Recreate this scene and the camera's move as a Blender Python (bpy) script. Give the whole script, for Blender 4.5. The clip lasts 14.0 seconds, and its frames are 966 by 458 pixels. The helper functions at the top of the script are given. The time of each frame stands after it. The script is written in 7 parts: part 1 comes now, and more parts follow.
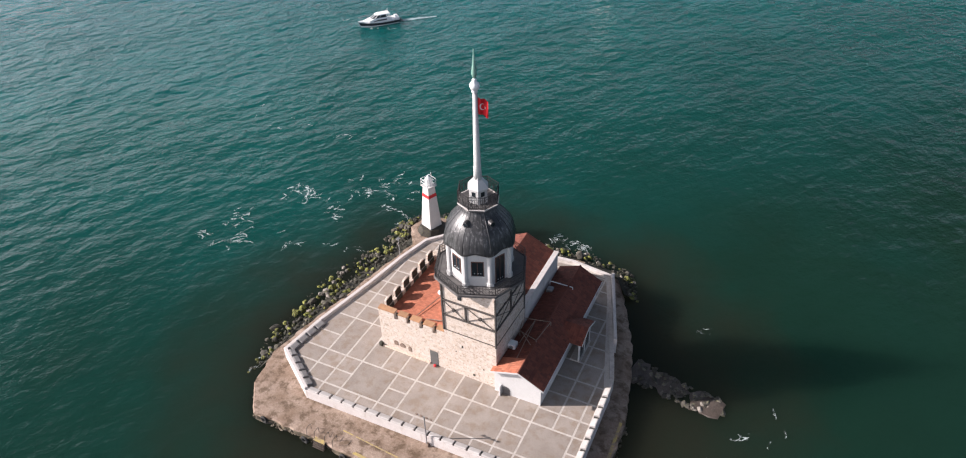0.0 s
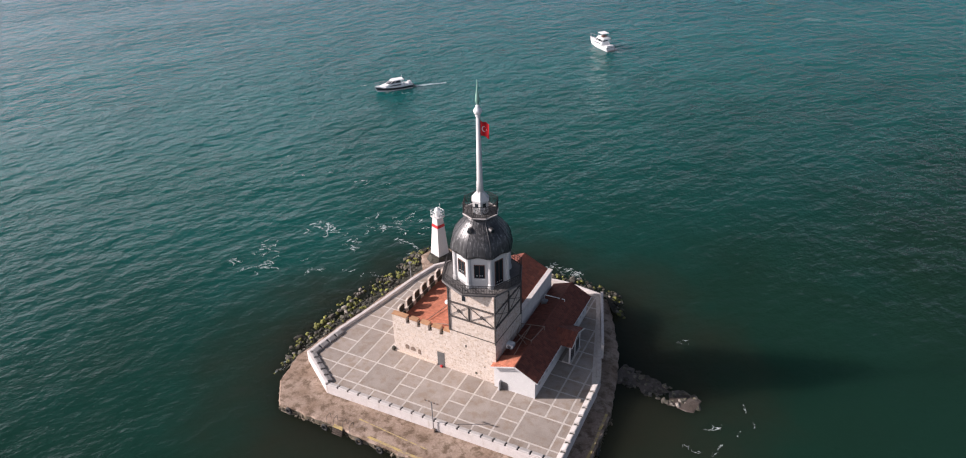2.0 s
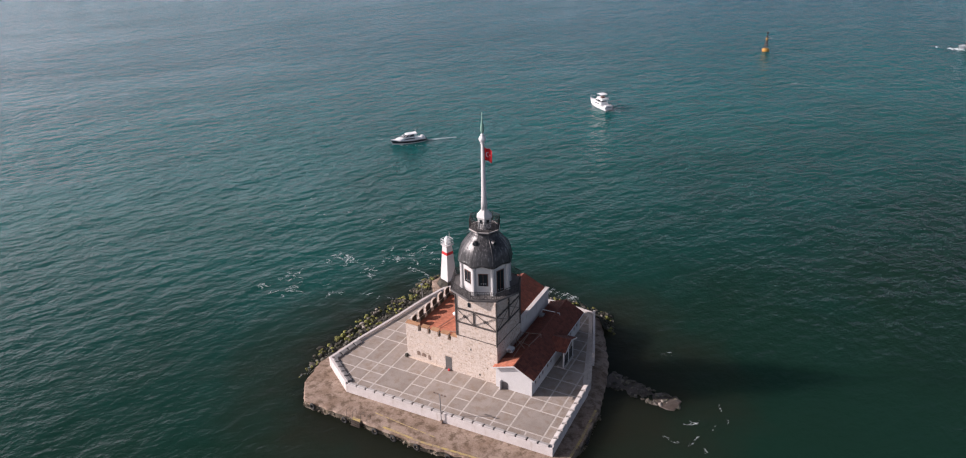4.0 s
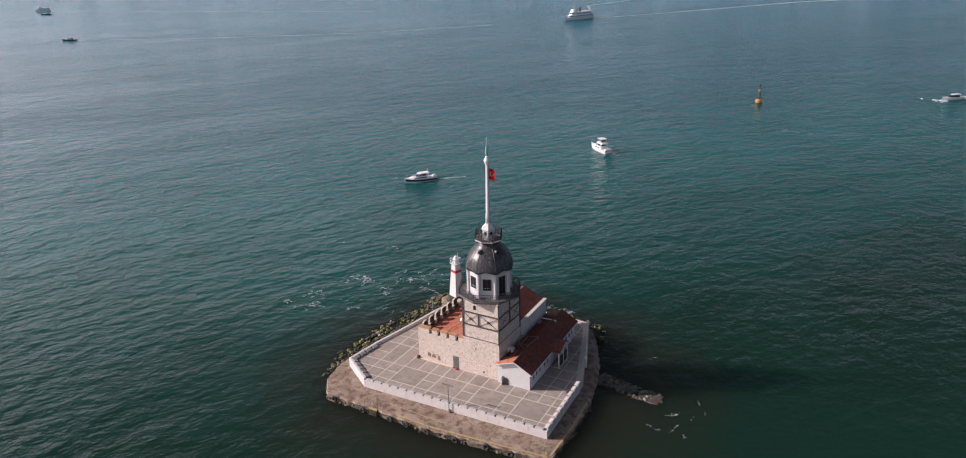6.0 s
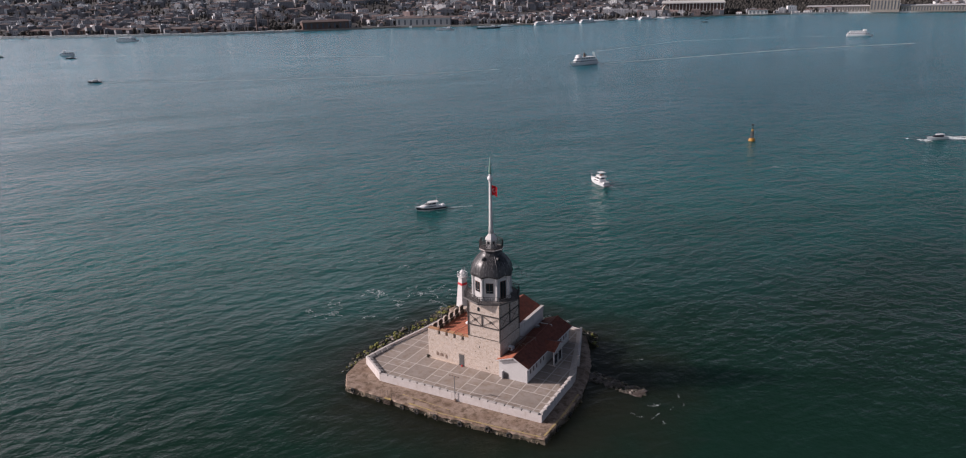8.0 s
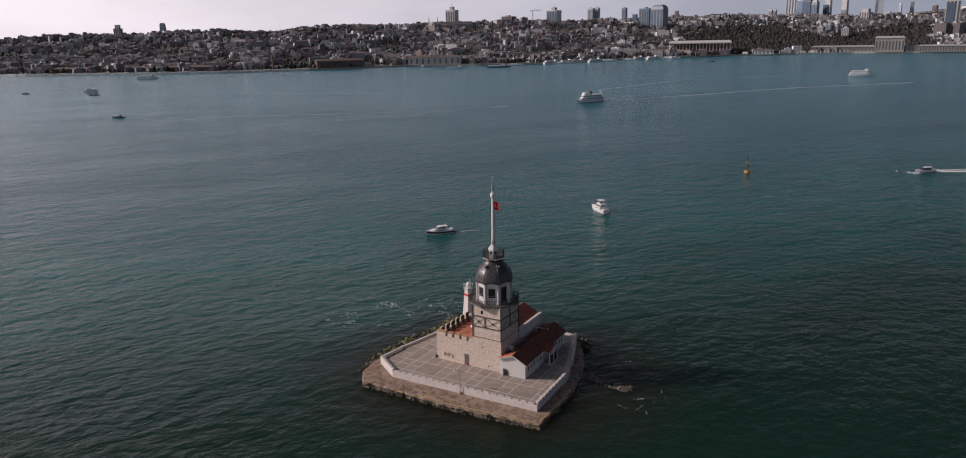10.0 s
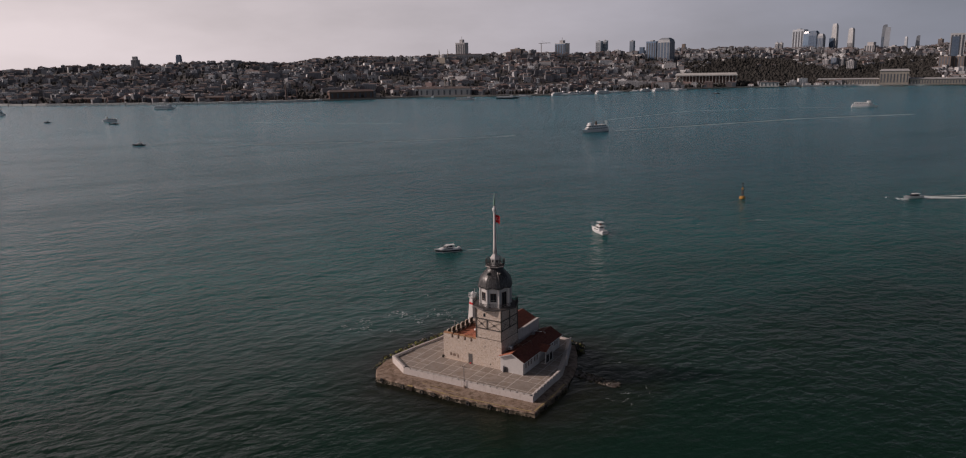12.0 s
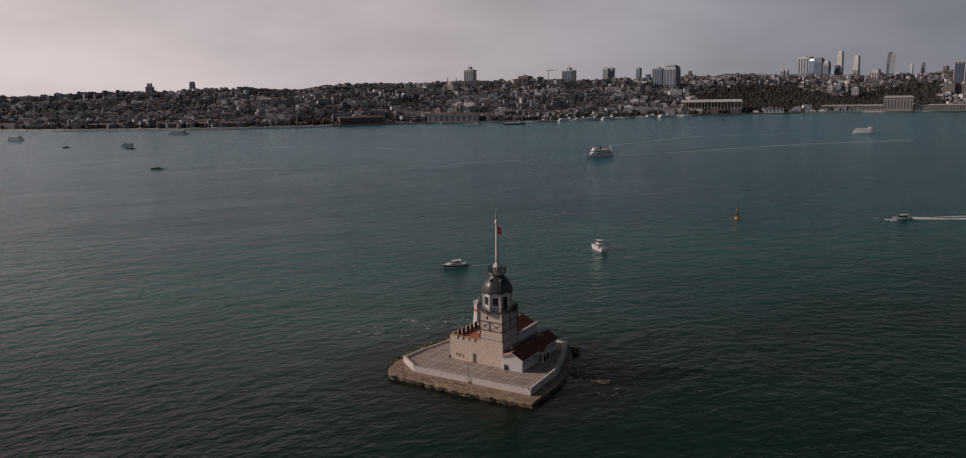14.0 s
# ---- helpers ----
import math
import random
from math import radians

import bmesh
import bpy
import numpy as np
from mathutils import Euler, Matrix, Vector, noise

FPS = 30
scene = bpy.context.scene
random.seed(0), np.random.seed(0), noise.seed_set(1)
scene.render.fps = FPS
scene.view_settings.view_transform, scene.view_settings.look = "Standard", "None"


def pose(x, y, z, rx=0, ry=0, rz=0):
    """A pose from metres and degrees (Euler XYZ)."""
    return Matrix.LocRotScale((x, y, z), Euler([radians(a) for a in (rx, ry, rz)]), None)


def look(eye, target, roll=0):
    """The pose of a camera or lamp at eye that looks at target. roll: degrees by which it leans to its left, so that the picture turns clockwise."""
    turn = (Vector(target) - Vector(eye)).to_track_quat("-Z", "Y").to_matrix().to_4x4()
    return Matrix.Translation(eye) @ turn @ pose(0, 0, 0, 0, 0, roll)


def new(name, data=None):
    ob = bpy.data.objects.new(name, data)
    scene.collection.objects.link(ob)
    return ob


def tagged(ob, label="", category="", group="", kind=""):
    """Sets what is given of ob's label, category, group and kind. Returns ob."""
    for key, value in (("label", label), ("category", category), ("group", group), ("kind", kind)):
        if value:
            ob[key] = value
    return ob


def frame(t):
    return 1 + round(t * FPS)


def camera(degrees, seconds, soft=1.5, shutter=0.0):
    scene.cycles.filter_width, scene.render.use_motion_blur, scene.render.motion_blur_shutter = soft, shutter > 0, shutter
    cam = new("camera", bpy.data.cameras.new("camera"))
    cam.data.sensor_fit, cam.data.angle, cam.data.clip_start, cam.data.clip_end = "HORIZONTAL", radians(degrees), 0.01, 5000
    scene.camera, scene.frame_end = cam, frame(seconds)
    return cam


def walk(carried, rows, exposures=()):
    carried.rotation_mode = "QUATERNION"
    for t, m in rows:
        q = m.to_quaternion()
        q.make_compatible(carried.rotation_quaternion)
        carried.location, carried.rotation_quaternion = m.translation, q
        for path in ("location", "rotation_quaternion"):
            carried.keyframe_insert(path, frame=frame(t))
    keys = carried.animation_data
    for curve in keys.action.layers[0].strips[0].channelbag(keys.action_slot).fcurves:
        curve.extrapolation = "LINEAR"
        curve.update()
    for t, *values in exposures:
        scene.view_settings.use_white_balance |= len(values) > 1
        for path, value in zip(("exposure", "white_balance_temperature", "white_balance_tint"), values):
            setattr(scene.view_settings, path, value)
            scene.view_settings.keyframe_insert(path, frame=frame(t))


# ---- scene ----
cam = camera(65.8, 14.0, soft=1.1)
PATH = [
    (0, (38.941, -47.418, 63.359), (38.172, -46.012, 62.162), -1.8),
    (3, (49.633, -65.541, 63.525), (48.763, -63.997, 62.598), -1.6),
    (6.5, (63.34, -87.497, 63.256), (62.384, -85.877, 62.576), -1.4),
    (7.5, (67.509, -94.066, 63.241), (66.536, -92.434, 62.616), -1.3),
    (11, (83.576, -117.011, 63.245), (82.544, -115.361, 62.784), -1.1),
    (12.5, (90.797, -127.017, 63.356), (89.746, -125.365, 62.95), -1.0),
    (14, (98.136, -137.167, 63.462), (97.067, -135.515, 63.106), -1.0),
]
walk(cam, [(t, look(eye, target, roll)) for t, eye, target, roll in PATH],
     exposures=[(0, 0.9, 5800, 5), (3, 0.57, 5880, 10), (5.5, 0.38, 5880, 11), (7, 0.22, 5900, 11), (10.5, -0.57, 6230, 13), (11.5, -0.76, 6420, 13), (14, -1.02, 6620, 13)])

# ---- world, sun, exposure ----
SUN = Vector((-0.788, -0.399, 0.469))
world = bpy.data.worlds.new("sky")
scene.world = world
world.use_nodes = True
wn, wl = world.node_tree.nodes, world.node_tree.links
background = wn["Background"]
sky = wn.new("ShaderNodeTexSky")
sky.sky_type, sky.sun_disc = "NISHITA", False
sky.sun_elevation, sky.sun_rotation = radians(28), radians(243.1)
sky.altitude, sky.air_density, sky.dust_density, sky.ozone_density = 60, 1.0, 1.2, 1.0


def sky_node(kind, **values):
    n = wn.new("ShaderNode" + kind)
    for key, value in values.items():
        n.inputs[key].default_value = value
    return n


# a thin veil of cloud, thicker and brighter towards the sun and the horizon
way = wn.new("ShaderNodeTexCoord").outputs["Generated"]
axes = sky_node("SeparateXYZ")
wl.new(way, axes.inputs[0])
toward = wn.new("ShaderNodeVectorMath")
toward.operation = "DOT_PRODUCT"
toward.inputs[1].default_value = (-0.892, -0.452, 0.0)
wl.new(way, toward.inputs[0])
glow = sky_node("MapRange", **{"From Min": -0.62, "From Max": 0.95, "To Min": 0.0, "To Max": 1.0})
glow.interpolation_type = "SMOOTHSTEP"
wl.new(toward.outputs["Value"], glow.inputs["Value"])
veil = wn.new("ShaderNodeMix")
veil.data_type = "RGBA"
veil.inputs["A"].default_value, veil.inputs["B"].default_value = (5.9, 6.4, 7.8, 1), (20.5, 18.0, 17.8, 1)
wl.new(glow.outputs[0], veil.inputs["Factor"])
squash = sky_node("Mapping")
squash.inputs["Scale"].default_value = (1.0, 1.0, 3.2)
wl.new(way, squash.inputs["Vector"])
clouds = sky_node("TexNoise", Scale=2.2, Detail=6.0, Roughness=0.55)
wl.new(squash.outputs[0], clouds.inputs["Vector"])
low = sky_node("MapRange", **{"From Min": 0.03, "From Max": 0.34, "To Min": 0.97, "To Max": 0.05})
lift = wn.new("ShaderNodeMath")
lift.operation = "MULTIPLY_ADD"
lift.inputs[1].default_value = -0.35
wl.new(glow.outputs[0], lift.inputs[0])
wl.new(axes.outputs["Z"], lift.inputs[2])
wl.new(lift.outputs[0], low.inputs["Value"])
puff = sky_node("MapRange", **{"From Min": 0.35, "From Max": 0.7, "To Min": 0.78, "To Max": 1.12})
wl.new(clouds.outputs["Fac"], puff.inputs["Value"])
cover = wn.new("ShaderNodeMath")
cover.operation, cover.use_clamp = "MULTIPLY", True
wl.new(low.outputs[0], cover.inputs[0])
wl.new(puff.outputs[0], cover.inputs[1])
final = wn.new("ShaderNodeMix")
final.data_type = "RGBA"
wl.new(cover.outputs[0], final.inputs["Factor"])
deep = wn.new("ShaderNodeMix")
deep.data_type, deep.blend_type = "RGBA", "MULTIPLY"
deep.inputs["Factor"].default_value, deep.inputs["B"].default_value = 1.0, (0.36, 0.36, 0.36, 1)
wl.new(sky.outputs[0], deep.inputs["A"])
wl.new(deep.outputs["Result"], final.inputs["A"])
wl.new(veil.outputs["Result"], final.inputs["B"])
wl.new(final.outputs["Result"], background.inputs[0])
background.inputs[1].default_value = 0.074
sun = new("sun", bpy.data.lights.new("sun", "SUN"))
sun.data.energy, sun.data.angle, sun.data.color = 4.9, radians(0.6), (1.0, 0.83, 0.735)
sun.matrix_world = look(SUN * 200, (0, 0, 0))

# ---- materials ----


def node(nt, kind, **values):
    n = nt.nodes.new("ShaderNode" + kind)
    for key, value in values.items():
        n.inputs[key].default_value = value
    return n


def noise_tex(nt, where, scale, detail=4.0, rough=0.55, stretch=None):
    """Noise in world metres; stretch scales the axes."""
    n = node(nt, "TexNoise", Scale=scale, Detail=detail, Roughness=rough)
    if stretch:
        m = node(nt, "Mapping")
        m.inputs["Scale"].default_value = stretch
        nt.links.new(where, m.inputs["Vector"])
        where = m.outputs[0]
    nt.links.new(where, n.inputs["Vector"])
    return n.outputs["Fac"]


def ramp(nt, fac, lo, hi, a=0.0, b=1.0):
    n = node(nt, "MapRange", **{"From Min": lo, "From Max": hi, "To Min": a, "To Max": b})
    nt.links.new(fac, n.inputs["Value"])
    return n.outputs["Result"]


def blend(nt, fac, a, b, mode="MIX"):
    n = nt.nodes.new("ShaderNodeMix")
    n.data_type, n.blend_type = "RGBA", mode
    for socket, value in ((n.inputs["Factor"], fac), (n.inputs["A"], a), (n.inputs["B"], b)):
        if isinstance(value, bpy.types.NodeSocket):
            nt.links.new(value, socket)
        elif isinstance(value, (int, float)):
            socket.default_value = value
        else:
            socket.default_value = (*value, 1)
    return n.outputs["Result"]


def surface(name, base, other=None, rough=0.8, size=1.5, fine=0.12, metal=0.0, bump=0.3, depth=0.02, vary=0.0,
            island=0.0, stain=None, stain_amount=0.5, stain_at=0.56, streaks=0.0, stretch=None):
    """A worn surface: two colours in patches of `size` metres, grain of `fine` metres, and stains."""
    m = bpy.data.materials.new(name)
    m.use_nodes = True
    nt = m.node_tree
    p = nt.nodes["Principled BSDF"]
    geo = nt.nodes.new("ShaderNodeNewGeometry")
    where = geo.outputs["Position"]
    other = other or tuple(c * 0.75 for c in base)
    coarse = noise_tex(nt, where, 1 / size, 5, 0.6, stretch)
    grain = noise_tex(nt, where, 1 / fine, 3, 0.6, stretch)
    col = blend(nt, ramp(nt, coarse, 0.35, 0.65), base, other)
    col = blend(nt, ramp(nt, grain, 0.3, 0.7, 0.0, 0.35), col, tuple(c * 0.55 for c in base))
    if stain:
        blotch = noise_tex(nt, where, 1 / (size * 0.45), 6, 0.65, (1, 1, streaks) if streaks else None)
        col = blend(nt, ramp(nt, blotch, stain_at, stain_at + 0.14, 0.0, stain_amount), col, stain)
    for amount, source in ((vary, "ObjectInfo"), (island, "Geometry")):
        if amount:
            rnd = nt.nodes.new("ShaderNodeObjectInfo").outputs["Random"] if source == "ObjectInfo" else geo.outputs["Random Per Island"]
            hsv = node(nt, "HueSaturation")
            nt.links.new(ramp(nt, rnd, 0, 1, 1 - amount, 1 + amount), hsv.inputs["Value"])
            nt.links.new(col, hsv.inputs["Color"])
            col = hsv.outputs[0]
    nt.links.new(col, p.inputs["Base Color"])
    nt.links.new(ramp(nt, grain, 0.3, 0.7, max(rough - 0.12, 0.02), min(rough + 0.1, 1)), p.inputs["Roughness"])
    p.inputs["Metallic"].default_value = metal
    if bump:
        b = node(nt, "Bump", Strength=bump, Distance=depth)
        nt.links.new(grain, b.inputs["Height"])
        nt.links.new(b.outputs[0], p.inputs["Normal"])
    return m


def water_material():
    m = bpy.data.materials.new("sea_water")
    m.use_nodes = True
    nt = m.node_tree
    p = nt.nodes["Principled BSDF"]
    where = nt.nodes.new("ShaderNodeNewGeometry").outputs["Position"]
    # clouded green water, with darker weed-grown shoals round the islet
    patch = noise_tex(nt, where, 1 / 45, 4, 0.5)
    green = blend(nt, ramp(nt, patch, 0.35, 0.65), (0.0055, 0.072, 0.068), (0.0066, 0.087, 0.082))
    dark_green = blend(nt, ramp(nt, patch, 0.35, 0.65), (0.0082, 0.0238, 0.0155), (0.0078, 0.0268, 0.0182))
    # greener water to the north-west, darker water to the south-east
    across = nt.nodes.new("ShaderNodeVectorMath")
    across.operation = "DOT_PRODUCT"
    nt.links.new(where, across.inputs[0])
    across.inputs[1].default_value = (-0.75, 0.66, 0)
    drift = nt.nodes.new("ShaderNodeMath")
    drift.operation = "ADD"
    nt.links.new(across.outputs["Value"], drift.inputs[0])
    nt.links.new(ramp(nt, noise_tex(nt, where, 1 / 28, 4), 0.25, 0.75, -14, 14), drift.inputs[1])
    col = blend(nt, ramp(nt, drift.outputs[0], -8, 100), dark_green, green)
    # sky reflection on far water put into its base: bluer, brighter north-west
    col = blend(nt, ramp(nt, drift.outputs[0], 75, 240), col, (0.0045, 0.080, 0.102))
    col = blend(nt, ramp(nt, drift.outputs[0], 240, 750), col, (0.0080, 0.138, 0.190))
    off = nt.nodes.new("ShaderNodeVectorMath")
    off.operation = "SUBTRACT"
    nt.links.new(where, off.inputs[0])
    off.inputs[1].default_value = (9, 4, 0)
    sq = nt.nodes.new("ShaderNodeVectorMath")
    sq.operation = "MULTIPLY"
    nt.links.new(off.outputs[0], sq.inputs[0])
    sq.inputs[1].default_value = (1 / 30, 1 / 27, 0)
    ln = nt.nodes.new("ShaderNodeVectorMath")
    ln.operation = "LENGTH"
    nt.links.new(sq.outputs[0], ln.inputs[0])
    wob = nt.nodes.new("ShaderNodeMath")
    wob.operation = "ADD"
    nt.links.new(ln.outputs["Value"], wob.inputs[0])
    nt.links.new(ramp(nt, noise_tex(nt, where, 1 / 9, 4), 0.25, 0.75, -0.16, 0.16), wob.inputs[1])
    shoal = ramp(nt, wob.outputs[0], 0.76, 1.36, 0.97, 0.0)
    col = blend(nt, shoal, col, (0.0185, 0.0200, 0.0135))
    nt.links.new(col, p.inputs["Base Color"])
    nt.links.new(ramp(nt, drift.outputs[0], 15, 130, 1.165, 1.275), p.inputs["IOR"])  # IOR raised to the north-west to strengthen the sky reflection there
    # light spreads sideways in the clouded water before it comes back out
    p.subsurface_method = "BURLEY"
    p.inputs["Subsurface Weight"].default_value = 1.0
    p.inputs["Subsurface Radius"].default_value = (1.0, 1.0, 1.0)
    p.inputs["Subsurface Scale"].default_value = 17.0
    # blue-green tint put into the sky reflection; plain water mirrors it untinted
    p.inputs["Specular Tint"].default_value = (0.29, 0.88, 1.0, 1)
    p.inputs["Roughness"].default_value = 0.15
    turned = node(nt, "Mapping")
    turned.inputs["Rotation"].default_value = (0, 0, radians(-58))
    nt.links.new(where, turned.inputs["Vector"])
    flow = turned.outputs[0]
    h3 = noise_tex(nt, flow, 1 / 11, 3, 0.5, (0.7, 1.15, 1))
    h1 = noise_tex(nt, flow, 1 / 3.1, 4, 0.55, (0.82, 1.08, 1))
    h2 = noise_tex(nt, flow, 1 / 1.25, 3, 0.55, (0.8, 1.05, 1))
    lanes = ramp(nt, noise_tex(nt, flow, 1 / 60, 3, 0.5, (0.4, 1.6, 1)), 0.35, 0.65, 0.75, 1.3)
    damp = ramp(nt, wob.outputs[0], 0.9, 3.9, 0.2, 1.0)  # weed and the islet's lee smooth the ripples
    calm = nt.nodes.new("ShaderNodeMath")
    calm.operation = "MULTIPLY"
    nt.links.new(lanes, calm.inputs[0])
    nt.links.new(damp, calm.inputs[1])
    lee = nt.nodes.new("ShaderNodeMath")
    lee.operation = "MULTIPLY"
    nt.links.new(calm.outputs[0], lee.inputs[0])
    nt.links.new(ramp(nt, drift.outputs[0], -90, 20, 0.42, 1.0), lee.inputs[1])
    calm = lee.outputs[0]
    normal = None
    for h, strength, distance in ((h3, 0.75, 2.0), (h1, 0.95, 1.25), (h2, 0.75, 0.4)):
        b = node(nt, "Bump", Strength=strength, Distance=distance)
        nt.links.new(h, b.inputs["Height"])
        amount = nt.nodes.new("ShaderNodeMath")
        amount.operation = "MULTIPLY"
        nt.links.new(calm, amount.inputs[0])
        amount.inputs[1].default_value = strength
        nt.links.new(amount.outputs[0], b.inputs["Strength"])
        if normal:
            nt.links.new(normal, b.inputs["Normal"])
        normal = b.outputs[0]
    nt.links.new(normal, p.inputs["Normal"])
    return m


def broken_foam():
    """Foam torn into filaments, with open water between."""
    m = surface("broken_foam", (0.72, 0.78, 0.78), (0.55, 0.64, 0.64), 0.9, 0.6, 0.1)
    nt = m.node_tree
    where = nt.nodes.new("ShaderNodeNewGeometry").outputs["Position"]
    torn = noise_tex(nt, where, 1 / 0.7, 6, 0.7)
    nt.links.new(ramp(nt, torn, 0.4, 0.62, 0.04, 0.9), nt.nodes["Principled BSDF"].inputs["Alpha"])
    return m


def painted_fronts(name, source):
    """House paint in the city's mix of colours, one for each house."""
    m = surface(name, (0.3, 0.3, 0.3), None, 0.9, 60, 5, bump=0)
    nt = m.node_tree
    rnd = nt.nodes.new("ShaderNodeNewGeometry").outputs["Random Per Island"] if source == "island" else nt.nodes.new("ShaderNodeObjectInfo").outputs["Random"]
    pick = nt.nodes.new("ShaderNodeValToRGB")
    pick.color_ramp.interpolation = "CONSTANT"
    paints = ((0.0, (0.20, 0.205, 0.222)), (0.22, (0.11, 0.112, 0.122)), (0.38, (0.31, 0.315, 0.33)), (0.5, (0.155, 0.133, 0.135)), (0.6, (0.46, 0.465, 0.48)),
              (0.72, (0.24, 0.25, 0.27)), (0.83, (0.82, 0.825, 0.83)), (0.97, (0.25, 0.18, 0.165)))
    while len(pick.color_ramp.elements) < len(paints):
        pick.color_ramp.elements.new(0.5)
    for stop, (at, colour) in zip(pick.color_ramp.elements, paints):
        stop.position, stop.color = at, (*colour, 1)
    nt.links.new(rnd, pick.inputs["Fac"])
    weather = noise_tex(nt, nt.nodes.new("ShaderNodeNewGeometry").outputs["Position"], 1 / 7, 4, 0.6)
    col = blend(nt, ramp(nt, weather, 0.4, 0.7, 0.0, 0.4), pick.outputs["Color"], (0.125, 0.127, 0.136))
    nt.links.new(col, nt.nodes["Principled BSDF"].inputs["Base Color"])
    return m


def glass_material(name, tint=(0.02, 0.025, 0.03)):
    m = bpy.data.materials.new(name)
    m.use_nodes = True
    p = m.node_tree.nodes["Principled BSDF"]
    p.inputs["Base Color"].default_value = (*tint, 1)
    p.inputs["Roughness"].default_value = 0.06
    p.inputs["IOR"].default_value = 1.5
    return m


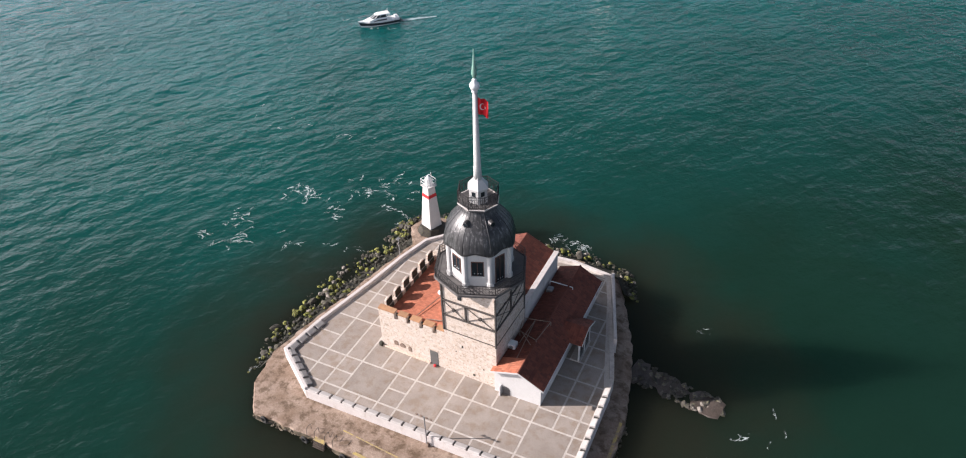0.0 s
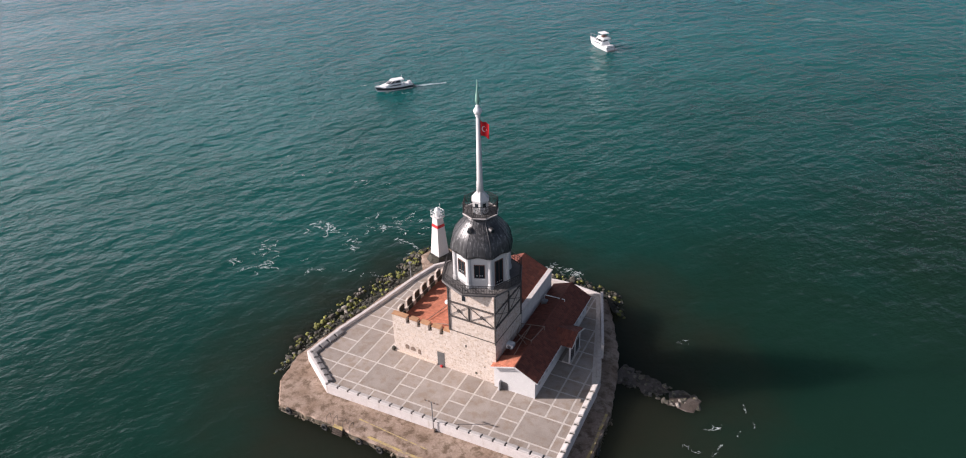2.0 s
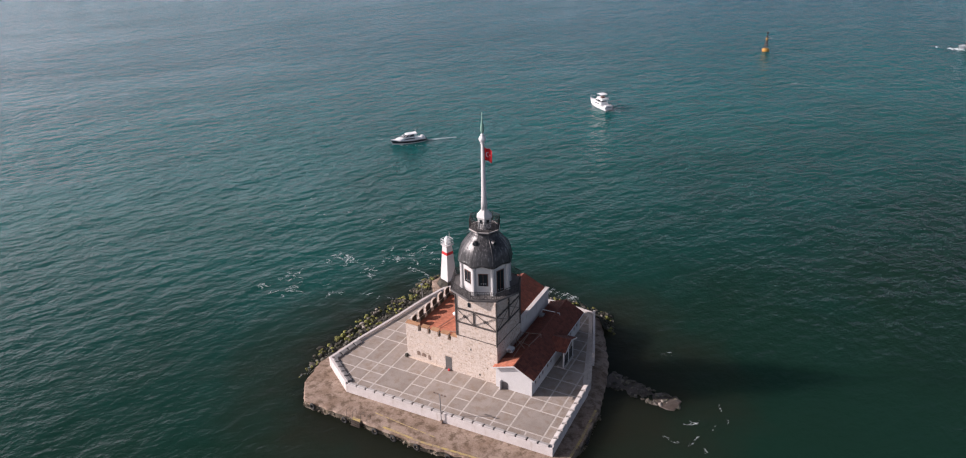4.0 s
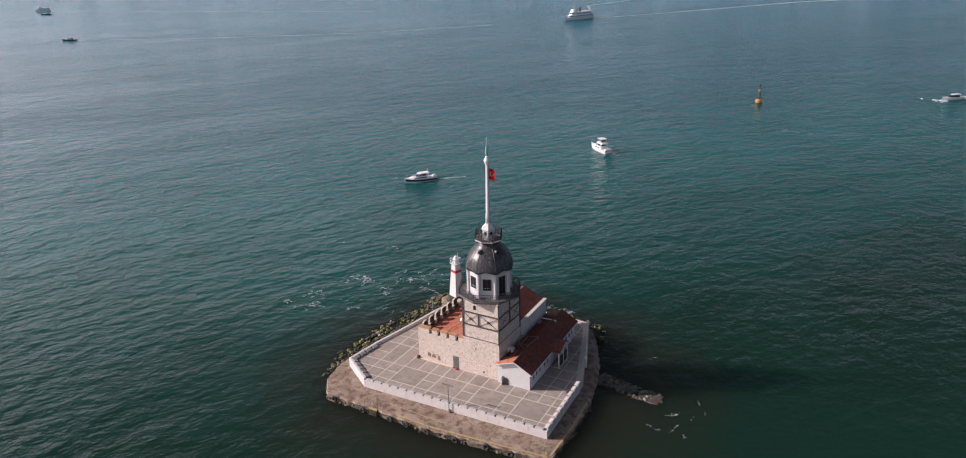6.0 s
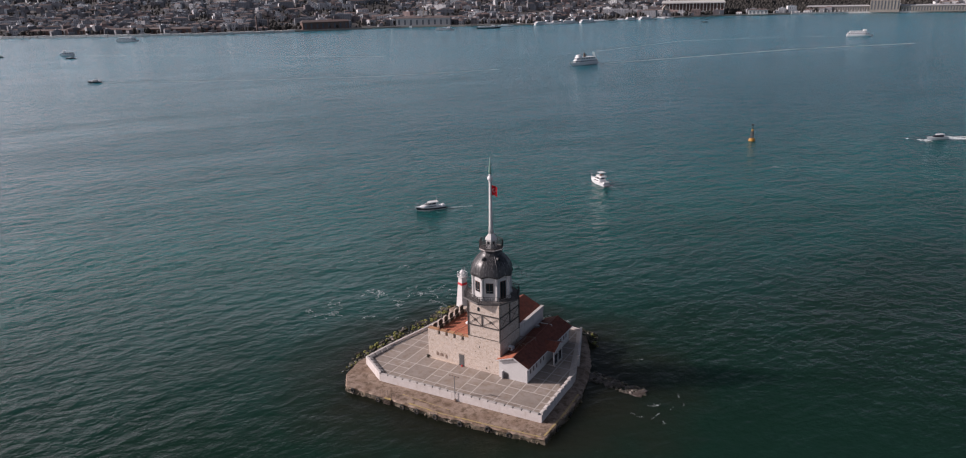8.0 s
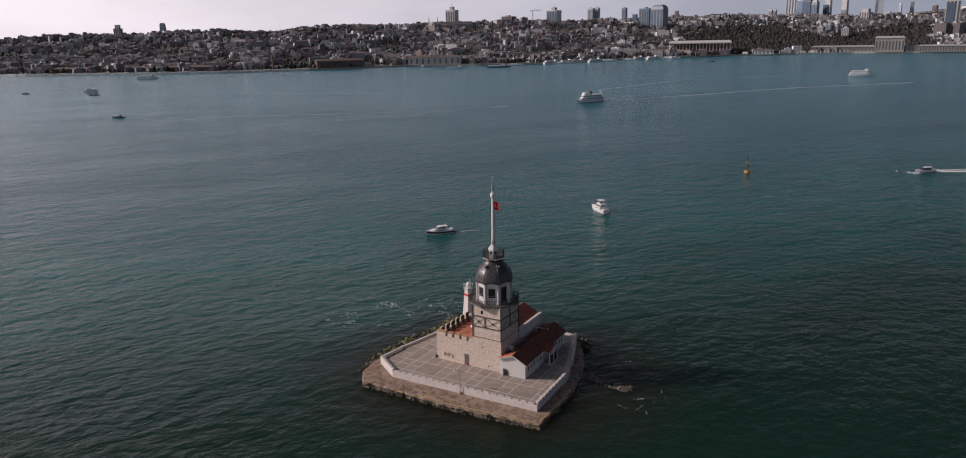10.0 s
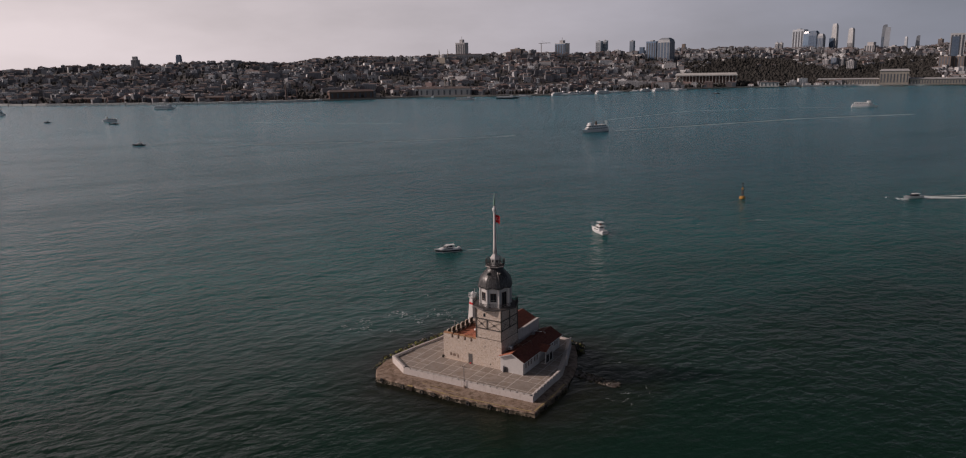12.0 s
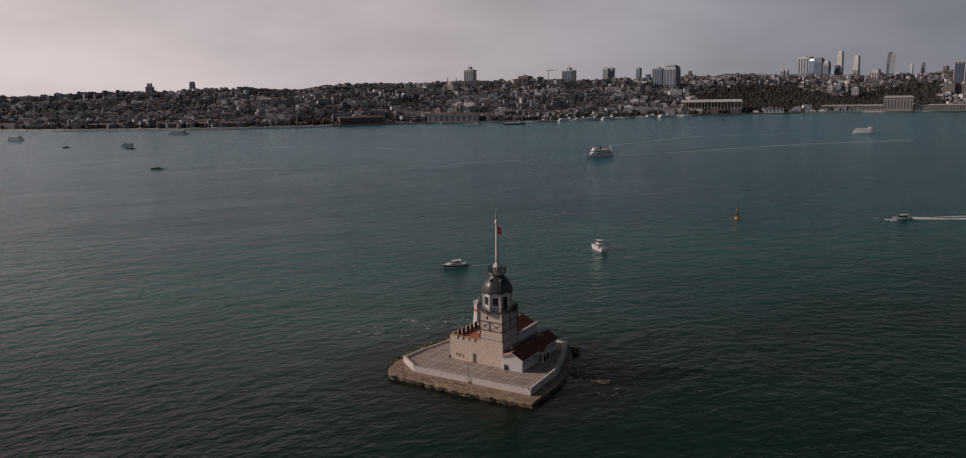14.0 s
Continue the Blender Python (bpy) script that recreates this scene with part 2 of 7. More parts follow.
M = {
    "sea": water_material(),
    "foam": surface("sea_foam", (0.75, 0.8, 0.8), (0.6, 0.68, 0.68), 0.9, 0.6, 0.1),
    "broken_foam": broken_foam(),
    "wake": surface("thin_wake", (0.36, 0.45, 0.47), (0.22, 0.32, 0.34), 0.6, 1.5, 0.3),
    "concrete": surface("worn_quay_concrete", (0.235, 0.162, 0.115), (0.385, 0.297, 0.237), 0.9, 2.4, 0.2, bump=0.8, depth=0.06,
                        stain=(0.105, 0.068, 0.04), stain_amount=0.85, stain_at=0.47),
    "mole": surface("wet_brown_stone", (0.05, 0.038, 0.03), (0.085, 0.065, 0.052), 0.6, 0.7, 0.15, bump=0.8, depth=0.06, stain=(0.02, 0.018, 0.014), stain_amount=0.85),
    "wet": surface("weedy_wet_stone", (0.06, 0.05, 0.034), (0.19, 0.15, 0.10), 0.6, 0.8, 0.12, bump=0.8, depth=0.06),
    "paving": surface("grey_paving", (0.290, 0.244, 0.210), (0.362, 0.312, 0.275), 0.85, 2.2, 0.07, bump=0.15, vary=0.09,
                      stain=(0.235, 0.175, 0.125), stain_amount=0.65, stain_at=0.49),
    "strip": surface("pale_paving_strip", (0.58, 0.53, 0.485), (0.50, 0.455, 0.41), 0.85, 0.9, 0.1, bump=0.2, stain=(0.36, 0.31, 0.28), stain_amount=0.6, stain_at=0.48),
    "render": surface("whitewashed_parapet", (0.63, 0.585, 0.565), (0.55, 0.50, 0.475), 0.85, 1.2, 0.1, stain=(0.34, 0.27, 0.21),
                      stain_amount=0.55, streaks=0.22),
    "block": surface("pale_stone_seat", (0.55, 0.515, 0.495), (0.475, 0.44, 0.415), 0.8, 0.8, 0.07, vary=0.08),
    "wall": surface("old_plastered_stone", (0.56, 0.462, 0.385), (0.67, 0.597, 0.54), 0.92, 0.6, 0.13, bump=0.45, depth=0.04,
                    stain=(0.28, 0.185, 0.115), stain_amount=0.75, stain_at=0.51),
    "stone": surface("pale_masonry_stone", (0.51, 0.415, 0.33), (0.61, 0.52, 0.445), 0.9, 0.5, 0.1, bump=0.5, depth=0.03, vary=0.2),
    "white": surface("white_house_paint", (0.62, 0.605, 0.595), (0.555, 0.54, 0.53), 0.75, 1.8, 0.08, bump=0.15,
                     stain=(0.54, 0.51, 0.47), stain_amount=0.35, streaks=0.22),
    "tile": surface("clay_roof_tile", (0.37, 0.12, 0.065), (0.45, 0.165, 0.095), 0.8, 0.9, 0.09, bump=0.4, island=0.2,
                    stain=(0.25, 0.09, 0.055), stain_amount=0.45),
    # brown tile with tower shade and grazing sun put into its colour
    "shade_tile": surface("shade_brown_tile", (0.135, 0.038, 0.023), (0.175, 0.052, 0.032), 0.85, 1.4, 0.09, bump=0.4, island=0.25,
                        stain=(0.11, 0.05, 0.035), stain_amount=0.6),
    "coping": surface("ochre_tile_coping", (0.40, 0.225, 0.12), (0.31, 0.165, 0.085), 0.85, 0.5, 0.07, vary=0.15),
    "lead": surface("weathered_lead", (0.042, 0.041, 0.043), (0.072, 0.07, 0.071), 0.4, 0.42, 0.05, metal=0.3, bump=0.15,
                    stain=(0.34, 0.33, 0.33), stain_amount=0.5, stain_at=0.54, streaks=0.03, stretch=(1, 1, 0.06)),
    "iron": surface("dark_ironwork", (0.035, 0.034, 0.035), (0.055, 0.05, 0.05), 0.6, 0.4, 0.05, metal=0.4),
    "deck": surface("grey_balcony_floor", (0.16, 0.15, 0.145), (0.11, 0.10, 0.10), 0.85, 0.7, 0.08),
    "timber": surface("dark_steel_beam", (0.06, 0.052, 0.048), (0.09, 0.078, 0.07), 0.7, 0.5, 0.06),
    "wood": surface("brown_window_frame", (0.10, 0.045, 0.03), (0.14, 0.06, 0.04), 0.6, 0.4, 0.05),
    "glass": glass_material("dark_glass"),
    "plastic": surface("white_plastic", (0.84, 0.84, 0.84), (0.78, 0.78, 0.78), 0.5, 0.5, 0.06, bump=0.05),
    "copper": surface("verdigris_copper", (0.20, 0.38, 0.31), (0.28, 0.44, 0.37), 0.7, 0.4, 0.06),
    "red": surface("red_paint", (0.55, 0.025, 0.03), (0.48, 0.02, 0.025), 0.6, 0.5, 0.06),
    "flag": surface("red_flag_cloth", (0.60, 0.012, 0.02), (0.55, 0.01, 0.018), 0.9, 0.4, 0.03),
    "yellow": surface("worn_yellow_paint", (0.50, 0.38, 0.12), (0.40, 0.30, 0.16), 0.8, 0.9, 0.08, stain=(0.26, 0.20, 0.15), stain_amount=0.95, stain_at=0.46),
    "buoy": surface("buoy_yellow_paint", (0.50, 0.27, 0.045), (0.40, 0.21, 0.04), 0.5, 0.6, 0.08),
    "rock": surface("dark_boulder", (0.05, 0.045, 0.036), (0.13, 0.115, 0.095), 0.9, 0.5, 0.12, bump=0.8, depth=0.06, vary=0.55,
                    stain=(0.17, 0.18, 0.04), stain_amount=0.8, stain_at=0.56),
    "moss_rock": surface("mossy_boulder", (0.16, 0.17, 0.032), (0.28, 0.28, 0.065), 0.95, 0.5, 0.1, bump=0.9, depth=0.06, vary=0.4,
                         stain=(0.035, 0.033, 0.022), stain_amount=0.95, stain_at=0.46),
    "pale_rock": surface("pale_boulder", (0.30, 0.265, 0.23), (0.22, 0.195, 0.165), 0.9, 0.4, 0.1, bump=0.8, depth=0.05, vary=0.3,
                         stain=(0.08, 0.075, 0.06), stain_amount=0.8),
    "seat_grey": surface("weathered_grey_seat", (0.25, 0.235, 0.23), (0.32, 0.30, 0.29), 0.85, 0.7, 0.07, vary=0.1,
                         stain=(0.22, 0.20, 0.185), stain_amount=0.5),
    "seat_strip": surface("dark_seat_strip", (0.06, 0.055, 0.05), (0.10, 0.09, 0.08), 0.9, 0.6, 0.08),
    "steel_door": surface("grey_painted_steel", (0.13, 0.125, 0.122), (0.10, 0.097, 0.095), 0.6, 0.7, 0.06, bump=0.1),
    # wet rubble, its colour darkened to carry the shade between boulders and merlons
    "rubble": surface("wet_rubble_and_shade", (0.025, 0.024, 0.018), (0.055, 0.05, 0.035), 0.8, 0.7, 0.12, bump=0.7, depth=0.05, island=0.45,
                      stain=(0.08, 0.095, 0.02), stain_amount=0.6),
    "rubber": surface("black_rubber", (0.02, 0.02, 0.02), (0.035, 0.033, 0.03), 0.8, 0.4, 0.05),
    "hull_dark": surface("navy_hull_paint", (0.02, 0.02, 0.03), (0.03, 0.03, 0.04), 0.3, 1.0, 0.1, bump=0.02),
    "grey": surface("grey_metal", (0.35, 0.35, 0.36), (0.28, 0.28, 0.29), 0.5, 0.5, 0.06, metal=0.5),
    "sat": surface("grey_weathered_pipe", (0.30, 0.225, 0.18), (0.21, 0.15, 0.115), 0.6, 0.5, 0.06, metal=0.3),
    "hill": surface("city_hillside", (0.075, 0.072, 0.070), (0.095, 0.092, 0.09), 0.95, 60, 8, bump=0),
    "city": painted_fronts("city_fronts", "island"),
    "city_front": painted_fronts("shore_fronts", "object"),
    "city_roof": surface("city_clay_roofs", (0.165, 0.115, 0.104), (0.16, 0.135, 0.128), 0.9, 90, 6, bump=0, island=0.4),
    "trees": surface("distant_tree_leaves", (0.034, 0.032, 0.029), (0.048, 0.045, 0.041), 0.95, 30, 4, bump=0, island=0.35),
    "tower_win": surface("far_window_glass", (0.07, 0.08, 0.10), (0.10, 0.11, 0.13), 0.35, 40, 6, bump=0),
    "tower_glass": surface("dark_blue_curtain_wall", (0.075, 0.115, 0.18), (0.10, 0.145, 0.21), 0.3, 40, 6, bump=0),
    "tower_azure": surface("blue_curtain_wall", (0.13, 0.20, 0.30), (0.17, 0.245, 0.35), 0.3, 40, 6, bump=0),
    # curtain wall paled and blued: distance haze put into the colour
    "tower_haze": surface("haze_paled_curtain_wall", (0.42, 0.46, 0.51), (0.48, 0.52, 0.57), 0.35, 40, 6, bump=0),
    "tower_steel": surface("grey_blue_cladding", (0.20, 0.225, 0.26), (0.24, 0.265, 0.30), 0.4, 40, 6, bump=0),
    "tower_stone": surface("grey_concrete_tower", (0.38, 0.38, 0.39), (0.45, 0.445, 0.45), 0.85, 40, 6, bump=0),
    "tower_white": surface("white_tower_cladding", (0.47, 0.485, 0.50), (0.55, 0.56, 0.575), 0.7, 40, 6, bump=0),
    "tower_tan": surface("tan_concrete_tower", (0.17, 0.135, 0.115), (0.14, 0.115, 0.10), 0.85, 40, 6, bump=0),
    "dark_brick": surface("dull_red_brick", (0.115, 0.07, 0.058), (0.15, 0.10, 0.085), 0.9, 30, 5, bump=0),
    "white_far": surface("white_far_paint", (0.66, 0.645, 0.62), (0.56, 0.545, 0.525), 0.8, 30, 5, bump=0),
    "pale_far": surface("pale_far_stone", (0.34, 0.31, 0.27), (0.28, 0.255, 0.225), 0.85, 40, 5, bump=0),
}

# ---- mesh helpers ----
WORLD = {}


def thing(name, m, label, category, group="", kind=""):
    ob = new(name)
    ob.empty_display_size = 0.5
    ob.matrix_world = m
    WORLD[ob.name] = m
    return tagged(ob, label, category, group, kind)


def mesh_of(bm, name, mats, smooth=False):
    bmesh.ops.recalc_face_normals(bm, faces=bm.faces)
    data = bpy.data.meshes.new(name)
    bm.to_mesh(data)
    bm.free()
    for mt in mats if isinstance(mats, (list, tuple)) else [mats]:
        data.materials.append(mt)
    if smooth:
        data.polygons.foreach_set("use_smooth", [True] * len(data.polygons))
    return data


def part(name, bm, material, parent, label="", at=None, smooth=False):
    """Links bm, given in world metres (or in the frame `at`), as one mesh under a thing or a part."""
    m = WORLD[parent.name].inverted() @ (at or Matrix())
    bm.transform(m)
    ob = new(name, mesh_of(bm, name, material, smooth))
    ob.parent = parent
    WORLD[ob.name] = WORLD[parent.name]
    return tagged(ob, label)


def single(name, bm, material, label, category, base, group="", kind="", at=None, smooth=False):
    """A thing of one mesh, with its origin at base; bm in world metres (or in the frame `at`)."""
    m = Matrix.Translation(base)
    bm.transform(m.inverted() @ (at or Matrix()))
    ob = new(name, mesh_of(bm, name, material, smooth))
    ob.matrix_world = m
    WORLD[ob.name] = m
    return tagged(ob, label, category, group, kind)


def box(bm, x0, y0, z0, x1, y1, z1, bevel=0.0):
    v = [bm.verts.new((x, y, z)) for z in (z0, z1) for x, y in ((x0, y0), (x1, y0), (x1, y1), (x0, y1))]
    fs = [bm.faces.new([v[i] for i in q]) for q in ((3, 2, 1, 0), (4, 5, 6, 7), (0, 1, 5, 4), (1, 2, 6, 5), (2, 3, 7, 6), (3, 0, 4, 7))]
    if bevel:
        bmesh.ops.bevel(bm, geom=list({e for f in fs for e in f.edges}), offset=bevel, segments=1, affect="EDGES")
    return bm


def loft(bm, rings, cap=True, closed=True):
    """Skin between rings of equal length."""
    vs = [[bm.verts.new(p) for p in r] for r in rings]
    n = len(vs[0])
    for a, b in zip(vs, vs[1:]):
        for i in range(n if closed else n - 1):
            j = (i + 1) % n
            bm.faces.new((a[i], a[j], b[j], b[i]))
    if cap and closed:
        bm.faces.new(vs[0][::-1])
        bm.faces.new(vs[-1])
    return bm


def prism(bm, pts, z0, z1):
    return loft(bm, [[(x, y, z0) for x, y in pts], [(x, y, z1) for x, y in pts]])


def ring(cx, cy, r, z, n, turn=0.0, sx=1.0, sy=1.0):
    return [(cx + r * sx * math.cos(turn + math.tau * i / n), cy + r * sy * math.sin(turn + math.tau * i / n), z) for i in range(n)]


def tube(bm, p, q, r, n=6, r2=None):
    p, q = Vector(p), Vector(q)
    d = (q - p).normalized()
    a = d.orthogonal().normalized()
    b = d.cross(a)
    r2 = r if r2 is None else r2
    ends = []
    for c, rr in ((p, r), (q, r2)):
        ends.append([c + rr * (math.cos(math.tau * i / n) * a + math.sin(math.tau * i / n) * b) for i in range(n)])
    return loft(bm, ends)


def beam(bm, p, q, w, h):
    """A square bar from p to q, w wide across and h high."""
    p, q = Vector(p), Vector(q)
    d = (q - p).normalized()
    side = d.cross(Vector((0, 0, 1)))
    side = side.normalized() if side.length > 1e-3 else Vector((1, 0, 0))
    up = side.cross(d)
    ends = []
    for c in (p, q):
        ends.append([c + side * sx * w / 2 + up * sz * h / 2 for sx, sz in ((-1, -1), (1, -1), (1, 1), (-1, 1))])
    return loft(bm, ends)


def wall_run(bm, p, q, inward, z0, z1, thick):
    """A straight wall from p to q; `inward` is +1 or -1 for the side that it thickens to."""
    p, q = Vector(p), Vector(q)
    d = (q - p).normalized()
    n = Vector((-d.y, d.x)) * inward * thick
    return prism(bm, [p, q, q + n, p + n], z0, z1)


def sphere(bm, c, r, n=10, sz=1.0):
    rings = []
    for k in range(1, n // 2):
        a = math.pi * k / (n // 2) - math.pi / 2
        rings.append(ring(c[0], c[1], r * math.cos(a), c[2] + r * sz * math.sin(a), n))
    return loft(bm, rings)


TZ = 2.2
G = pose(0, 0, 0, 0, 0, 2.0)  # the terrace, the house and the back building stand two degrees off the tower

# ---- sea ----
bm = bmesh.new()
loft(bm, [ring(0, 0, r, 0, 64) for r in (0.01, 60, 200, 700, 2000, 4900)], cap=False)
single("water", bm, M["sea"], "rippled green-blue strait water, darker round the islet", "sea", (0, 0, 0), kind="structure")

# ---- islet ----


def wobble(pts, step, amount, seed):
    """Breaks an outline into short, uneven steps."""
    rnd = random.Random(seed)
    out = []
    for (ax, ay), (bx, by) in zip(pts, pts[1:] + pts[:1]):
        n = max(1, round(math.hypot(bx - ax, by - ay) / step))
        for i in range(n):
            t = i / n
            k = amount if i else amount * 0.3
            out.append((ax + (bx - ax) * t + rnd.uniform(-k, k), ay + (by - ay) * t + rnd.uniform(-k, k)))
    return out


APRON = [(-10.8, -10.1), (-8.0, -13.4), (-1.2, -13.1), (10.4, -13.4), (19.9, -12.5), (27.9, -11.6), (27.9, -4.0), (27.5, 2.6),
         (26.1, 8.5), (24.7, 13.5), (22.1, 19.2), (19.0, 24.7), (14.3, 25.2), (10.3, 24.7), (4.0, 25.2), (-3.0, 26.2),
         (-9.5, 25.5), (-10.5, 22.0), (-8.2, 18.6), (-9.3, 12.0), (-10.4, 5.0), (-11.4, -1.0), (-12.0, -5.6)]
edge = wobble(APRON, 0.8, 0.13, 3)
quay = thing("ground", pose(9, 5, 0), "worn tan concrete quay round the islet", "quay", kind="structure")
bm = bmesh.new()
rnd = random.Random(5)
sink = lambda x, y: 0.7 * min(max((y - 2.0) / 6.0, 0.0), 1.0) * (x > 15)
top = [(x, y, 1.0 - sink(x, y) + rnd.uniform(-0.05, 0.03)) for x, y in edge]
mid = [(9 + (x - 9) * 1.006, 5 + (y - 5) * 1.006, 0.75 - sink(x, y) + rnd.uniform(-0.12, 0.1)) for x, y in edge]
inner = [(9 + (x - 9) * 0.95, 5 + (y - 5) * 0.95, 1.06 - 0.6 * sink(x, y)) for x, y in edge]
loft(bm, [mid, top, inner, [(9 + (x - 9) * 0.5, 5 + (y - 5) * 0.5, 1.06) for x, y in edge]])
part("quay_top", bm, M["concrete"], quay)
bm = bmesh.new()
rnd = random.Random(6)
rings = []
for k, z in ((0.995, 0.8), (1.0, 0.35), (1.006, -0.1), (1.012, -1.5)):
    rings.append([(9 + (x - 9) * k + rnd.uniform(-0.13, 0.13), 5 + (y - 5) * k + rnd.uniform(-0.13, 0.13), z - sink(x, y) * (z > 0.3) + rnd.uniform(-0.08, 0.08)) for x, y in edge])
loft(bm, rings)
part("quay_foot", bm, M["wet"], quay, "dark weed-grown foot of the quay")

# painted edge lines
for name, pts in (("yellow_line", [(4.5, -13.0), (10.3, -13.12), (19.8, -12.25), (27.4, -11.4)]), ("yellow_line", [(27.62, -11.0), (27.6, -4.0), (27.15, 2.4)]),
                  ("yellow_line", [(2.0, -11.2), (11.5, -11.6)])):
    bm = bmesh.new()
    for (ax, ay), (bx, by) in zip(pts, pts[1:]):
        beam(bm, (ax, ay, 1.062), (bx, by, 1.062), 0.13 if ay == -11.2 else 0.3, 0.014)
    part(name, bm, M["yellow"], quay, "worn yellow painted edge line")

# ---- terrace with its paving ----
TERRACE = [(-10.06, -5.72), (-4.15, -9.42), (25.75, -8.1), (25.06, 4.9), (19.15, 22.5), (13.5, 23.2), (5.0, 22.4), (-3.6, 21.6), (-6.1, 18.7),
           (-7.14, 14.2), (-7.96, 8.35), (-9.4, 0.2)]
terrace = thing("floor", pose(9, 5, TZ), "grey paved terrace with pale strips between its panels", "terrace", kind="structure")
bm = bmesh.new()
prism(bm, [(9 + (x - 9) * 0.985, 5 + (y - 5) * 0.98) for x, y in TERRACE], 0.9, TZ)
part("terrace_bed", bm, M["strip"], terrace, "pale strips between the panels")


def inside(x, y, poly, margin):
    """Whether a point lies in a convex counter-clockwise outline, at least margin from its sides."""
    for (ax, ay), (bx, by) in zip(poly, poly[1:] + poly[:1]):
        d = math.hypot(bx - ax, by - ay)
        if ((bx - ax) * (y - ay) - (by - ay) * (x - ax)) / d < margin:
            return False
    return True


def clip_cell(x0, y0, x1, y1, poly, margin):
    """The part of a cell (in the terrace's frame) that lies inside the outline."""
    pts = [G @ Vector((x, y, 0)) for x, y in ((x0, y0), (x1, y0), (x1, y1), (x0, y1))]
    pts = [(p.x, p.y) for p in pts]
    for (ax, ay), (bx, by) in zip(poly, poly[1:] + poly[:1]):
        L = math.hypot(bx - ax, by - ay)
        nx, ny = -(by - ay) / L, (bx - ax) / L
        out = []
        for p, q in zip(pts, pts[1:] + pts[:1]):
            dp = (p[0] - ax) * nx + (p[1] - ay) * ny - margin
            dq = (q[0] - ax) * nx + (q[1] - ay) * ny - margin
            if dp >= 0:
                out.append(p)
            if dp * dq < 0:
                t = dp / (dp - dq)
                out.append((p[0] + (q[0] - p[0]) * t, p[1] + (q[1] - p[1]) * t))
        pts = out
        if len(pts) < 3:
            return []
    return pts


# panels: wide ones of two bays and narrow ones of one, in rows of the terrace's frame
US = [-1.15, 1.3, 3.45, 5.7, 7.92, 10.15, 12.4, 14.6, 16.8, 19.1, 21.4, 23.6, 25.8]
VS = [-1.05, 1.46, 3.95, 6.6, 9.35, 11.62, 14.0, 16.3, 18.65, 21.0, 23.5]
panels = []
for i, (u0, u1) in enumerate(zip(US, US[1:])):
    panels.append((u0, -10.4, u1, -7.4))
    if i % 3 == 0:
        panels.append((u0, -7.4, US[min(i + 2, len(US) - 1)], -3.15))
    elif i % 3 == 2:
        panels += [(u0, -7.4, u1, -5.25), (u0, -5.25, u1, -3.15)]
    if u0 < 19:
        panels.append((u0, -3.15, u1, 0.2))
    else:
        panels.append((u0, -3.15, u1, VS[0]))
        panels += [(u0, v0, u1, v1) for v0, v1 in zip(VS, VS[1:])]
# the western walk: broad panels by the parapet and squares beside the wing
WEST = [2.4, 4.8, 7.2, 9.6, 12.0, 14.4, 16.8, 19.2, 21.6]
for u0, u1 in ((-9.8, -5.7), (-5.7, -3.3), (-3.3, -1.15)):
    panels += [(u0, -10.4, u1, -7.4), (u0, -7.4, u1, -5.25), (u0, -5.25, u1, -3.15)]
    panels += [(u0, -3.15, u1, -0.7), (u0, -0.7, u1, 2.4)] if u0 < -9 else [(u0, -3.15, u1, 2.4)]
    panels += [(u0, v0, u1, v1) for v0, v1 in zip(WEST, WEST[1:])]
panels += [(-1.15, v0, 8.0, v1) for v0, v1 in zip(VS[5:], VS[6:])]
panels += [(u0, v0, u1, v1) for u0, u1 in zip(US[4:10], US[5:10]) for v0, v1 in zip(VS[7:], VS[8:])]
for u0, v0, u1, v1 in panels:
    w = 0.105
    cell = clip_cell(u0 + w, v0 + w, u1 - w, v1 - w, TERRACE, 0.75)
    if len(cell) < 3:
        continue
    bm = bmesh.new()
    prism(bm, cell, TZ - 0.02, TZ + 0.012)
    part("paving_panel", bm, M["paving"], terrace)

# parapets
for k, (p, q, z1, th) in enumerate((
        (TERRACE[0], TERRACE[1], 2.6, 0.38), (TERRACE[1], TERRACE[2], 2.3, 0.6), (TERRACE[2], TERRACE[3], 2.3, 0.6), ((23.3, 11.7), TERRACE[4], 3.0, 0.36),
        (TERRACE[4], TERRACE[5], 2.6, 0.4), (TERRACE[5], TERRACE[6], 2.6, 0.4), (TERRACE[6], TERRACE[7], 2.6, 0.4), (TERRACE[7], TERRACE[8], 2.6, 0.45),
        (TERRACE[8], TERRACE[9], 2.6, 0.45), (TERRACE[9], TERRACE[10], 2.6, 0.45), (TERRACE[10], TERRACE[11], 2.6, 0.45), (TERRACE[11], TERRACE[0], 2.6, 0.42))):
    bm = bmesh.new()
    wall_run(bm, p, q, 1, 0.8, z1 - 0.003 * (k % 3), th)
    bmesh.ops.bevel(bm, geom=[e for e in bm.edges if all(v.co.z > 2 for v in e.verts)], offset=0.03, segments=1, affect="EDGES")
    mid_p = (Vector(p) + Vector(q)) / 2
    single("wall_parapet", bm, M["render"], "low whitewashed parapet wall along the terrace edge", "parapet", (mid_p.x, mid_p.y, 0.8), kind="structure")


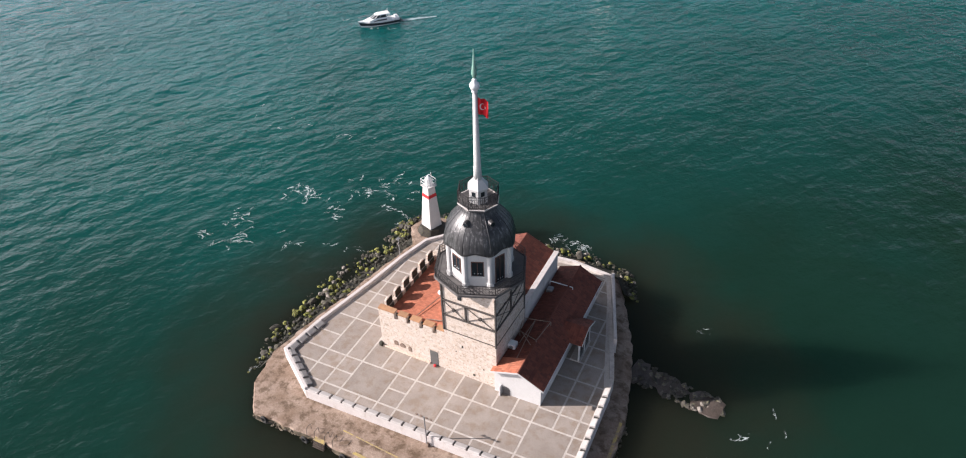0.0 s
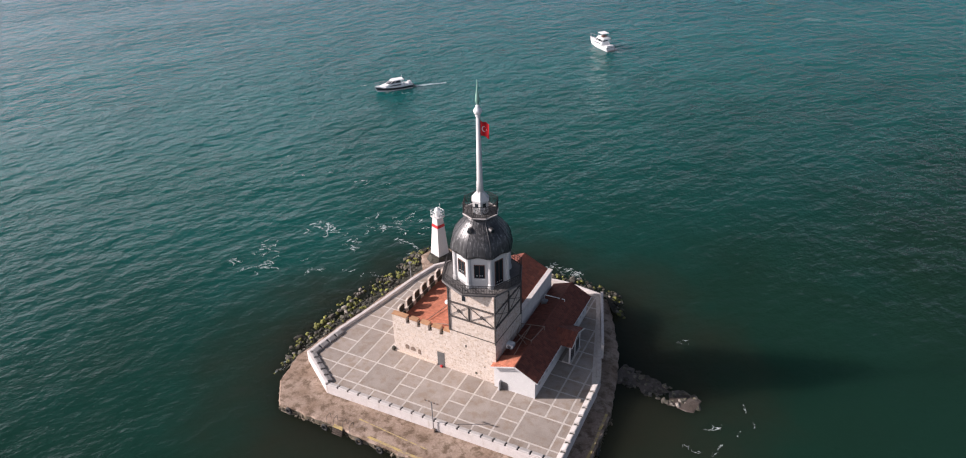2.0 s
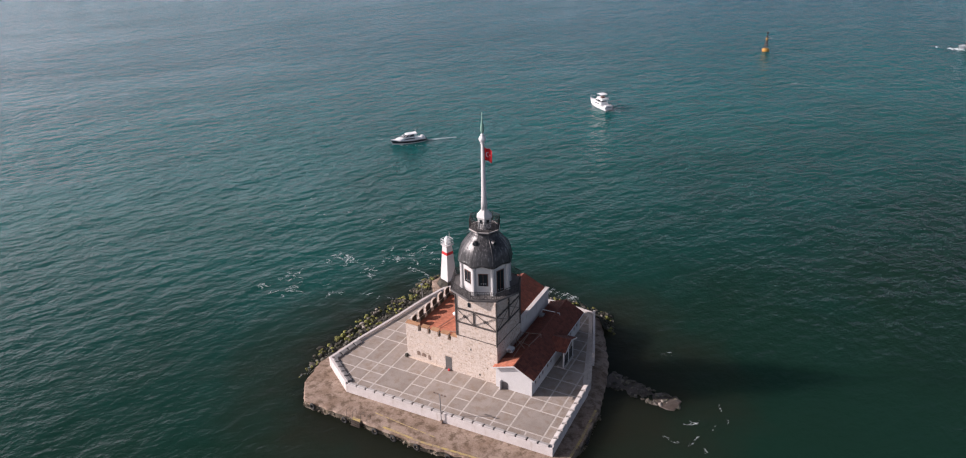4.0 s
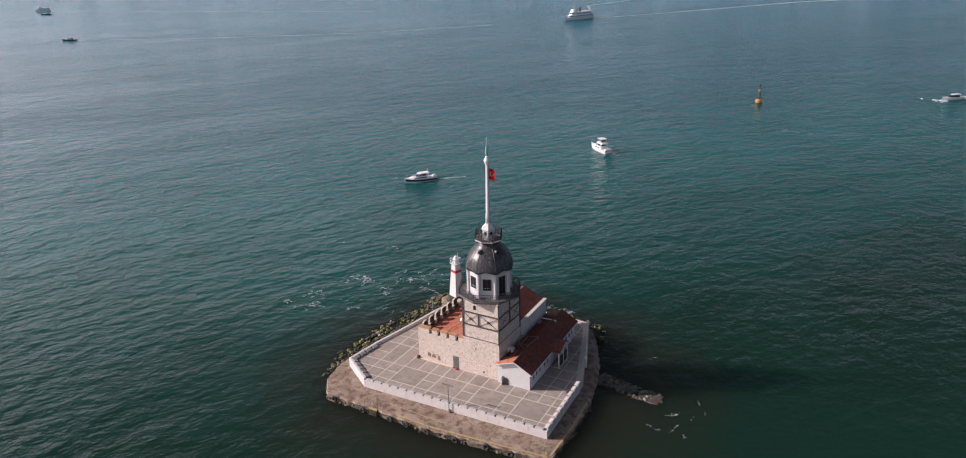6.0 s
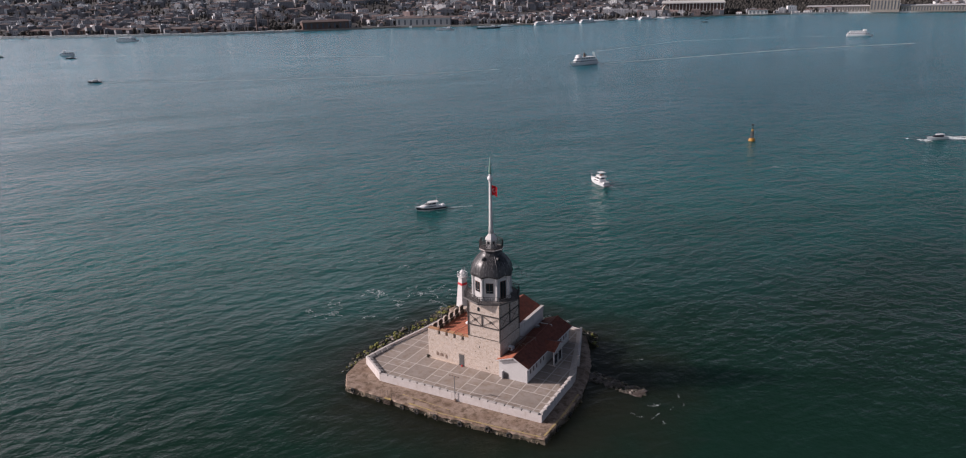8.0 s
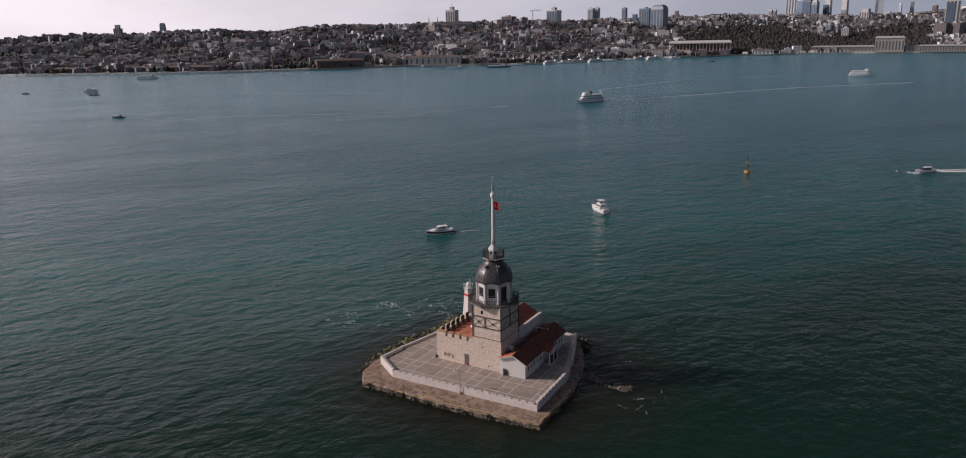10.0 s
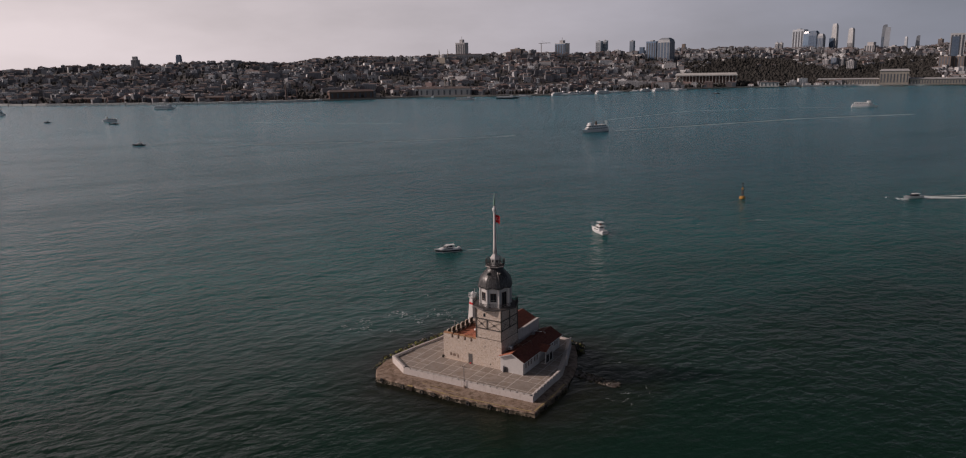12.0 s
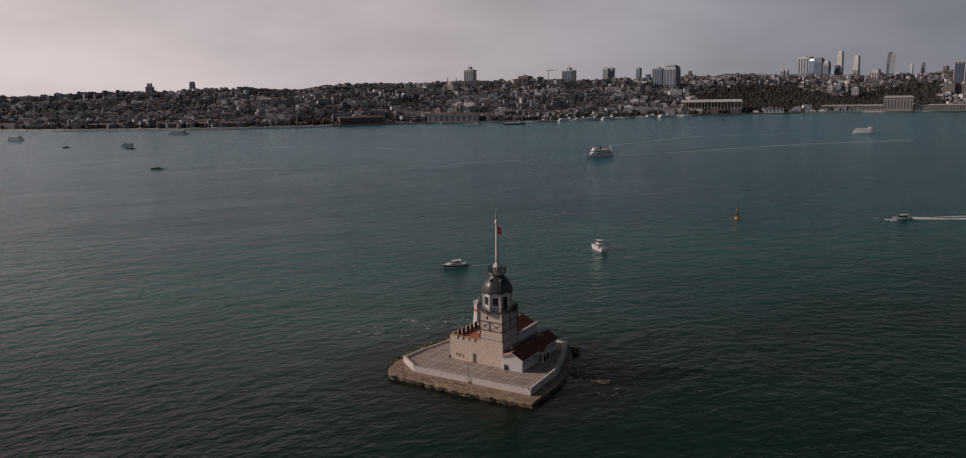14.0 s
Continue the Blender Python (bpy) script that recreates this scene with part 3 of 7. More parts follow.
def seat_blocks(p, q, first, step, length, count, back, z0, stone="block", look_of="pale", top_z=2.61):
    """Pale stone seats along a parapet, their tops sloping down to the terrace side."""
    p, q = Vector(p), Vector(q)
    d = (q - p).normalized()
    n = Vector((-d.y, d.x))
    ang = math.degrees(math.atan2(d.y, d.x))
    bm = bmesh.new()
    prof = [(0.0, 0.0), (0.0, top_z - z0), (0.12, top_z + 0.02 - z0), (0.6, top_z - 0.14 - z0), (0.64, top_z - 0.2 - z0), (0.6, 0.0)]
    loft(bm, [[(x, y, z) for y, z in prof] for x in (-length / 2, length / 2)])
    bmesh.ops.bevel(bm, geom=list(bm.edges), offset=0.012, segments=1, affect="EDGES")
    data = mesh_of(bm, "seat_block", M[stone])
    for k in range(count):
        c = p + d * (first + step * k) + n * back
        ob = new("seat_block", data)
        ob.matrix_world = pose(c.x, c.y, z0, 0, 0, ang)
        tagged(ob, look_of + " stone seat block set along the parapet", "bench", "stone seats along the parapet")


seat_blocks(TERRACE[0], TERRACE[1], 1.1, 1.27, 0.98, 5, 0.39, TZ + 0.012, "seat_grey", "weathered grey")
seat_blocks(TERRACE[1], TERRACE[2], 1.0, 1.46, 1.24, 20, 0.01, 2.302, top_z=2.53)
seat_blocks(TERRACE[2], TERRACE[3], 1.0, 1.44, 1.0, 9, 0.01, 2.302)
seat_blocks(TERRACE[11], TERRACE[0], 0.9, 1.35, 1.04, 4, 0.43, TZ + 0.012, "seat_grey", "weathered grey")
for p, q in ((TERRACE[1], TERRACE[2]), (TERRACE[2], TERRACE[3])):
    p, q = Vector(p), Vector(q)
    d = (q - p).normalized()
    side = Vector((-d.y, d.x))
    bm = bmesh.new()
    wall_run(bm, p + d * 0.5 + side * 0.06, q - d * 0.5 + side * 0.06, 1, 2.25, 2.312, 0.52)
    single("trim", bm, M["seat_strip"], "dark strip under the stone seats, visible in their gaps", "trim", ((p.x + q.x) / 2, (p.y + q.y) / 2, 2.3), kind="structure")
# kerb inside the low east wall
bm = bmesh.new()
KERB = [Vector(p) for p in ((25.0, 4.7), (24.85, 6.5), (23.95, 9.1), (18.75, 22.2))]
for p, q in zip(KERB, KERB[1:]):
    wall_run(bm, p, q, 1, 0.9, TZ + 0.14, 0.5)
single("kerb", bm, M["strip"], "pale kerb beside the low parapet", "kerb", (21.5, 13, TZ), kind="structure")

# ---- castle with battlements ----
castle = thing("castle_wing", pose(4, 6, TZ), "low plastered stone castle wing with battlements and a clay-tiled roof", "castle")
T0 = 7.05
bm = bmesh.new()
box(bm, -0.4, 0.0, TZ - 0.3, 8.05, 0.65, T0)
part("front_wall", bm, M["wall"], castle)
bm = bmesh.new()
box(bm, -0.4, 0.652, TZ - 0.3, 0.0, 11.6, T0)
part("side_wall", bm, M["wall"], castle)
bm = bmesh.new()
box(bm, -0.4, 11.602, TZ - 0.3, 8.0, 12.2, T0 + 0.3)
part("back_wall", bm, M["wall"], castle)
gaps = [(-0.4, 1.68), (2.16, 3.24), (3.72, 4.88), (5.36, 6.52), (7.0, 8.0)]
for a, b in gaps:
    bm = bmesh.new()
    box(bm, a, 0.004, T0 + 0.003, b, 0.6, 7.86, 0.03)
    ml = part("merlon", bm, M["wall"], castle)
    bm = bmesh.new()
    loft(bm, [[(a - 0.03, -0.05, 7.862), (b + 0.03, -0.05, 7.862), (b + 0.03, 0.66, 7.862), (a - 0.03, 0.66, 7.862)],
              [(a - 0.02, -0.05, 7.93), (b + 0.02, -0.05, 7.93), (b + 0.02, 0.66, 8.02), (a - 0.02, 0.66, 8.02)]])
    part("coping", bm, M["coping"], ml, "ochre tile coping")
# dark panels added in the gaps stand for the shade there
for a, b in ((1.68, 2.16), (3.24, 3.72), (4.88, 5.36), (6.52, 7.0)):
    bm = bmesh.new()
    box(bm, a + 0.003, 0.42, T0 + 0.003, b - 0.003, 0.56, 7.6)
    part("loophole", bm, M["rubble"], castle, "dark panel for the shade between the merlons")
for k in range(6):
    y0 = 1.25 + 1.77 * k
    bm = bmesh.new()
    prof = [(y0, T0 + 0.003), (y0 + 1.18, T0 + 0.003)] + [(y0 + 0.59 + 0.59 * math.cos(a), 7.86 + 0.26 * math.sin(a)) for a in [math.pi * i / 8 for i in range(9)]]
    loft(bm, [[(-0.39, y, z) for y, z in prof], [(-0.15, y, z) for y, z in prof]])
    ml = part("merlon", bm, M["wall"], castle)
    # added dark plates hold the shade of the plastered inner side
    bm = bmesh.new()
    box(bm, -0.152, y0 + 0.05, T0 + 0.005, -0.1, y0 + 1.13, 7.98, 0.02)
    box(bm, -0.002, y0 + 0.05, 6.46, 0.03, y0 + 1.13, T0 - 0.01)
    part("inner_face", bm, M["rubble"], ml, "dark lining for the shade on the inner side")


def tile_slope(bm, a, b, c, d, across=0.27, along=0.42, lift=0.028):
    """Rows of curved clay tiles on the slope a, b (eave, left to right) and d, c (ridge)."""
    a, b, c, d = map(Vector, (a, b, c, d))
    normal = (b - a).cross(d - a).normalized()
    if normal.z < 0:
        normal.negate()
    nu = max(2, round(max((b - a).length, (c - d).length) / across))
    nv = max(2, round(max((d - a).length, (c - b).length) / along))
    for i in range(nu):
        for j in range(nv):
            quad = []
            for ui, vi, hh in ((i, j, 1), (i + 1, j, 1), (i + 1, j + 1.12, 0.35), (i, j + 1.12, 0.35)):
                u, v = ui / nu, min(vi / nv, 1.0)
                quad.append(a.lerp(b, u).lerp(d.lerp(c, u), v) + normal * lift * 0.5 * hh)
            m0 = (quad[0] + quad[1]) / 2 + normal * lift
            m1 = (quad[3] + quad[2]) / 2 + normal * lift
            vs = [bm.verts.new(p) for p in (quad[0], m0, quad[1], quad[2], m1, quad[3])]
            bm.faces.new((vs[0], vs[1], vs[4], vs[5]))
            bm.faces.new((vs[1], vs[2], vs[3], vs[4]))
    return bm


def slab(bm, pts, thick):
    """A flat plate under the outline pts, thick metres deep."""
    up = [bm.verts.new(p) for p in pts]
    lo = [bm.verts.new((p[0], p[1], p[2] - thick)) for p in pts]
    bm.faces.new(up)
    bm.faces.new(lo[::-1])
    n = len(pts)
    for i in range(n):
        j = (i + 1) % n
        bm.faces.new((up[j], up[i], lo[i], lo[j]))
    return bm


def tiled_roof(parent, corners, name="roof", thick=0.12, at=None, label="", tile="tile"):
    """A roof plane (eave left, eave right, ridge right, ridge left) with its tiles on it."""
    bm = bmesh.new()
    slab(bm, corners, thick)
    r = part(name, bm, M[tile], parent, label, at=at)
    bm = bmesh.new()
    tile_slope(bm, *corners)
    tagged(part("roof_tiles", bm, M[tile], r, "rows of red clay tiles", at=at), kind="stuff")
    return r


tiled_roof(castle, [(0.01, 0.6, 6.42), (0.01, 11.6, 6.42), (8.0, 11.6, 7.3), (8.0, 0.6, 7.3)], label="red clay-tiled lean-to roof")
# door, small blocked windows and holes in the front wall
bm = bmesh.new()
box(bm, 5.95, -0.03, TZ + 0.01, 6.95, 0.1, TZ + 2.15)
dr = part("door", bm, M["steel_door"], castle, "grey metal door")
bm = bmesh.new()
box(bm, 5.85, -0.06, TZ + 2.152, 7.05, 0.05, TZ + 2.3)
part("lintel", bm, M["stone"], dr)
for x, z, w, h in ((1.5, 3.4, 0.5, 0.7), (2.35, 3.35, 0.7, 0.6), (3.3, 3.2, 0.4, 0.75)):
    bm = bmesh.new()
    prof = [(x - w / 2, z - h / 2), (x + w / 2, z - h / 2)] + [(x + w / 2 * math.cos(a), z + h / 2 - w / 2 + w / 2 * math.sin(a)) for a in [math.pi * i / 8 for i in range(9)]]
    loft(bm, [[(px, -0.05, pz) for px, pz in prof], [(px, 0.06, pz) for px, pz in prof]])
    part("blocked_window", bm, M["sat"], castle, "dark arched recess in the wall")
bm = bmesh.new()
beam(bm, (-0.3, -0.1, TZ + 0.1), (5.9, -0.1, TZ + 0.1), 0.16, 0.2)
part("plinth", bm, M["stone"], castle)
bm = bmesh.new()
box(bm, -0.75, -0.35, TZ, -0.3, 0.1, TZ + 0.55, 0.08)
single("stone_bollard", bm, M["rubble"], "dark stone stump at the wall corner", "bollard", (-0.5, -0.1, TZ))
bm = bmesh.new()
box(bm, 6.45, -0.4, TZ, 6.75, -0.15, TZ + 0.28, 0.04)
single("red_crate", bm, M["red"], "small red box beside the door", "box", (6.5, -0.4, TZ))

# satellite dish on the castle roof
dish = thing("satellite_dish", pose(4.3, 5.5, 6.97), "white rounded satellite dish on the red roof", "dish")
bm = bmesh.new()
sphere(bm, (4.4, 5.45, 7.62), 0.36, 14, 0.8)
part("radome", bm, M["plastic"], dish, smooth=True)
bm = bmesh.new()
tube(bm, (4.4, 5.5, 6.9), (4.4, 5.5, 7.5), 0.04)
part("post", bm, M["grey"], dish)
bm = bmesh.new()
tube(bm, (4.4, 5.2, 7.2), (3.4, 1.2, 6.95), 0.05)
tube(bm, (3.4, 1.2, 6.95), (3.2, 0.5, 7.1), 0.045)
tube(bm, (4.9, 1.4, 7.25), (7.9, 1.9, 7.6), 0.05)
single("cable_pipe", bm, M["sat"], "thin rusty pipe slung across the roof", "pipe", (3.2, 1.0, 7.0))

# ---- tower ----
X0, X1, Y0, Y1 = 8.0, 14.06, 0.0, 6.7
AX, AY = 10.65, 3.6  # the axis of drum, dome and mast
tower = thing("tower", pose(11, 3.3, TZ), "tall pale stone tower with a white drum, lead dome and mast", "tower")
bm = bmesh.new()
loft(bm, [[(X0 - e, Y0 - e * 0.4, z), (X1 + e, Y0 - e * 0.4, z), (X1 + e, Y1 + e, z), (X0 - e, Y1 + e, z)] for z, e in ((TZ - 0.3, 0.06), (8.3, 0.03), (14.85, -0.03))])
shaft = part("shaft", bm, M["wall"], tower, "plastered stone shaft with worn patches")
FR = -0.055
steel = [((X0, FR, 12.62), (X1, FR, 12.62)), ((X0, FR, 10.55), (X1, FR, 10.55)), ((10.72, FR, 10.55), (10.72, FR, 12.62)),
         ((X1 + 0.05, FR, 8.2), (X1 + 0.05, FR, 14.75)), ((X0 + 0.02, FR, 8.4), (X0 + 0.02, FR, 14.75)),
         ((X1 + 0.06, 0.1, 12.62), (X1 + 0.06, Y1, 12.62)), ((X1 + 0.06, 0.1, 10.55), (X1 + 0.06, Y1, 10.55)),
         ((X1 + 0.06, 3.4, 10.55), (X1 + 0.06, 3.4, 14.7)), ((X1 + 0.06, Y1 - 0.05, 8.2), (X1 + 0.06, Y1 - 0.05, 14.7))]
for p, q in (((X0, FR, 8.42), (X1, FR, 8.42)), ((X1 + 0.06, 0.1, 8.42), (X1 + 0.06, Y1, 8.42))):
    bm = bmesh.new()
    beam(bm, p, q, 0.06, 0.07)
    part("tie_rod", bm, M["timber"], tower, "thin dark tie rod")
for p, q in steel:
    bm = bmesh.new()
    beam(bm, p, q, 0.15, 0.17)
    part("beam", bm, M["timber"], tower, "dark steel tie beam")
for x0, x1 in ((X0 + 0.15, 10.6), (10.85, X1 - 0.1)):
    for z0, z1 in ((10.68, 12.5), (12.5, 10.68)):
        bm = bmesh.new()
        tube(bm, (x0, FR - 0.03, z0), (x1, FR - 0.03, z1), 0.036)
        part("brace", bm, M["timber"], tower)
    bm = bmesh.new()
    tube(bm, ((x0 + x1) / 2, FR - 0.14, 11.59), ((x0 + x1) / 2, FR + 0.08, 11.59), 0.2, 10)
    part("anchor_plate", bm, M["timber"], tower)
for y0, y1 in ((0.2, 3.3), (3.5, Y1 - 0.1)):
    for z0, z1 in ((10.68, 12.5), (12.5, 10.68)):
        bm = bmesh.new()
        tube(bm, (X1 + 0.08, y0, z0), (X1 + 0.08, y1, z1), 0.036)
        part("brace", bm, M["timber"], tower)
bm = bmesh.new()
prof = [(9.85, 13.15), (10.3, 13.15)] + [(10.075 + 0.225 * math.cos(a), 13.65 + 0.225 * math.sin(a)) for a in [math.pi * i / 8 for i in range(9)]]
loft(bm, [[(x, -0.04, z) for x, z in prof], [(x, 0.06, z) for x, z in prof]])
part("arched_window", bm, M["glass"], tower, "small dark arched window")
for x, z, w, h in ((10.1, 6.6, 0.14, 0.3), (11.4, 2.95, 0.25, 0.25), (9.3, 5.6, 0.1, 0.1), (12.6, 4.3, 0.12, 0.12)):
    bm = bmesh.new()
    box(bm, x - w / 2, -0.06, z - h / 2, x + w / 2, 0.02, z + h / 2)
    part("hole", bm, M["rubble"], tower, "dark hole in the masonry")
# exposed stones in the plaster of tower and wing
rnd = random.Random(21)
variants = []
for k in range(6):
    bm = bmesh.new()
    w, h = rnd.uniform(0.16, 0.3), rnd.uniform(0.09, 0.16)
    loft(bm, [[(x * w * s + rnd.uniform(-0.02, 0.02), y, z * h * s + rnd.uniform(-0.015, 0.015)) for x, z in ((-1, -0.8), (0.9, -1), (1, 0.9), (-0.9, 1))]
              for y, s in ((0.05, 1), (-0.003, 1), (-0.007, 0.86))])
    variants.append(mesh_of(bm, "stone", M["stone"]))


def set_stone(parent, m):
    ob = new("stone", rnd.choice(variants))
    ob.parent = parent
    ob.matrix_basis = WORLD[parent.name].inverted() @ m
    WORLD[ob.name] = WORLD[parent.name]


for k in range(70):
    x, z = rnd.uniform(X0 + 0.3, X1 - 0.3), rnd.uniform(TZ + 0.3, 10.2)
    e = 0.015 + 0.005 * (z < 8)
    set_stone(tower, pose(x, -e, z, 0, rnd.uniform(-6, 6), 0))
for k in range(60):
    set_stone(tower, pose(X1 + 0.045, rnd.uniform(0.3, Y1 - 0.3), rnd.uniform(6.6, 14.4), 0, 0, 90))
for k in range(60):
    x, z = rnd.uniform(0.0, 7.8), rnd.uniform(TZ + 0.3, 6.9)
    if 5.6 < x < 7.3 and z < 4.8:
        continue
    set_stone(castle, pose(x, 0.0, z, 0, rnd.uniform(-6, 6), 0))

# balcony
T8 = radians(-90)  # corners of the eight-sided storeys point along the tower's sides
bm = bmesh.new()
loft(bm, [ring(AX, AY, r, z, 8, T8) for r, z in ((3.6, 14.45), (4.5, 14.78), (4.88, 14.82), (4.88, 15.02))])
balcony = part("balcony_slab", bm, M["deck"], tower, "grey stone balcony slab")
bm = bmesh.new()
loft(bm, [ring(AX, AY, r, z, 8, T8) for r, z in ((4.8, 14.98), (4.92, 14.98), (4.92, 15.1), (4.8, 15.1))] + [ring(AX, AY, 4.8, 14.98, 8, T8)], cap=False)
part("rim", bm, M["deck"], balcony)


def railing(parent, r, z0, height, n, bars, name="railing"):
    """An eight-sided iron railing: posts, two rails and a lattice in each panel."""
    for k in range(8):
        a0, a1 = T8 + math.tau * k / 8, T8 + math.tau * (k + 1) / 8
        p, q = Vector((AX + r * math.cos(a0), AY + r * math.sin(a0), z0)), Vector((AX + r * math.cos(a1), AY + r * math.sin(a1), z0))
        up = Vector((0, 0, height))
        bm = bmesh.new()
        tube(bm, p, p + up * 1.05, 0.05)
        part("post", bm, M["iron"], parent)
        bm = bmesh.new()
        tube(bm, p + up, q + up, 0.04, 4)
        panel = part(name, bm, M["iron"], parent, "ornate dark iron railing panel")
        for level, thick in ((0.12, 0.03), (0.78, 0.022)):
            bm = bmesh.new()
            tube(bm, p + up * level, q + up * level, thick, 4)
            part("rail", bm, M["iron"], panel)
        for i in range(1, bars):
            s = p.lerp(q, i / bars)
            bm = bmesh.new()
            tube(bm, s + up * 0.12, s + up, 0.02, 4)
            part("bar", bm, M["iron"], panel)
        for i in range(n):
            c = p.lerp(q, (i + 0.5) / n) + up * 0.45
            d = (q - p) / n * 0.36
            bm = bmesh.new()
            for e, f in ((d + up * 0.28, -d - up * 0.28), (d - up * 0.28, -d + up * 0.28)):
                tube(bm, c + e, c + f, 0.022, 4)
            tube(bm, c - d, c + d, 0.022, 4)
            part("lattice", bm, M["iron"], panel)


railing(tower, 4.75, 15.03, 1.15, 4, 12)

# drum
DR = 3.2
bm = bmesh.new()
loft(bm, [ring(AX, AY, e, z, 8, T8) for e, z in ((DR, 15.02), (DR, 18.75), (DR + 0.16, 19.15), (DR + 0.2, 19.3))])
drum = part("drum", bm, M["white"], tower, "white-painted eight-sided drum")
for k in range(8):
    a = T8 + math.tau * k / 8
    c = Vector((AX + DR * math.cos(a), AY + DR * math.sin(a), 0))
    bm = bmesh.new()
    loft(bm, [ring(c.x, c.y, r, z, 8, a + radians(22.5)) for r, z in ((0.36, 15.03), (0.36, 15.5), (0.27, 15.6), (0.27, 18.6), (0.34, 18.85), (0.38, 19.2))])
    part("pilaster", bm, M["white"], drum)
for k in range(8):
    a = T8 + math.tau * (k + 0.5) / 8
    face = Matrix.Translation((AX, AY, 0)) @ pose(0, 0, 0, 0, 0, math.degrees(a) + 90) @ Matrix.Translation((0, -DR * math.cos(math.pi / 8), 0))
    tall = k == 1
    z0, z1, w = (15.1, 18.2, 0.52) if tall else (16.3, 18.0, 0.55)
    bm = bmesh.new()
    box(bm, -w, -0.03, z0, w, 0.05, z1)
    win = part("door" if tall else "window", bm, M["glass"], drum, "dark glazed balcony door" if tall else "dark window in a brown frame", at=face)
    bm = bmesh.new()
    for x0, x1, a0, a1 in ((-w - 0.07, -w, z0, z1), (w, w + 0.07, z0, z1), (-w - 0.07, w + 0.07, z1, z1 + 0.08)):
        box(bm, x0, -0.07, a0, x1, 0.03, a1)
    box(bm, -0.03, -0.055, z0, 0.03, 0.03, z1)
    part("frame", bm, M["wood"], win, at=face)
    if not tall:
        bm = bmesh.new()
        box(bm, -w - 0.14, -0.16, z0 - 0.12, w + 0.14, 0.05, z0 - 0.003, 0.02)
        part("sill", bm, M["white"], win, at=face)
    for x in (-0.28, 0.05, 0.3):
        bm = bmesh.new()
        sphere(bm, (x, -0.05, z0 + 0.35), 0.06, 6)
        part("lamp", bm, M["plastic"], win, "small white lamp behind the glass", at=face)

# dome
bm = bmesh.new()
prof = [(3.52, 19.12), (3.58, 19.2), (3.5, 19.45), (3.44, 19.85), (3.32, 20.4), (3.06, 21.0), (2.66, 21.55), (2.2, 22.05), (1.86, 22.4), (1.68, 22.7), (1.6, 23.0)]
N = 96
rings = []
for r, z in prof:
    row = []
    for i in range(N):
        a = math.tau * i / N
        lobe = math.cos(8 * (a - T8))
        k = max(0.0, (23.0 - z) / 4)
        rr = r * (1 + 0.022 * lobe * k)
        zz = z - (0.16 * lobe if z < 19.3 else 0.08 * lobe if z < 19.6 else 0)
        row.append((AX + rr * math.cos(a), AY + rr * math.sin(a), zz))
    rings.append(row)
loft(bm, rings)
dome = part("dome", bm, M["lead"], tower, "dark weathered lead dome with pale streaks", smooth=True)
for k in range(32):
    a = T8 + math.tau * k / 32
    bm = bmesh.new()
    pts = []
    for r, z in prof[1:]:
        lobe = math.cos(8 * (a - T8))
        kk = max(0.0, (23.0 - z) / 4)
        rr = r * (1 + 0.022 * lobe * kk) + 0.012
        pts.append(Vector((AX + rr * math.cos(a), AY + rr * math.sin(a), z - (0.16 * lobe if z < 19.3 else 0.08 * lobe if z < 19.6 else 0))))
    for p, q in zip(pts, pts[1:]):
        tube(bm, p, q, 0.035 if k % 4 == 0 else 0.014, 4)
    part("seam", bm, M["lead"], dome)
for ang in (-92, -32, 88, 148):
    a = radians(ang)
    d = Vector((math.cos(a), math.sin(a), 0))
    c = Vector((AX, AY, 21.95)) + d * 2.1
    bm = bmesh.new()
    tube(bm, c, c + d * 0.5, 0.32, 12, 0.28)
    dm = part("dormer", bm, M["lead"], dome, "round lead dormer")
    bm = bmesh.new()
    tube(bm, c + d * 0.5, c + d * 0.54, 0.19, 12)
    part("pane", bm, M["glass"], dm)

# gallery, mast house, mast
bm = bmesh.new()
loft(bm, [ring(AX, AY, r, z, 8, T8) for r, z in ((1.55, 22.95), (1.95, 23.1), (2.05, 23.15), (2.05, 23.32))])
gallery = part("gallery", bm, M["deck"], tower, "small eight-sided gallery on top of the dome")
bm = bmesh.new()
loft(bm, [ring(AX, AY, r, z, 8, T8) for r, z in ((1.99, 23.29), (2.09, 23.29), (2.09, 23.37), (1.99, 23.37))] + [ring(AX, AY, 1.99, 23.29, 8, T8)], cap=False)
part("rim", bm, M["render"], gallery)
railing(tower, 2.0, 23.33, 1.4, 3, 8, "gallery_railing")
bm = bmesh.new()
loft(bm, [ring(AX, AY, r, z, 6, radians(-62)) for r, z in ((0.98, 23.32), (0.98, 24.75), (1.1, 24.8), (1.1, 24.9), (0.45, 25.7), (0.38, 26.0))])
house_box = part("mast_house", bm, M["white"], tower, "white six-sided mast house with a pointed cap")
for ang in (-32, -92):
    fm = Matrix.Translation((AX, AY, 0)) @ pose(0, 0, 0, 0, 0, ang + 90) @ Matrix.Translation((0, -0.85, 0))
    bm = bmesh.new()
    box(bm, -0.2, -0.02, 24.1, 0.2, 0.05, 24.6)
    part("opening", bm, M["glass"], house_box, at=fm)
bm = bmesh.new()
loft(bm, [ring(AX, AY, r, z, 12) for r, z in ((0.4, 25.7), (0.36, 27.0), (0.33, 27.2), (0.2, 34.5))])
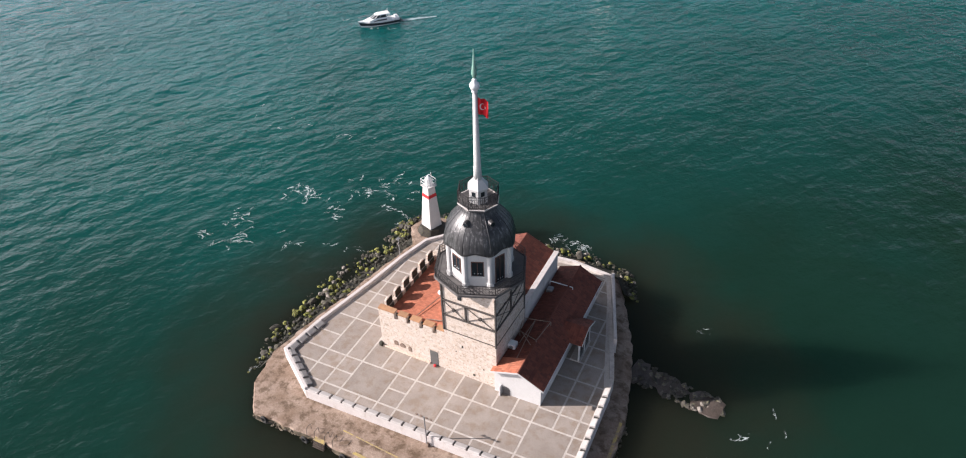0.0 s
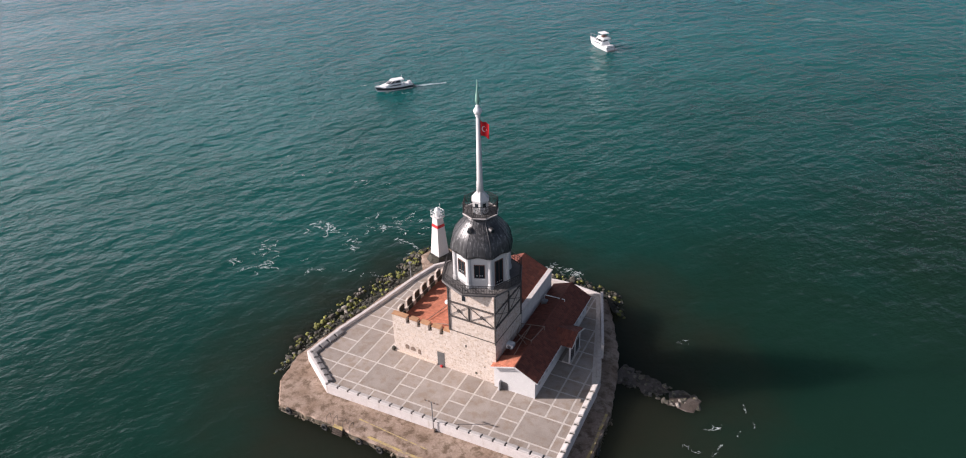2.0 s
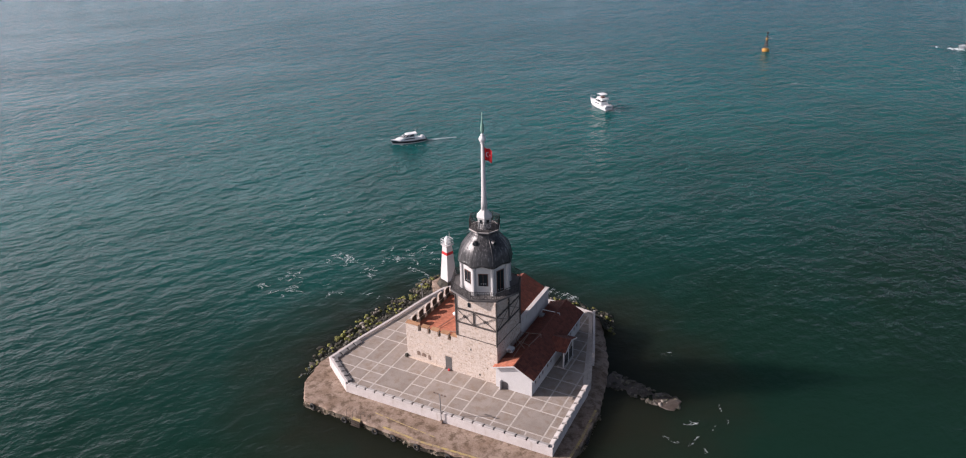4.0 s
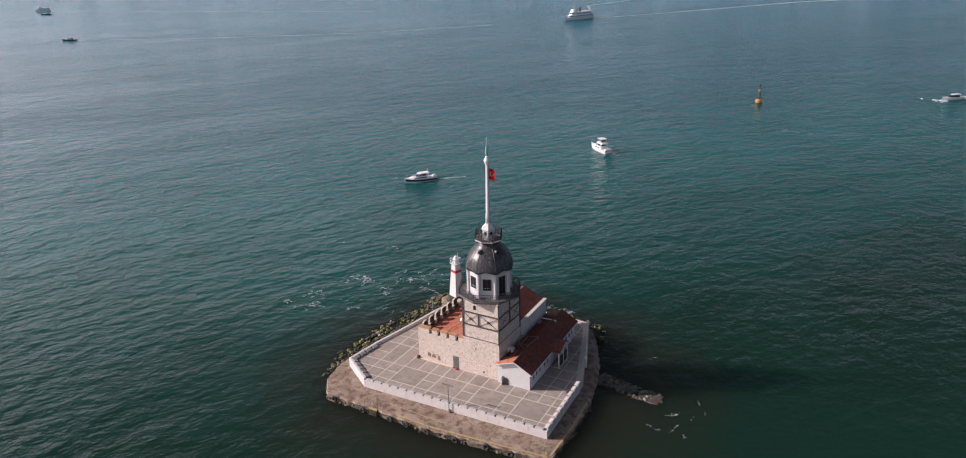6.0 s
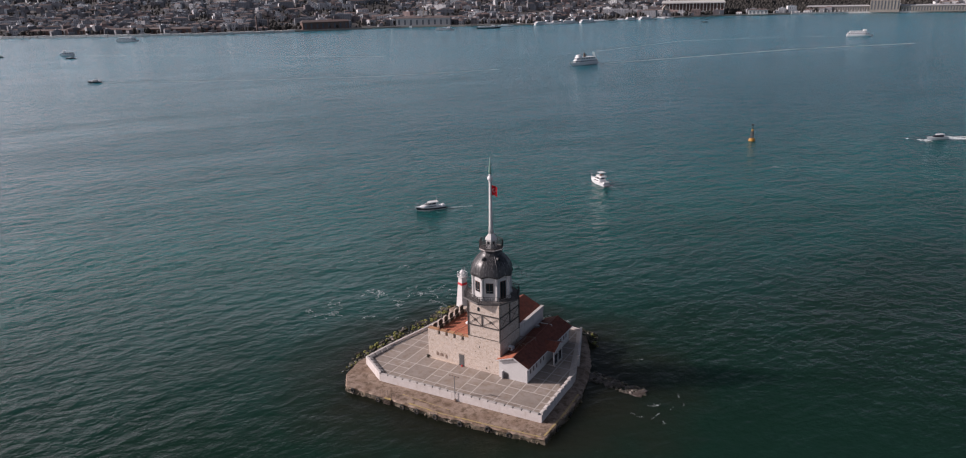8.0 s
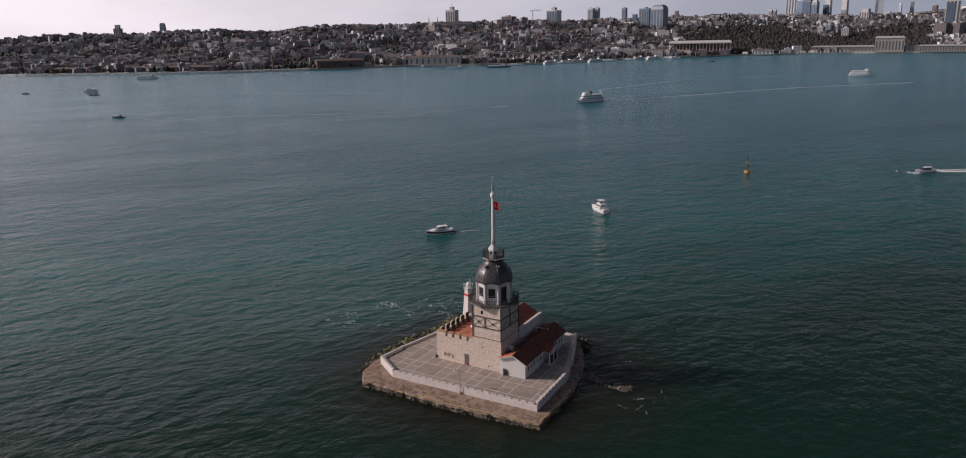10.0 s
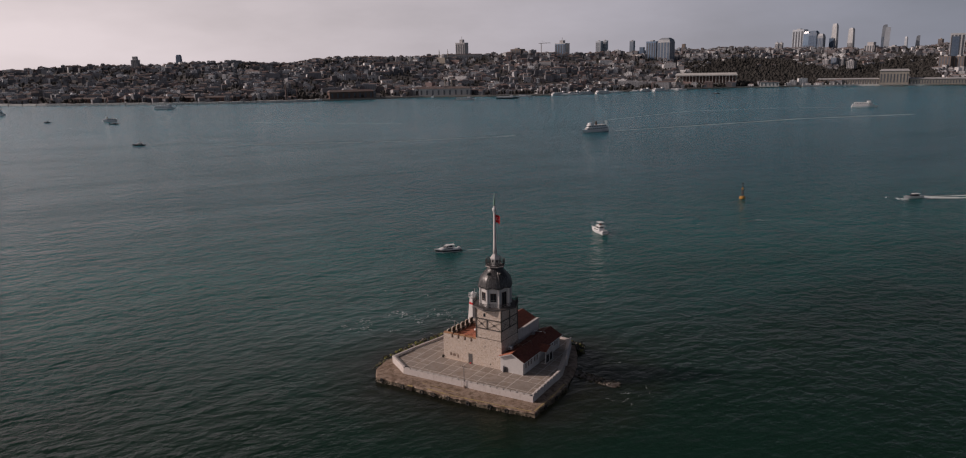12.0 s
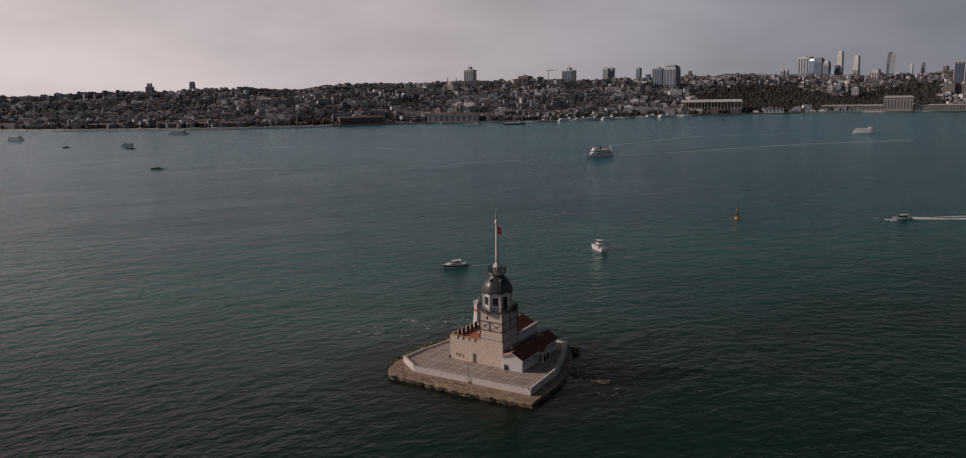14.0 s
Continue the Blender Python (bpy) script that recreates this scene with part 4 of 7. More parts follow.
mast = part("mast", bm, M["white"], tower, "tall tapered white mast", smooth=True)
bm = bmesh.new()
loft(bm, [ring(AX, AY, r, z, 14) for r, z in ((0.19, 34.45), (0.3, 34.5), (0.22, 34.62), (0.38, 34.8), (0.46, 35.05), (0.38, 35.32), (0.16, 35.5), (0.24, 35.6), (0.12, 35.75))])
part("ball", bm, M["plastic"], mast, "pale ball at the mast head", smooth=True)
bm = bmesh.new()
loft(bm, [ring(AX, AY, r, z, 8) for r, z in ((0.1, 35.7), (0.26, 36.2), (0.17, 36.9), (0.1, 37.3), (0.03, 38.4))])
part("spire", bm, M["copper"], mast, "slim green copper spire above the ball", smooth=True)

# flag
flag = thing("flag", pose(AX, AY, 32.3), "red flag with a white crescent and star on the mast", "flag")
FD = Vector((0.93, 0.36, 0))


def flag_point(u, v, off=0.0):
    """u along the cloth from the mast, v down it, off towards the viewer's side."""
    w = 0.16 * math.sin(u * 5.0 + v * 0.8) * min(1, u * 2)
    n = Vector((FD.y, -FD.x, 0))
    return Vector((AX, AY, 34.0)) + FD * (0.22 + u * 0.62) + n * (w + off) + Vector((0, 0, -v - 0.25 * u))


bm = bmesh.new()
nu, nv = 14, 8
grid = [[[bm.verts.new(flag_point(1.5 * i / nu, 1.6 * j / nv, off)) for j in range(nv + 1)] for i in range(nu + 1)] for off in (0.0, 0.012)]
for i in range(nu):
    for j in range(nv):
        for g in grid:
            bm.faces.new((g[i][j], g[i + 1][j], g[i + 1][j + 1], g[i][j + 1]))
part("cloth", bm, M["flag"], flag, smooth=True)
bm = bmesh.new()
cu, cv = 0.62, 0.78
arc = [math.radians(a) for a in range(40, 321, 20)]
for side in (0.035, -0.025):
    outer = [bm.verts.new(flag_point(cu + 0.34 * math.cos(a), cv + 0.34 * math.sin(a), side)) for a in arc]
    innr = [bm.verts.new(flag_point(cu + 0.09 + 0.27 * math.cos(a), cv + 0.27 * math.sin(a), side)) for a in arc]
    for i in range(len(arc) - 1):
        bm.faces.new((outer[i], outer[i + 1], innr[i + 1], innr[i]))
    star = [bm.verts.new(flag_point(cu + 0.42 + (0.15 if i % 2 == 0 else 0.06) * math.cos(math.pi * i / 5), cv + (0.15 if i % 2 == 0 else 0.06) * math.sin(math.pi * i / 5), side)) for i in range(10)]
    bm.faces.new(star)
part("emblem", bm, M["plastic"], flag, "white crescent and star")
bm = bmesh.new()
tube(bm, (AX + 0.25, AY + 0.02, 26.5), (AX + 0.22, AY + 0.05, 34.3), 0.015, 4)
part("halyard", bm, M["grey"], flag)

# ---- back building ----
back = thing("back_building", G @ pose(10.3, 12, TZ), "white-walled building with a red tiled roof behind the tower", "building")
bm = bmesh.new()
box(bm, 13.85, 6.6, TZ - 0.3, 14.3, 16.4, 8.35)
ew = part("east_wall", bm, M["render"], back, "whitewashed side wall", at=G)
bm = bmesh.new()
box(bm, 13.8, 6.5, 8.352, 14.42, 16.5, 8.5, 0.03)
part("coping", bm, M["render"], ew, "pale wall coping", at=G)
bm = bmesh.new()
loft(bm, [[(6.7, y, TZ - 0.3), (13.84, y, TZ - 0.3), (13.84, y, 8.1), (10.3, y, 9.85), (6.7, y, 8.1)] for y in (16.0, 16.4)])
part("gable_wall", bm, M["wall"], back, at=G)
bm = bmesh.new()
box(bm, 6.7, 7.2, TZ - 0.3, 7.1, 15.99, 8.1)
part("west_wall", bm, M["wall"], back, at=G)
tiled_roof(back, [(13.84, 6.9, 8.2), (13.84, 16.6, 8.2), (10.3, 16.6, 9.95), (10.3, 6.9, 9.95)], at=G, tile="shade_tile", label="red tiled roof slope")
tiled_roof(back, [(6.5, 16.6, 8.15), (6.5, 6.9, 8.15), (10.3, 6.9, 9.95), (10.3, 16.6, 9.95)], at=G, tile="shade_tile", label="red tiled roof slope")

# ---- white house ----
house = thing("white_house", G @ pose(16.6, 8, TZ), "long white house with a red clay-tiled gable roof and porch", "house")
HX0, HX1, HY0, HY1, EZ, RZ, RX, LZ = 14.0, 19.2, -0.85, 16.9, 5.08, 6.56, 16.87, 5.55
for name, y0, y1 in (("front_wall", HY0, HY0 + 0.3), ("back_wall", HY1 - 0.3, HY1)):
    bm = bmesh.new()
    loft(bm, [[(HX0 - (0.0), y, TZ - 0.3), (HX1, y, TZ - 0.3), (HX1, y, EZ + 0.1), (RX, y, RZ - 0.14), (HX0, y, LZ - 0.12)] for y in (y0, y1)])
    part(name, bm, M["white"], house, at=G)
WINS = [0.55, 1.75, 2.95, 4.6, 5.8, 12.0, 13.3, 14.6, 15.7]
bm = bmesh.new()
box(bm, HX1 - 0.3, HY0 + 0.302, TZ - 0.3, HX1, HY1 - 0.302, 3.25)
box(bm, HX1 - 0.3, HY0 + 0.302, 4.75, HX1, HY1 - 0.302, EZ + 0.1)
ys = [HY0 + 0.302]
for w in WINS:
    ys += [w - 0.3, w + 0.3]
ys.append(HY1 - 0.302)
for a, b in zip(ys[::2], ys[1::2]):
    box(bm, HX1 - 0.3, a, 3.252, HX1, b, 4.748)
side = part("side_wall", bm, M["white"], house, at=G)
for w in WINS:
    bm = bmesh.new()
    box(bm, HX1 - 0.2, w - 0.3, 3.25, HX1 - 0.16, w + 0.3, 4.75)
    wp = part("window", bm, M["glass"], house, "narrow dark window", at=G)
    bm = bmesh.new()
    for yy0, yy1, zz0, zz1 in ((w - 0.3, w - 0.23, 3.25, 4.75), (w + 0.23, w + 0.3, 3.25, 4.75), (w - 0.23, w + 0.23, 4.0, 4.06), (w - 0.23, w + 0.23, 3.25, 3.32), (w - 0.23, w + 0.23, 4.68, 4.75)):
        box(bm, HX1 - 0.22, yy0, zz0, HX1 - 0.13, yy1, zz1)
    part("frame", bm, M["wood"], wp, at=G)
tiled_roof(house, [(19.64, -1.3, EZ - 0.02), (19.64, 17.3, EZ - 0.02), (RX, 17.3, RZ), (RX, -1.3, RZ)], at=G, label="red tiled roof slope", tile="shade_tile")
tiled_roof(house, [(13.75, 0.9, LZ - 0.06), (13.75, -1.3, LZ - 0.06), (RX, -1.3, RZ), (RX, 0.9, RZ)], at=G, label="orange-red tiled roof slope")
# rest of this slope: the tower's shade is painted in by darker tiles
tiled_roof(house, [(13.75, 6.4, LZ - 0.06), (13.75, 0.902, LZ - 0.06), (RX, 0.902, RZ), (RX, 6.4, RZ)], at=G, label="red tiled roof slope, coloured darker for the tower's shade", tile="shade_tile")
tiled_roof(house, [(14.32, 17.3, LZ + 0.1), (14.32, 6.4, LZ + 0.1), (RX, 6.4, RZ), (RX, 17.3, RZ)], at=G, label="red tiled roof slope", tile="shade_tile")
bm = bmesh.new()
tube(bm, (RX, -1.32, RZ + 0.02), (RX, 17.3, RZ + 0.02), 0.12, 8)
part("ridge_tiles", bm, M["shade_tile"], house, at=G)
for p, q in (((19.66, -1.33, EZ - 0.12), (RX, -1.33, RZ - 0.1)), ((RX, -1.33, RZ - 0.1), (13.72, -1.33, LZ - 0.16))):
    bm = bmesh.new()
    beam(bm, p, q, 0.05, 0.16)
    part("barge_board", bm, M["white"], house, at=G)
bm = bmesh.new()
beam(bm, (19.66, -1.3, EZ - 0.14), (19.66, 17.3, EZ - 0.14), 0.1, 0.12)
part("gutter", bm, M["plastic"], house, "white gutter", at=G)
# low niche drawn as a grey panel, its shade put into the colour
bm = bmesh.new()
prof = [(14.9, TZ + 0.01), (15.75, TZ + 0.01)] + [(15.325 + 0.425 * math.cos(a), TZ + 0.85 + 0.3 * math.sin(a)) for a in [math.pi * i / 8 for i in range(9)]]
loft(bm, [[(x, HY0 - 0.03, z) for x, z in prof], [(x, HY0 + 0.08, z) for x, z in prof]])
part("door", bm, M["deck"], house, "low arched grey panel in place of a shaded niche", at=G)
bm = bmesh.new()
box(bm, 14.7, HY0 - 0.5, TZ, 14.86, HY0 - 0.003, TZ + 1.35, 0.02)
part("niche_cheek", bm, M["white"], house, at=G)

# porch
pr = part("porch", slab(bmesh.new(), [(19.7, 6.55, TZ + 0.15), (20.9, 6.55, TZ + 0.15), (20.9, 10.2, TZ + 0.15), (19.7, 10.2, TZ + 0.15)], 0.15), M["strip"], house, "small gabled porch", at=G)
for x, y in ((20.65, 6.7), (20.65, 10.05), (20.65, 8.4)):
    bm = bmesh.new()
    box(bm, x - 0.09, y - 0.09, TZ + 0.152, x + 0.09, y + 0.09, 4.95)
    part("post", bm, M["white"], pr, at=G)
bm = bmesh.new()
box(bm, 20.55, 6.6, 4.952, 20.75, 10.15, 5.1)
part("lintel", bm, M["white"], pr, at=G)
tiled_roof(pr, [(17.6, 6.3, 5.08), (21.05, 6.3, 5.08), (21.05, 8.4, 5.92), (17.6, 8.4, 5.92)], name="porch_roof", at=G, tile="shade_tile")
tiled_roof(pr, [(21.05, 10.5, 5.08), (17.6, 10.5, 5.08), (17.6, 8.4, 5.92), (21.05, 8.4, 5.92)], name="porch_roof", at=G, tile="shade_tile")
bm = bmesh.new()
loft(bm, [[(x, 6.7, 5.1), (x, 10.1, 5.1), (x, 8.4, 5.78)] for x in (20.6, 20.7)])
part("gable_end", bm, M["white"], pr, at=G)
for p, q in (((21.08, 6.25, 5.0), (21.08, 8.4, 5.86)), ((21.08, 8.4, 5.86), (21.08, 10.55, 5.0))):
    bm = bmesh.new()
    beam(bm, p, q, 0.05, 0.15)
    part("barge_board", bm, M["white"], pr, at=G)
bm = bmesh.new()
for y in (6.72, 8.32):
    box(bm, 20.66, y, TZ + 0.16, 20.7, y + 1.55, 4.0)
part("screen", bm, M["glass"], pr, "glass wind screen", at=G)

# roof clutter on the house
bm = bmesh.new()
for p, q in (((14.2, 6.3, 6.6), (17.3, 6.6, 6.9)), ((14.6, 4.4, 6.5), (16.9, 3.4, 6.9)), ((14.2, 6.3, 6.6), (14.6, 4.4, 6.5)), ((17.3, 6.6, 6.9), (16.9, 3.4, 6.9)), ((15.6, 6.45, 6.75), (15.3, 2.6, 6.6)),
             ((14.9, 4.3, 6.5), (16.6, 2.6, 6.85)), ((15.6, 6.45, 6.75), (15.9, 0.6, 6.5)), ((14.2, 6.3, 5.6), (14.2, 6.3, 6.6)), ((17.3, 6.6, 6.2), (17.3, 6.6, 6.9)), ((16.9, 3.4, 6.4), (16.9, 3.4, 6.9)), ((14.6, 4.4, 5.6), (14.6, 4.4, 6.5))):
    tube(bm, p, q, 0.045, 5)
single("pipe_frame", bm, M["sat"], "thin rusty pipe frame on the house roof", "aerial", (15.5, 4.5, 6.0), at=G)
unit = thing("air_conditioner", G @ pose(14.55, 2.55, 5.75), "white air conditioner box on the tiled roof", "air conditioner")
bm = bmesh.new()
box(bm, 14.15, 2.1, 5.85, 15.05, 2.95, 6.45, 0.04)
part("casing", bm, M["plastic"], unit, at=G)
bm = bmesh.new()
tube(bm, (14.6, 2.08, 6.15), (14.6, 2.12, 6.15), 0.24, 12)
part("fan_grille", bm, M["grey"], unit, at=G)
bm = bmesh.new()
for x in (14.3, 14.9):
    box(bm, x - 0.04, 2.2, 5.6, x + 0.04, 2.85, 5.85)
part("feet", bm, M["grey"], unit, at=G)
bm = bmesh.new()
tube(bm, (14.5, 13.5, 6.35), (17.4, 13.2, 6.6), 0.06, 6)
tube(bm, (14.5, 13.5, 5.7), (14.5, 13.5, 6.35), 0.05, 6)
tube(bm, (17.4, 13.2, 6.0), (17.4, 13.2, 6.6), 0.05, 6)
single("roof_rail", bm, M["plastic"], "white rail on the house roof", "rail", (16, 13.3, 5.8), at=G)
bm = bmesh.new()
box(bm, 14.6, 12.1, 5.6, 15.3, 12.8, 6.3, 0.04)
single("vent_box", bm, M["grey"], "grey vent box on the house roof", "vent", (15, 12.5, 5.6), at=G)

# ---- lighthouse ----
LX, LY = -7.45, 22.6
light = thing("lighthouse", pose(LX, LY, 1.0), "small white tapered light tower with a red band", "lighthouse")
LT = radians(-65)


def light_r(z):
    return 1.5 + (0.8 - 1.5) * (z - 1.0) / 7.3


bm = bmesh.new()
loft(bm, [ring(LX, LY, light_r(z), z, 4, LT) for z in (1.95, 4, 8.3)])
part("body", bm, M["white"], light)
bm = bmesh.new()
loft(bm, [ring(LX, LY, e, z, 9, LT) for e, z in ((2.2, 0.5), (2.0, 1.3), (1.6, 2.0))])
part("plinth", bm, M["rock"], light, "dark rough stone footing")
bm = bmesh.new()
loft(bm, [ring(LX, LY, light_r(z) + 0.02, z, 4, LT) for z in (6.75, 7.25)])
part("band", bm, M["red"], light, "red painted band")
bm = bmesh.new()
loft(bm, [ring(LX, LY, r, z, 4, LT) for r, z in ((0.84, 8.2), (1.08, 8.4), (1.08, 8.52))])
part("platform", bm, M["white"], light)
for k in range(4):
    a0, a1 = LT + math.tau * k / 4, LT + math.tau * (k + 1) / 4
    p, q = Vector((LX + 1.0 * math.cos(a0), LY + 1.0 * math.sin(a0), 8.52)), Vector((LX + 1.0 * math.cos(a1), LY + 1.0 * math.sin(a1), 8.52))
    bm = bmesh.new()
    for h in (0.5, 1.0):
        tube(bm, p + Vector((0, 0, h)), q + Vector((0, 0, h)), 0.035, 5)
    for t in (0, 0.5):
        s = p.lerp(q, t)
        tube(bm, s, s + Vector((0, 0, 1.02)), 0.035, 5)
    part("railing", bm, M["plastic"], light)
bm = bmesh.new()
loft(bm, [ring(LX, LY, r, z, 10) for r, z in ((0.3, 8.5), (0.3, 9.0), (0.42, 9.05), (0.42, 9.5), (0.2, 9.85), (0.05, 10.0))])
part("lantern", bm, M["plastic"], light)
bm = bmesh.new()
tube(bm, (LX + 0.7, LY - 0.3, 8.5), (LX + 0.7, LY - 0.3, 10.9), 0.04, 5)
part("aerial", bm, M["plastic"], light)

# ---- floodlight post ----
post = thing("floodlight_post", pose(10.75, -9.0, 1.06), "thin grey post with four floodlights outside the parapet", "floodlight")
bm = bmesh.new()
tube(bm, (10.75, -9.0, 1.06), (10.75, -9.0, 5.6), 0.06, 8)
part("pole", bm, M["grey"], post)
bm = bmesh.new()
beam(bm, (9.9, -9.0, 5.5), (11.6, -9.0, 5.5), 0.04, 0.04)
part("crossbar", bm, M["grey"], post)
for x in (9.95, 10.45, 11.05, 11.55):
    bm = bmesh.new()
    box(bm, x - 0.12, -9.1, 5.53, x + 0.12, -8.97, 5.72, 0.02)
    part("floodlight", bm, M["sat"], post)
bm = bmesh.new()
box(bm, 10.6, -9.12, 1.06, 10.9, -8.85, 1.5)
part("foot", bm, M["concrete"], post)
# second, slimmer post by the west parapet
bm = bmesh.new()
tube(bm, (-7.75, 14.9, 1.0), (-7.75, 14.9, 4.6), 0.05, 6)
box(bm, -7.9, 14.7, 4.5, -7.55, 15.1, 4.7)
single("lamp_post", bm, M["grey"], "slim grey lamp post outside the parapet", "lamp post", (-7.75, 14.9, 1.0))

# ---- landing steps and tyre fenders on the front quay ----
steps = thing("landing_ladder", pose(0.6, -12.9, 0.8), "rusty iron landing steps and hoops at the quay edge", "ladder")
for x in (-1.1, -0.1, 1.2, 2.2):
    bm = bmesh.new()
    pts = [Vector((x, -12.5, 1.05)), Vector((x, -12.5, 1.85)), Vector((x, -13.15, 1.85)), Vector((x, -13.4, 0.3))]
    for p, q in zip(pts, pts[1:]):
        tube(bm, p, q, 0.025, 6)
    part("hoop", bm, M["timber"], steps)
for k in range(4):
    bm = bmesh.new()
    box(bm, -0.2, -13.75 + 0.1 * k, 0.1 + 0.25 * k, 1.2, -13.3 + 0.1 * k, 0.2 + 0.25 * k)
    part("step", bm, M["mole"] if k < 3 else M["yellow"], steps)


def tyre(x, y, z, ang):
    bm = bmesh.new()
    rings = []
    for i in range(14):
        a = math.tau * i / 14
        c = Vector((math.cos(a) * 0.36, 0, math.sin(a) * 0.36))
        rings.append([c + Vector((math.cos(a) * 0.15 * math.cos(b), 0.13 * math.sin(b), math.sin(a) * 0.15 * math.cos(b))) for b in [math.tau * j / 7 for j in range(7)]])
    rings.append(rings[0])
    loft(bm, rings, cap=False)
    ob = new("tyre_fender", mesh_of(bm, "tyre_fender", M["rubber"], True))
    ob.matrix_world = pose(x, y, z, 0, 0, ang)
    tagged(ob, "black rubber tyre fender hung on the quay wall", "tyre", "tyre fenders on the quay")


rnd = random.Random(8)
for k in range(8):
    x = -6.0 + 4.2 * k + rnd.uniform(-1.2, 1.2)
    y = -13.3 if x < -1 else -13.2 - (0.25 * (x + 1) / 11 if x < 10.4 else 0.25 - (x - 10.4) * 0.11)
    tyre(x, y - 0.25, rnd.uniform(0.3, 0.6), rnd.uniform(-8, 8))
for k in range(2):
    tyre(28.15, -7.5 + 4.6 * k, 0.45, 90)

# ---- boulders along the west and north shore ----
rocks = thing("rock_bank", pose(-12, 8, 0), "bank of mossy boulders along the islet's shore", "rocks", kind="structure")
rnd = random.Random(31)
stone_meshes = []
for k in range(9):
    bm = bmesh.new()
    bmesh.ops.create_icosphere(bm, subdivisions=1, radius=1)
    for v in bm.verts:
        v.co *= rnd.uniform(0.6, 1.2)
        v.co.z *= 0.72
    stone_meshes.append(mesh_of(bm, "rock", M[("rock", "moss_rock", "rock", "moss_rock", "rock", "pale_rock", "rock", "moss_rock", "moss_rock")[k]]))
BANK_IN = [(-12.0, -6.5), (-11.6, -1.0), (-10.6, 5.0), (-9.4, 12.0), (-8.9, 18.4), (-10.8, 22.6), (-9.3, 25.8), (-3.0, 26.4), (4.0, 25.4), (10.3, 24.9), (14.3, 25.4), (19.2, 24.9), (21.4, 21.5)]
BANK_OUT = [(-13.2, -9.0), (-15.4, -2.0), (-15.4, 5.5), (-14.4, 12.2), (-13.0, 18.9), (-13.2, 23.5), (-11.0, 28.0), (-3.0, 28.6), (4.0, 28.0), (10.3, 28.0), (14.5, 28.2), (20.5, 27.0), (22.6, 22.0)]


def bank_point(s, w):
    s = min(max(s, 0), len(BANK_IN) - 1.001)
    i, t = int(s), s - int(s)
    a = Vector(BANK_IN[i]).lerp(Vector(BANK_IN[i + 1]), t)
    b = Vector(BANK_OUT[i]).lerp(Vector(BANK_OUT[i + 1]), t)
    return a.lerp(b, w)


def rock_height(w):
    return 0.95 - 1.05 * w


bm = bmesh.new()
loft(bm, [[(*bank_point(s * 0.1, w), rock_height(w) - 0.45) for s in range(120)] for w in (-0.2, 0.35, 0.75, 1.15)], closed=False)
part("bank_core", bm, M["rubble"], rocks, "wet rubble under the boulders, darkened for shade in the gaps")
for k in range(300):
    s = rnd.uniform(0, 5.2) if k < 200 else rnd.uniform(5.2, 12)
    w = rnd.random() ** 0.9
    p = bank_point(s, w)
    r = rnd.uniform(0.2, 0.5) * (1.25 if rnd.random() < 0.15 else 0.82)
    mossy = math.sin(s * 9.0) + math.sin(s * 23.0 + 1) + 1.5 * (0.45 - abs(w - 0.45)) + rnd.gauss(0, 0.6) > 0.35
    ob = new("rock", stone_meshes[rnd.choice((1, 3, 7, 8)) if mossy else rnd.choice((0, 2, 4, 5, 6))])
    ob.parent = rocks
    ob.matrix_basis = WORLD[rocks.name].inverted() @ pose(p.x, p.y, rock_height(w) + r * 0.05, rnd.uniform(-25, 25), rnd.uniform(-25, 25), rnd.uniform(0, 360)) @ Matrix.Diagonal((r * rnd.uniform(0.9, 1.5), r, r, 1))
verts, faces = [], []
proto = stone_meshes[0]
for k in range(700):
    s, w = rnd.uniform(0, 12), rnd.random() * 1.08
    p = bank_point(s, w)
    r = rnd.uniform(0.1, 0.3)
    m = pose(p.x, p.y, rock_height(w), rnd.uniform(0, 360), rnd.uniform(0, 360), 0) @ Matrix.Scale(r, 4)
    base = len(verts)
    verts += [tuple(m @ v.co) for v in proto.vertices]
    faces += [[base + i for i in q.vertices] for q in proto.polygons]
data = bpy.data.meshes.new("rubble")
inv = WORLD[rocks.name].inverted()
data.from_pydata([tuple(inv @ Vector(v)) for v in verts], [], faces)
data.materials.append(M["rubble"])
ob = new("rubble", data)
ob.parent = rocks
tagged(ob, "small wet stones between the boulders", kind="stuff")

# weed-grown stones along the foot of the quay
verts, faces = [], []
proto = stone_meshes[3]
FRONT = [(-10.8, -10.0), (-8.0, -13.3), (-1.2, -13.0), (10.4, -13.3), (19.9, -12.4), (27.8, -11.5), (27.9, -4.0), (27.5, 2.6)]
for k in range(620):
    i = rnd.randrange(len(FRONT) - 1)
    c = Vector(FRONT[i]).lerp(Vector(FRONT[i + 1]), rnd.random())
    r = rnd.uniform(0.08, 0.25)
    m = pose(c.x + rnd.gauss(0, 0.16), c.y + rnd.gauss(0, 0.16), rnd.uniform(-0.1, 0.4), rnd.uniform(0, 360), rnd.uniform(0, 360), 0) @ Matrix.Scale(r, 4)
    base = len(verts)
    verts += [tuple(m @ v.co) for v in proto.vertices]
    faces += [[base + q2 for q2 in q.vertices] for q in proto.polygons]
data = bpy.data.meshes.new("foot_stones")
inv = WORLD[quay.name].inverted()
data.from_pydata([tuple(inv @ Vector(v)) for v in verts], [], faces)
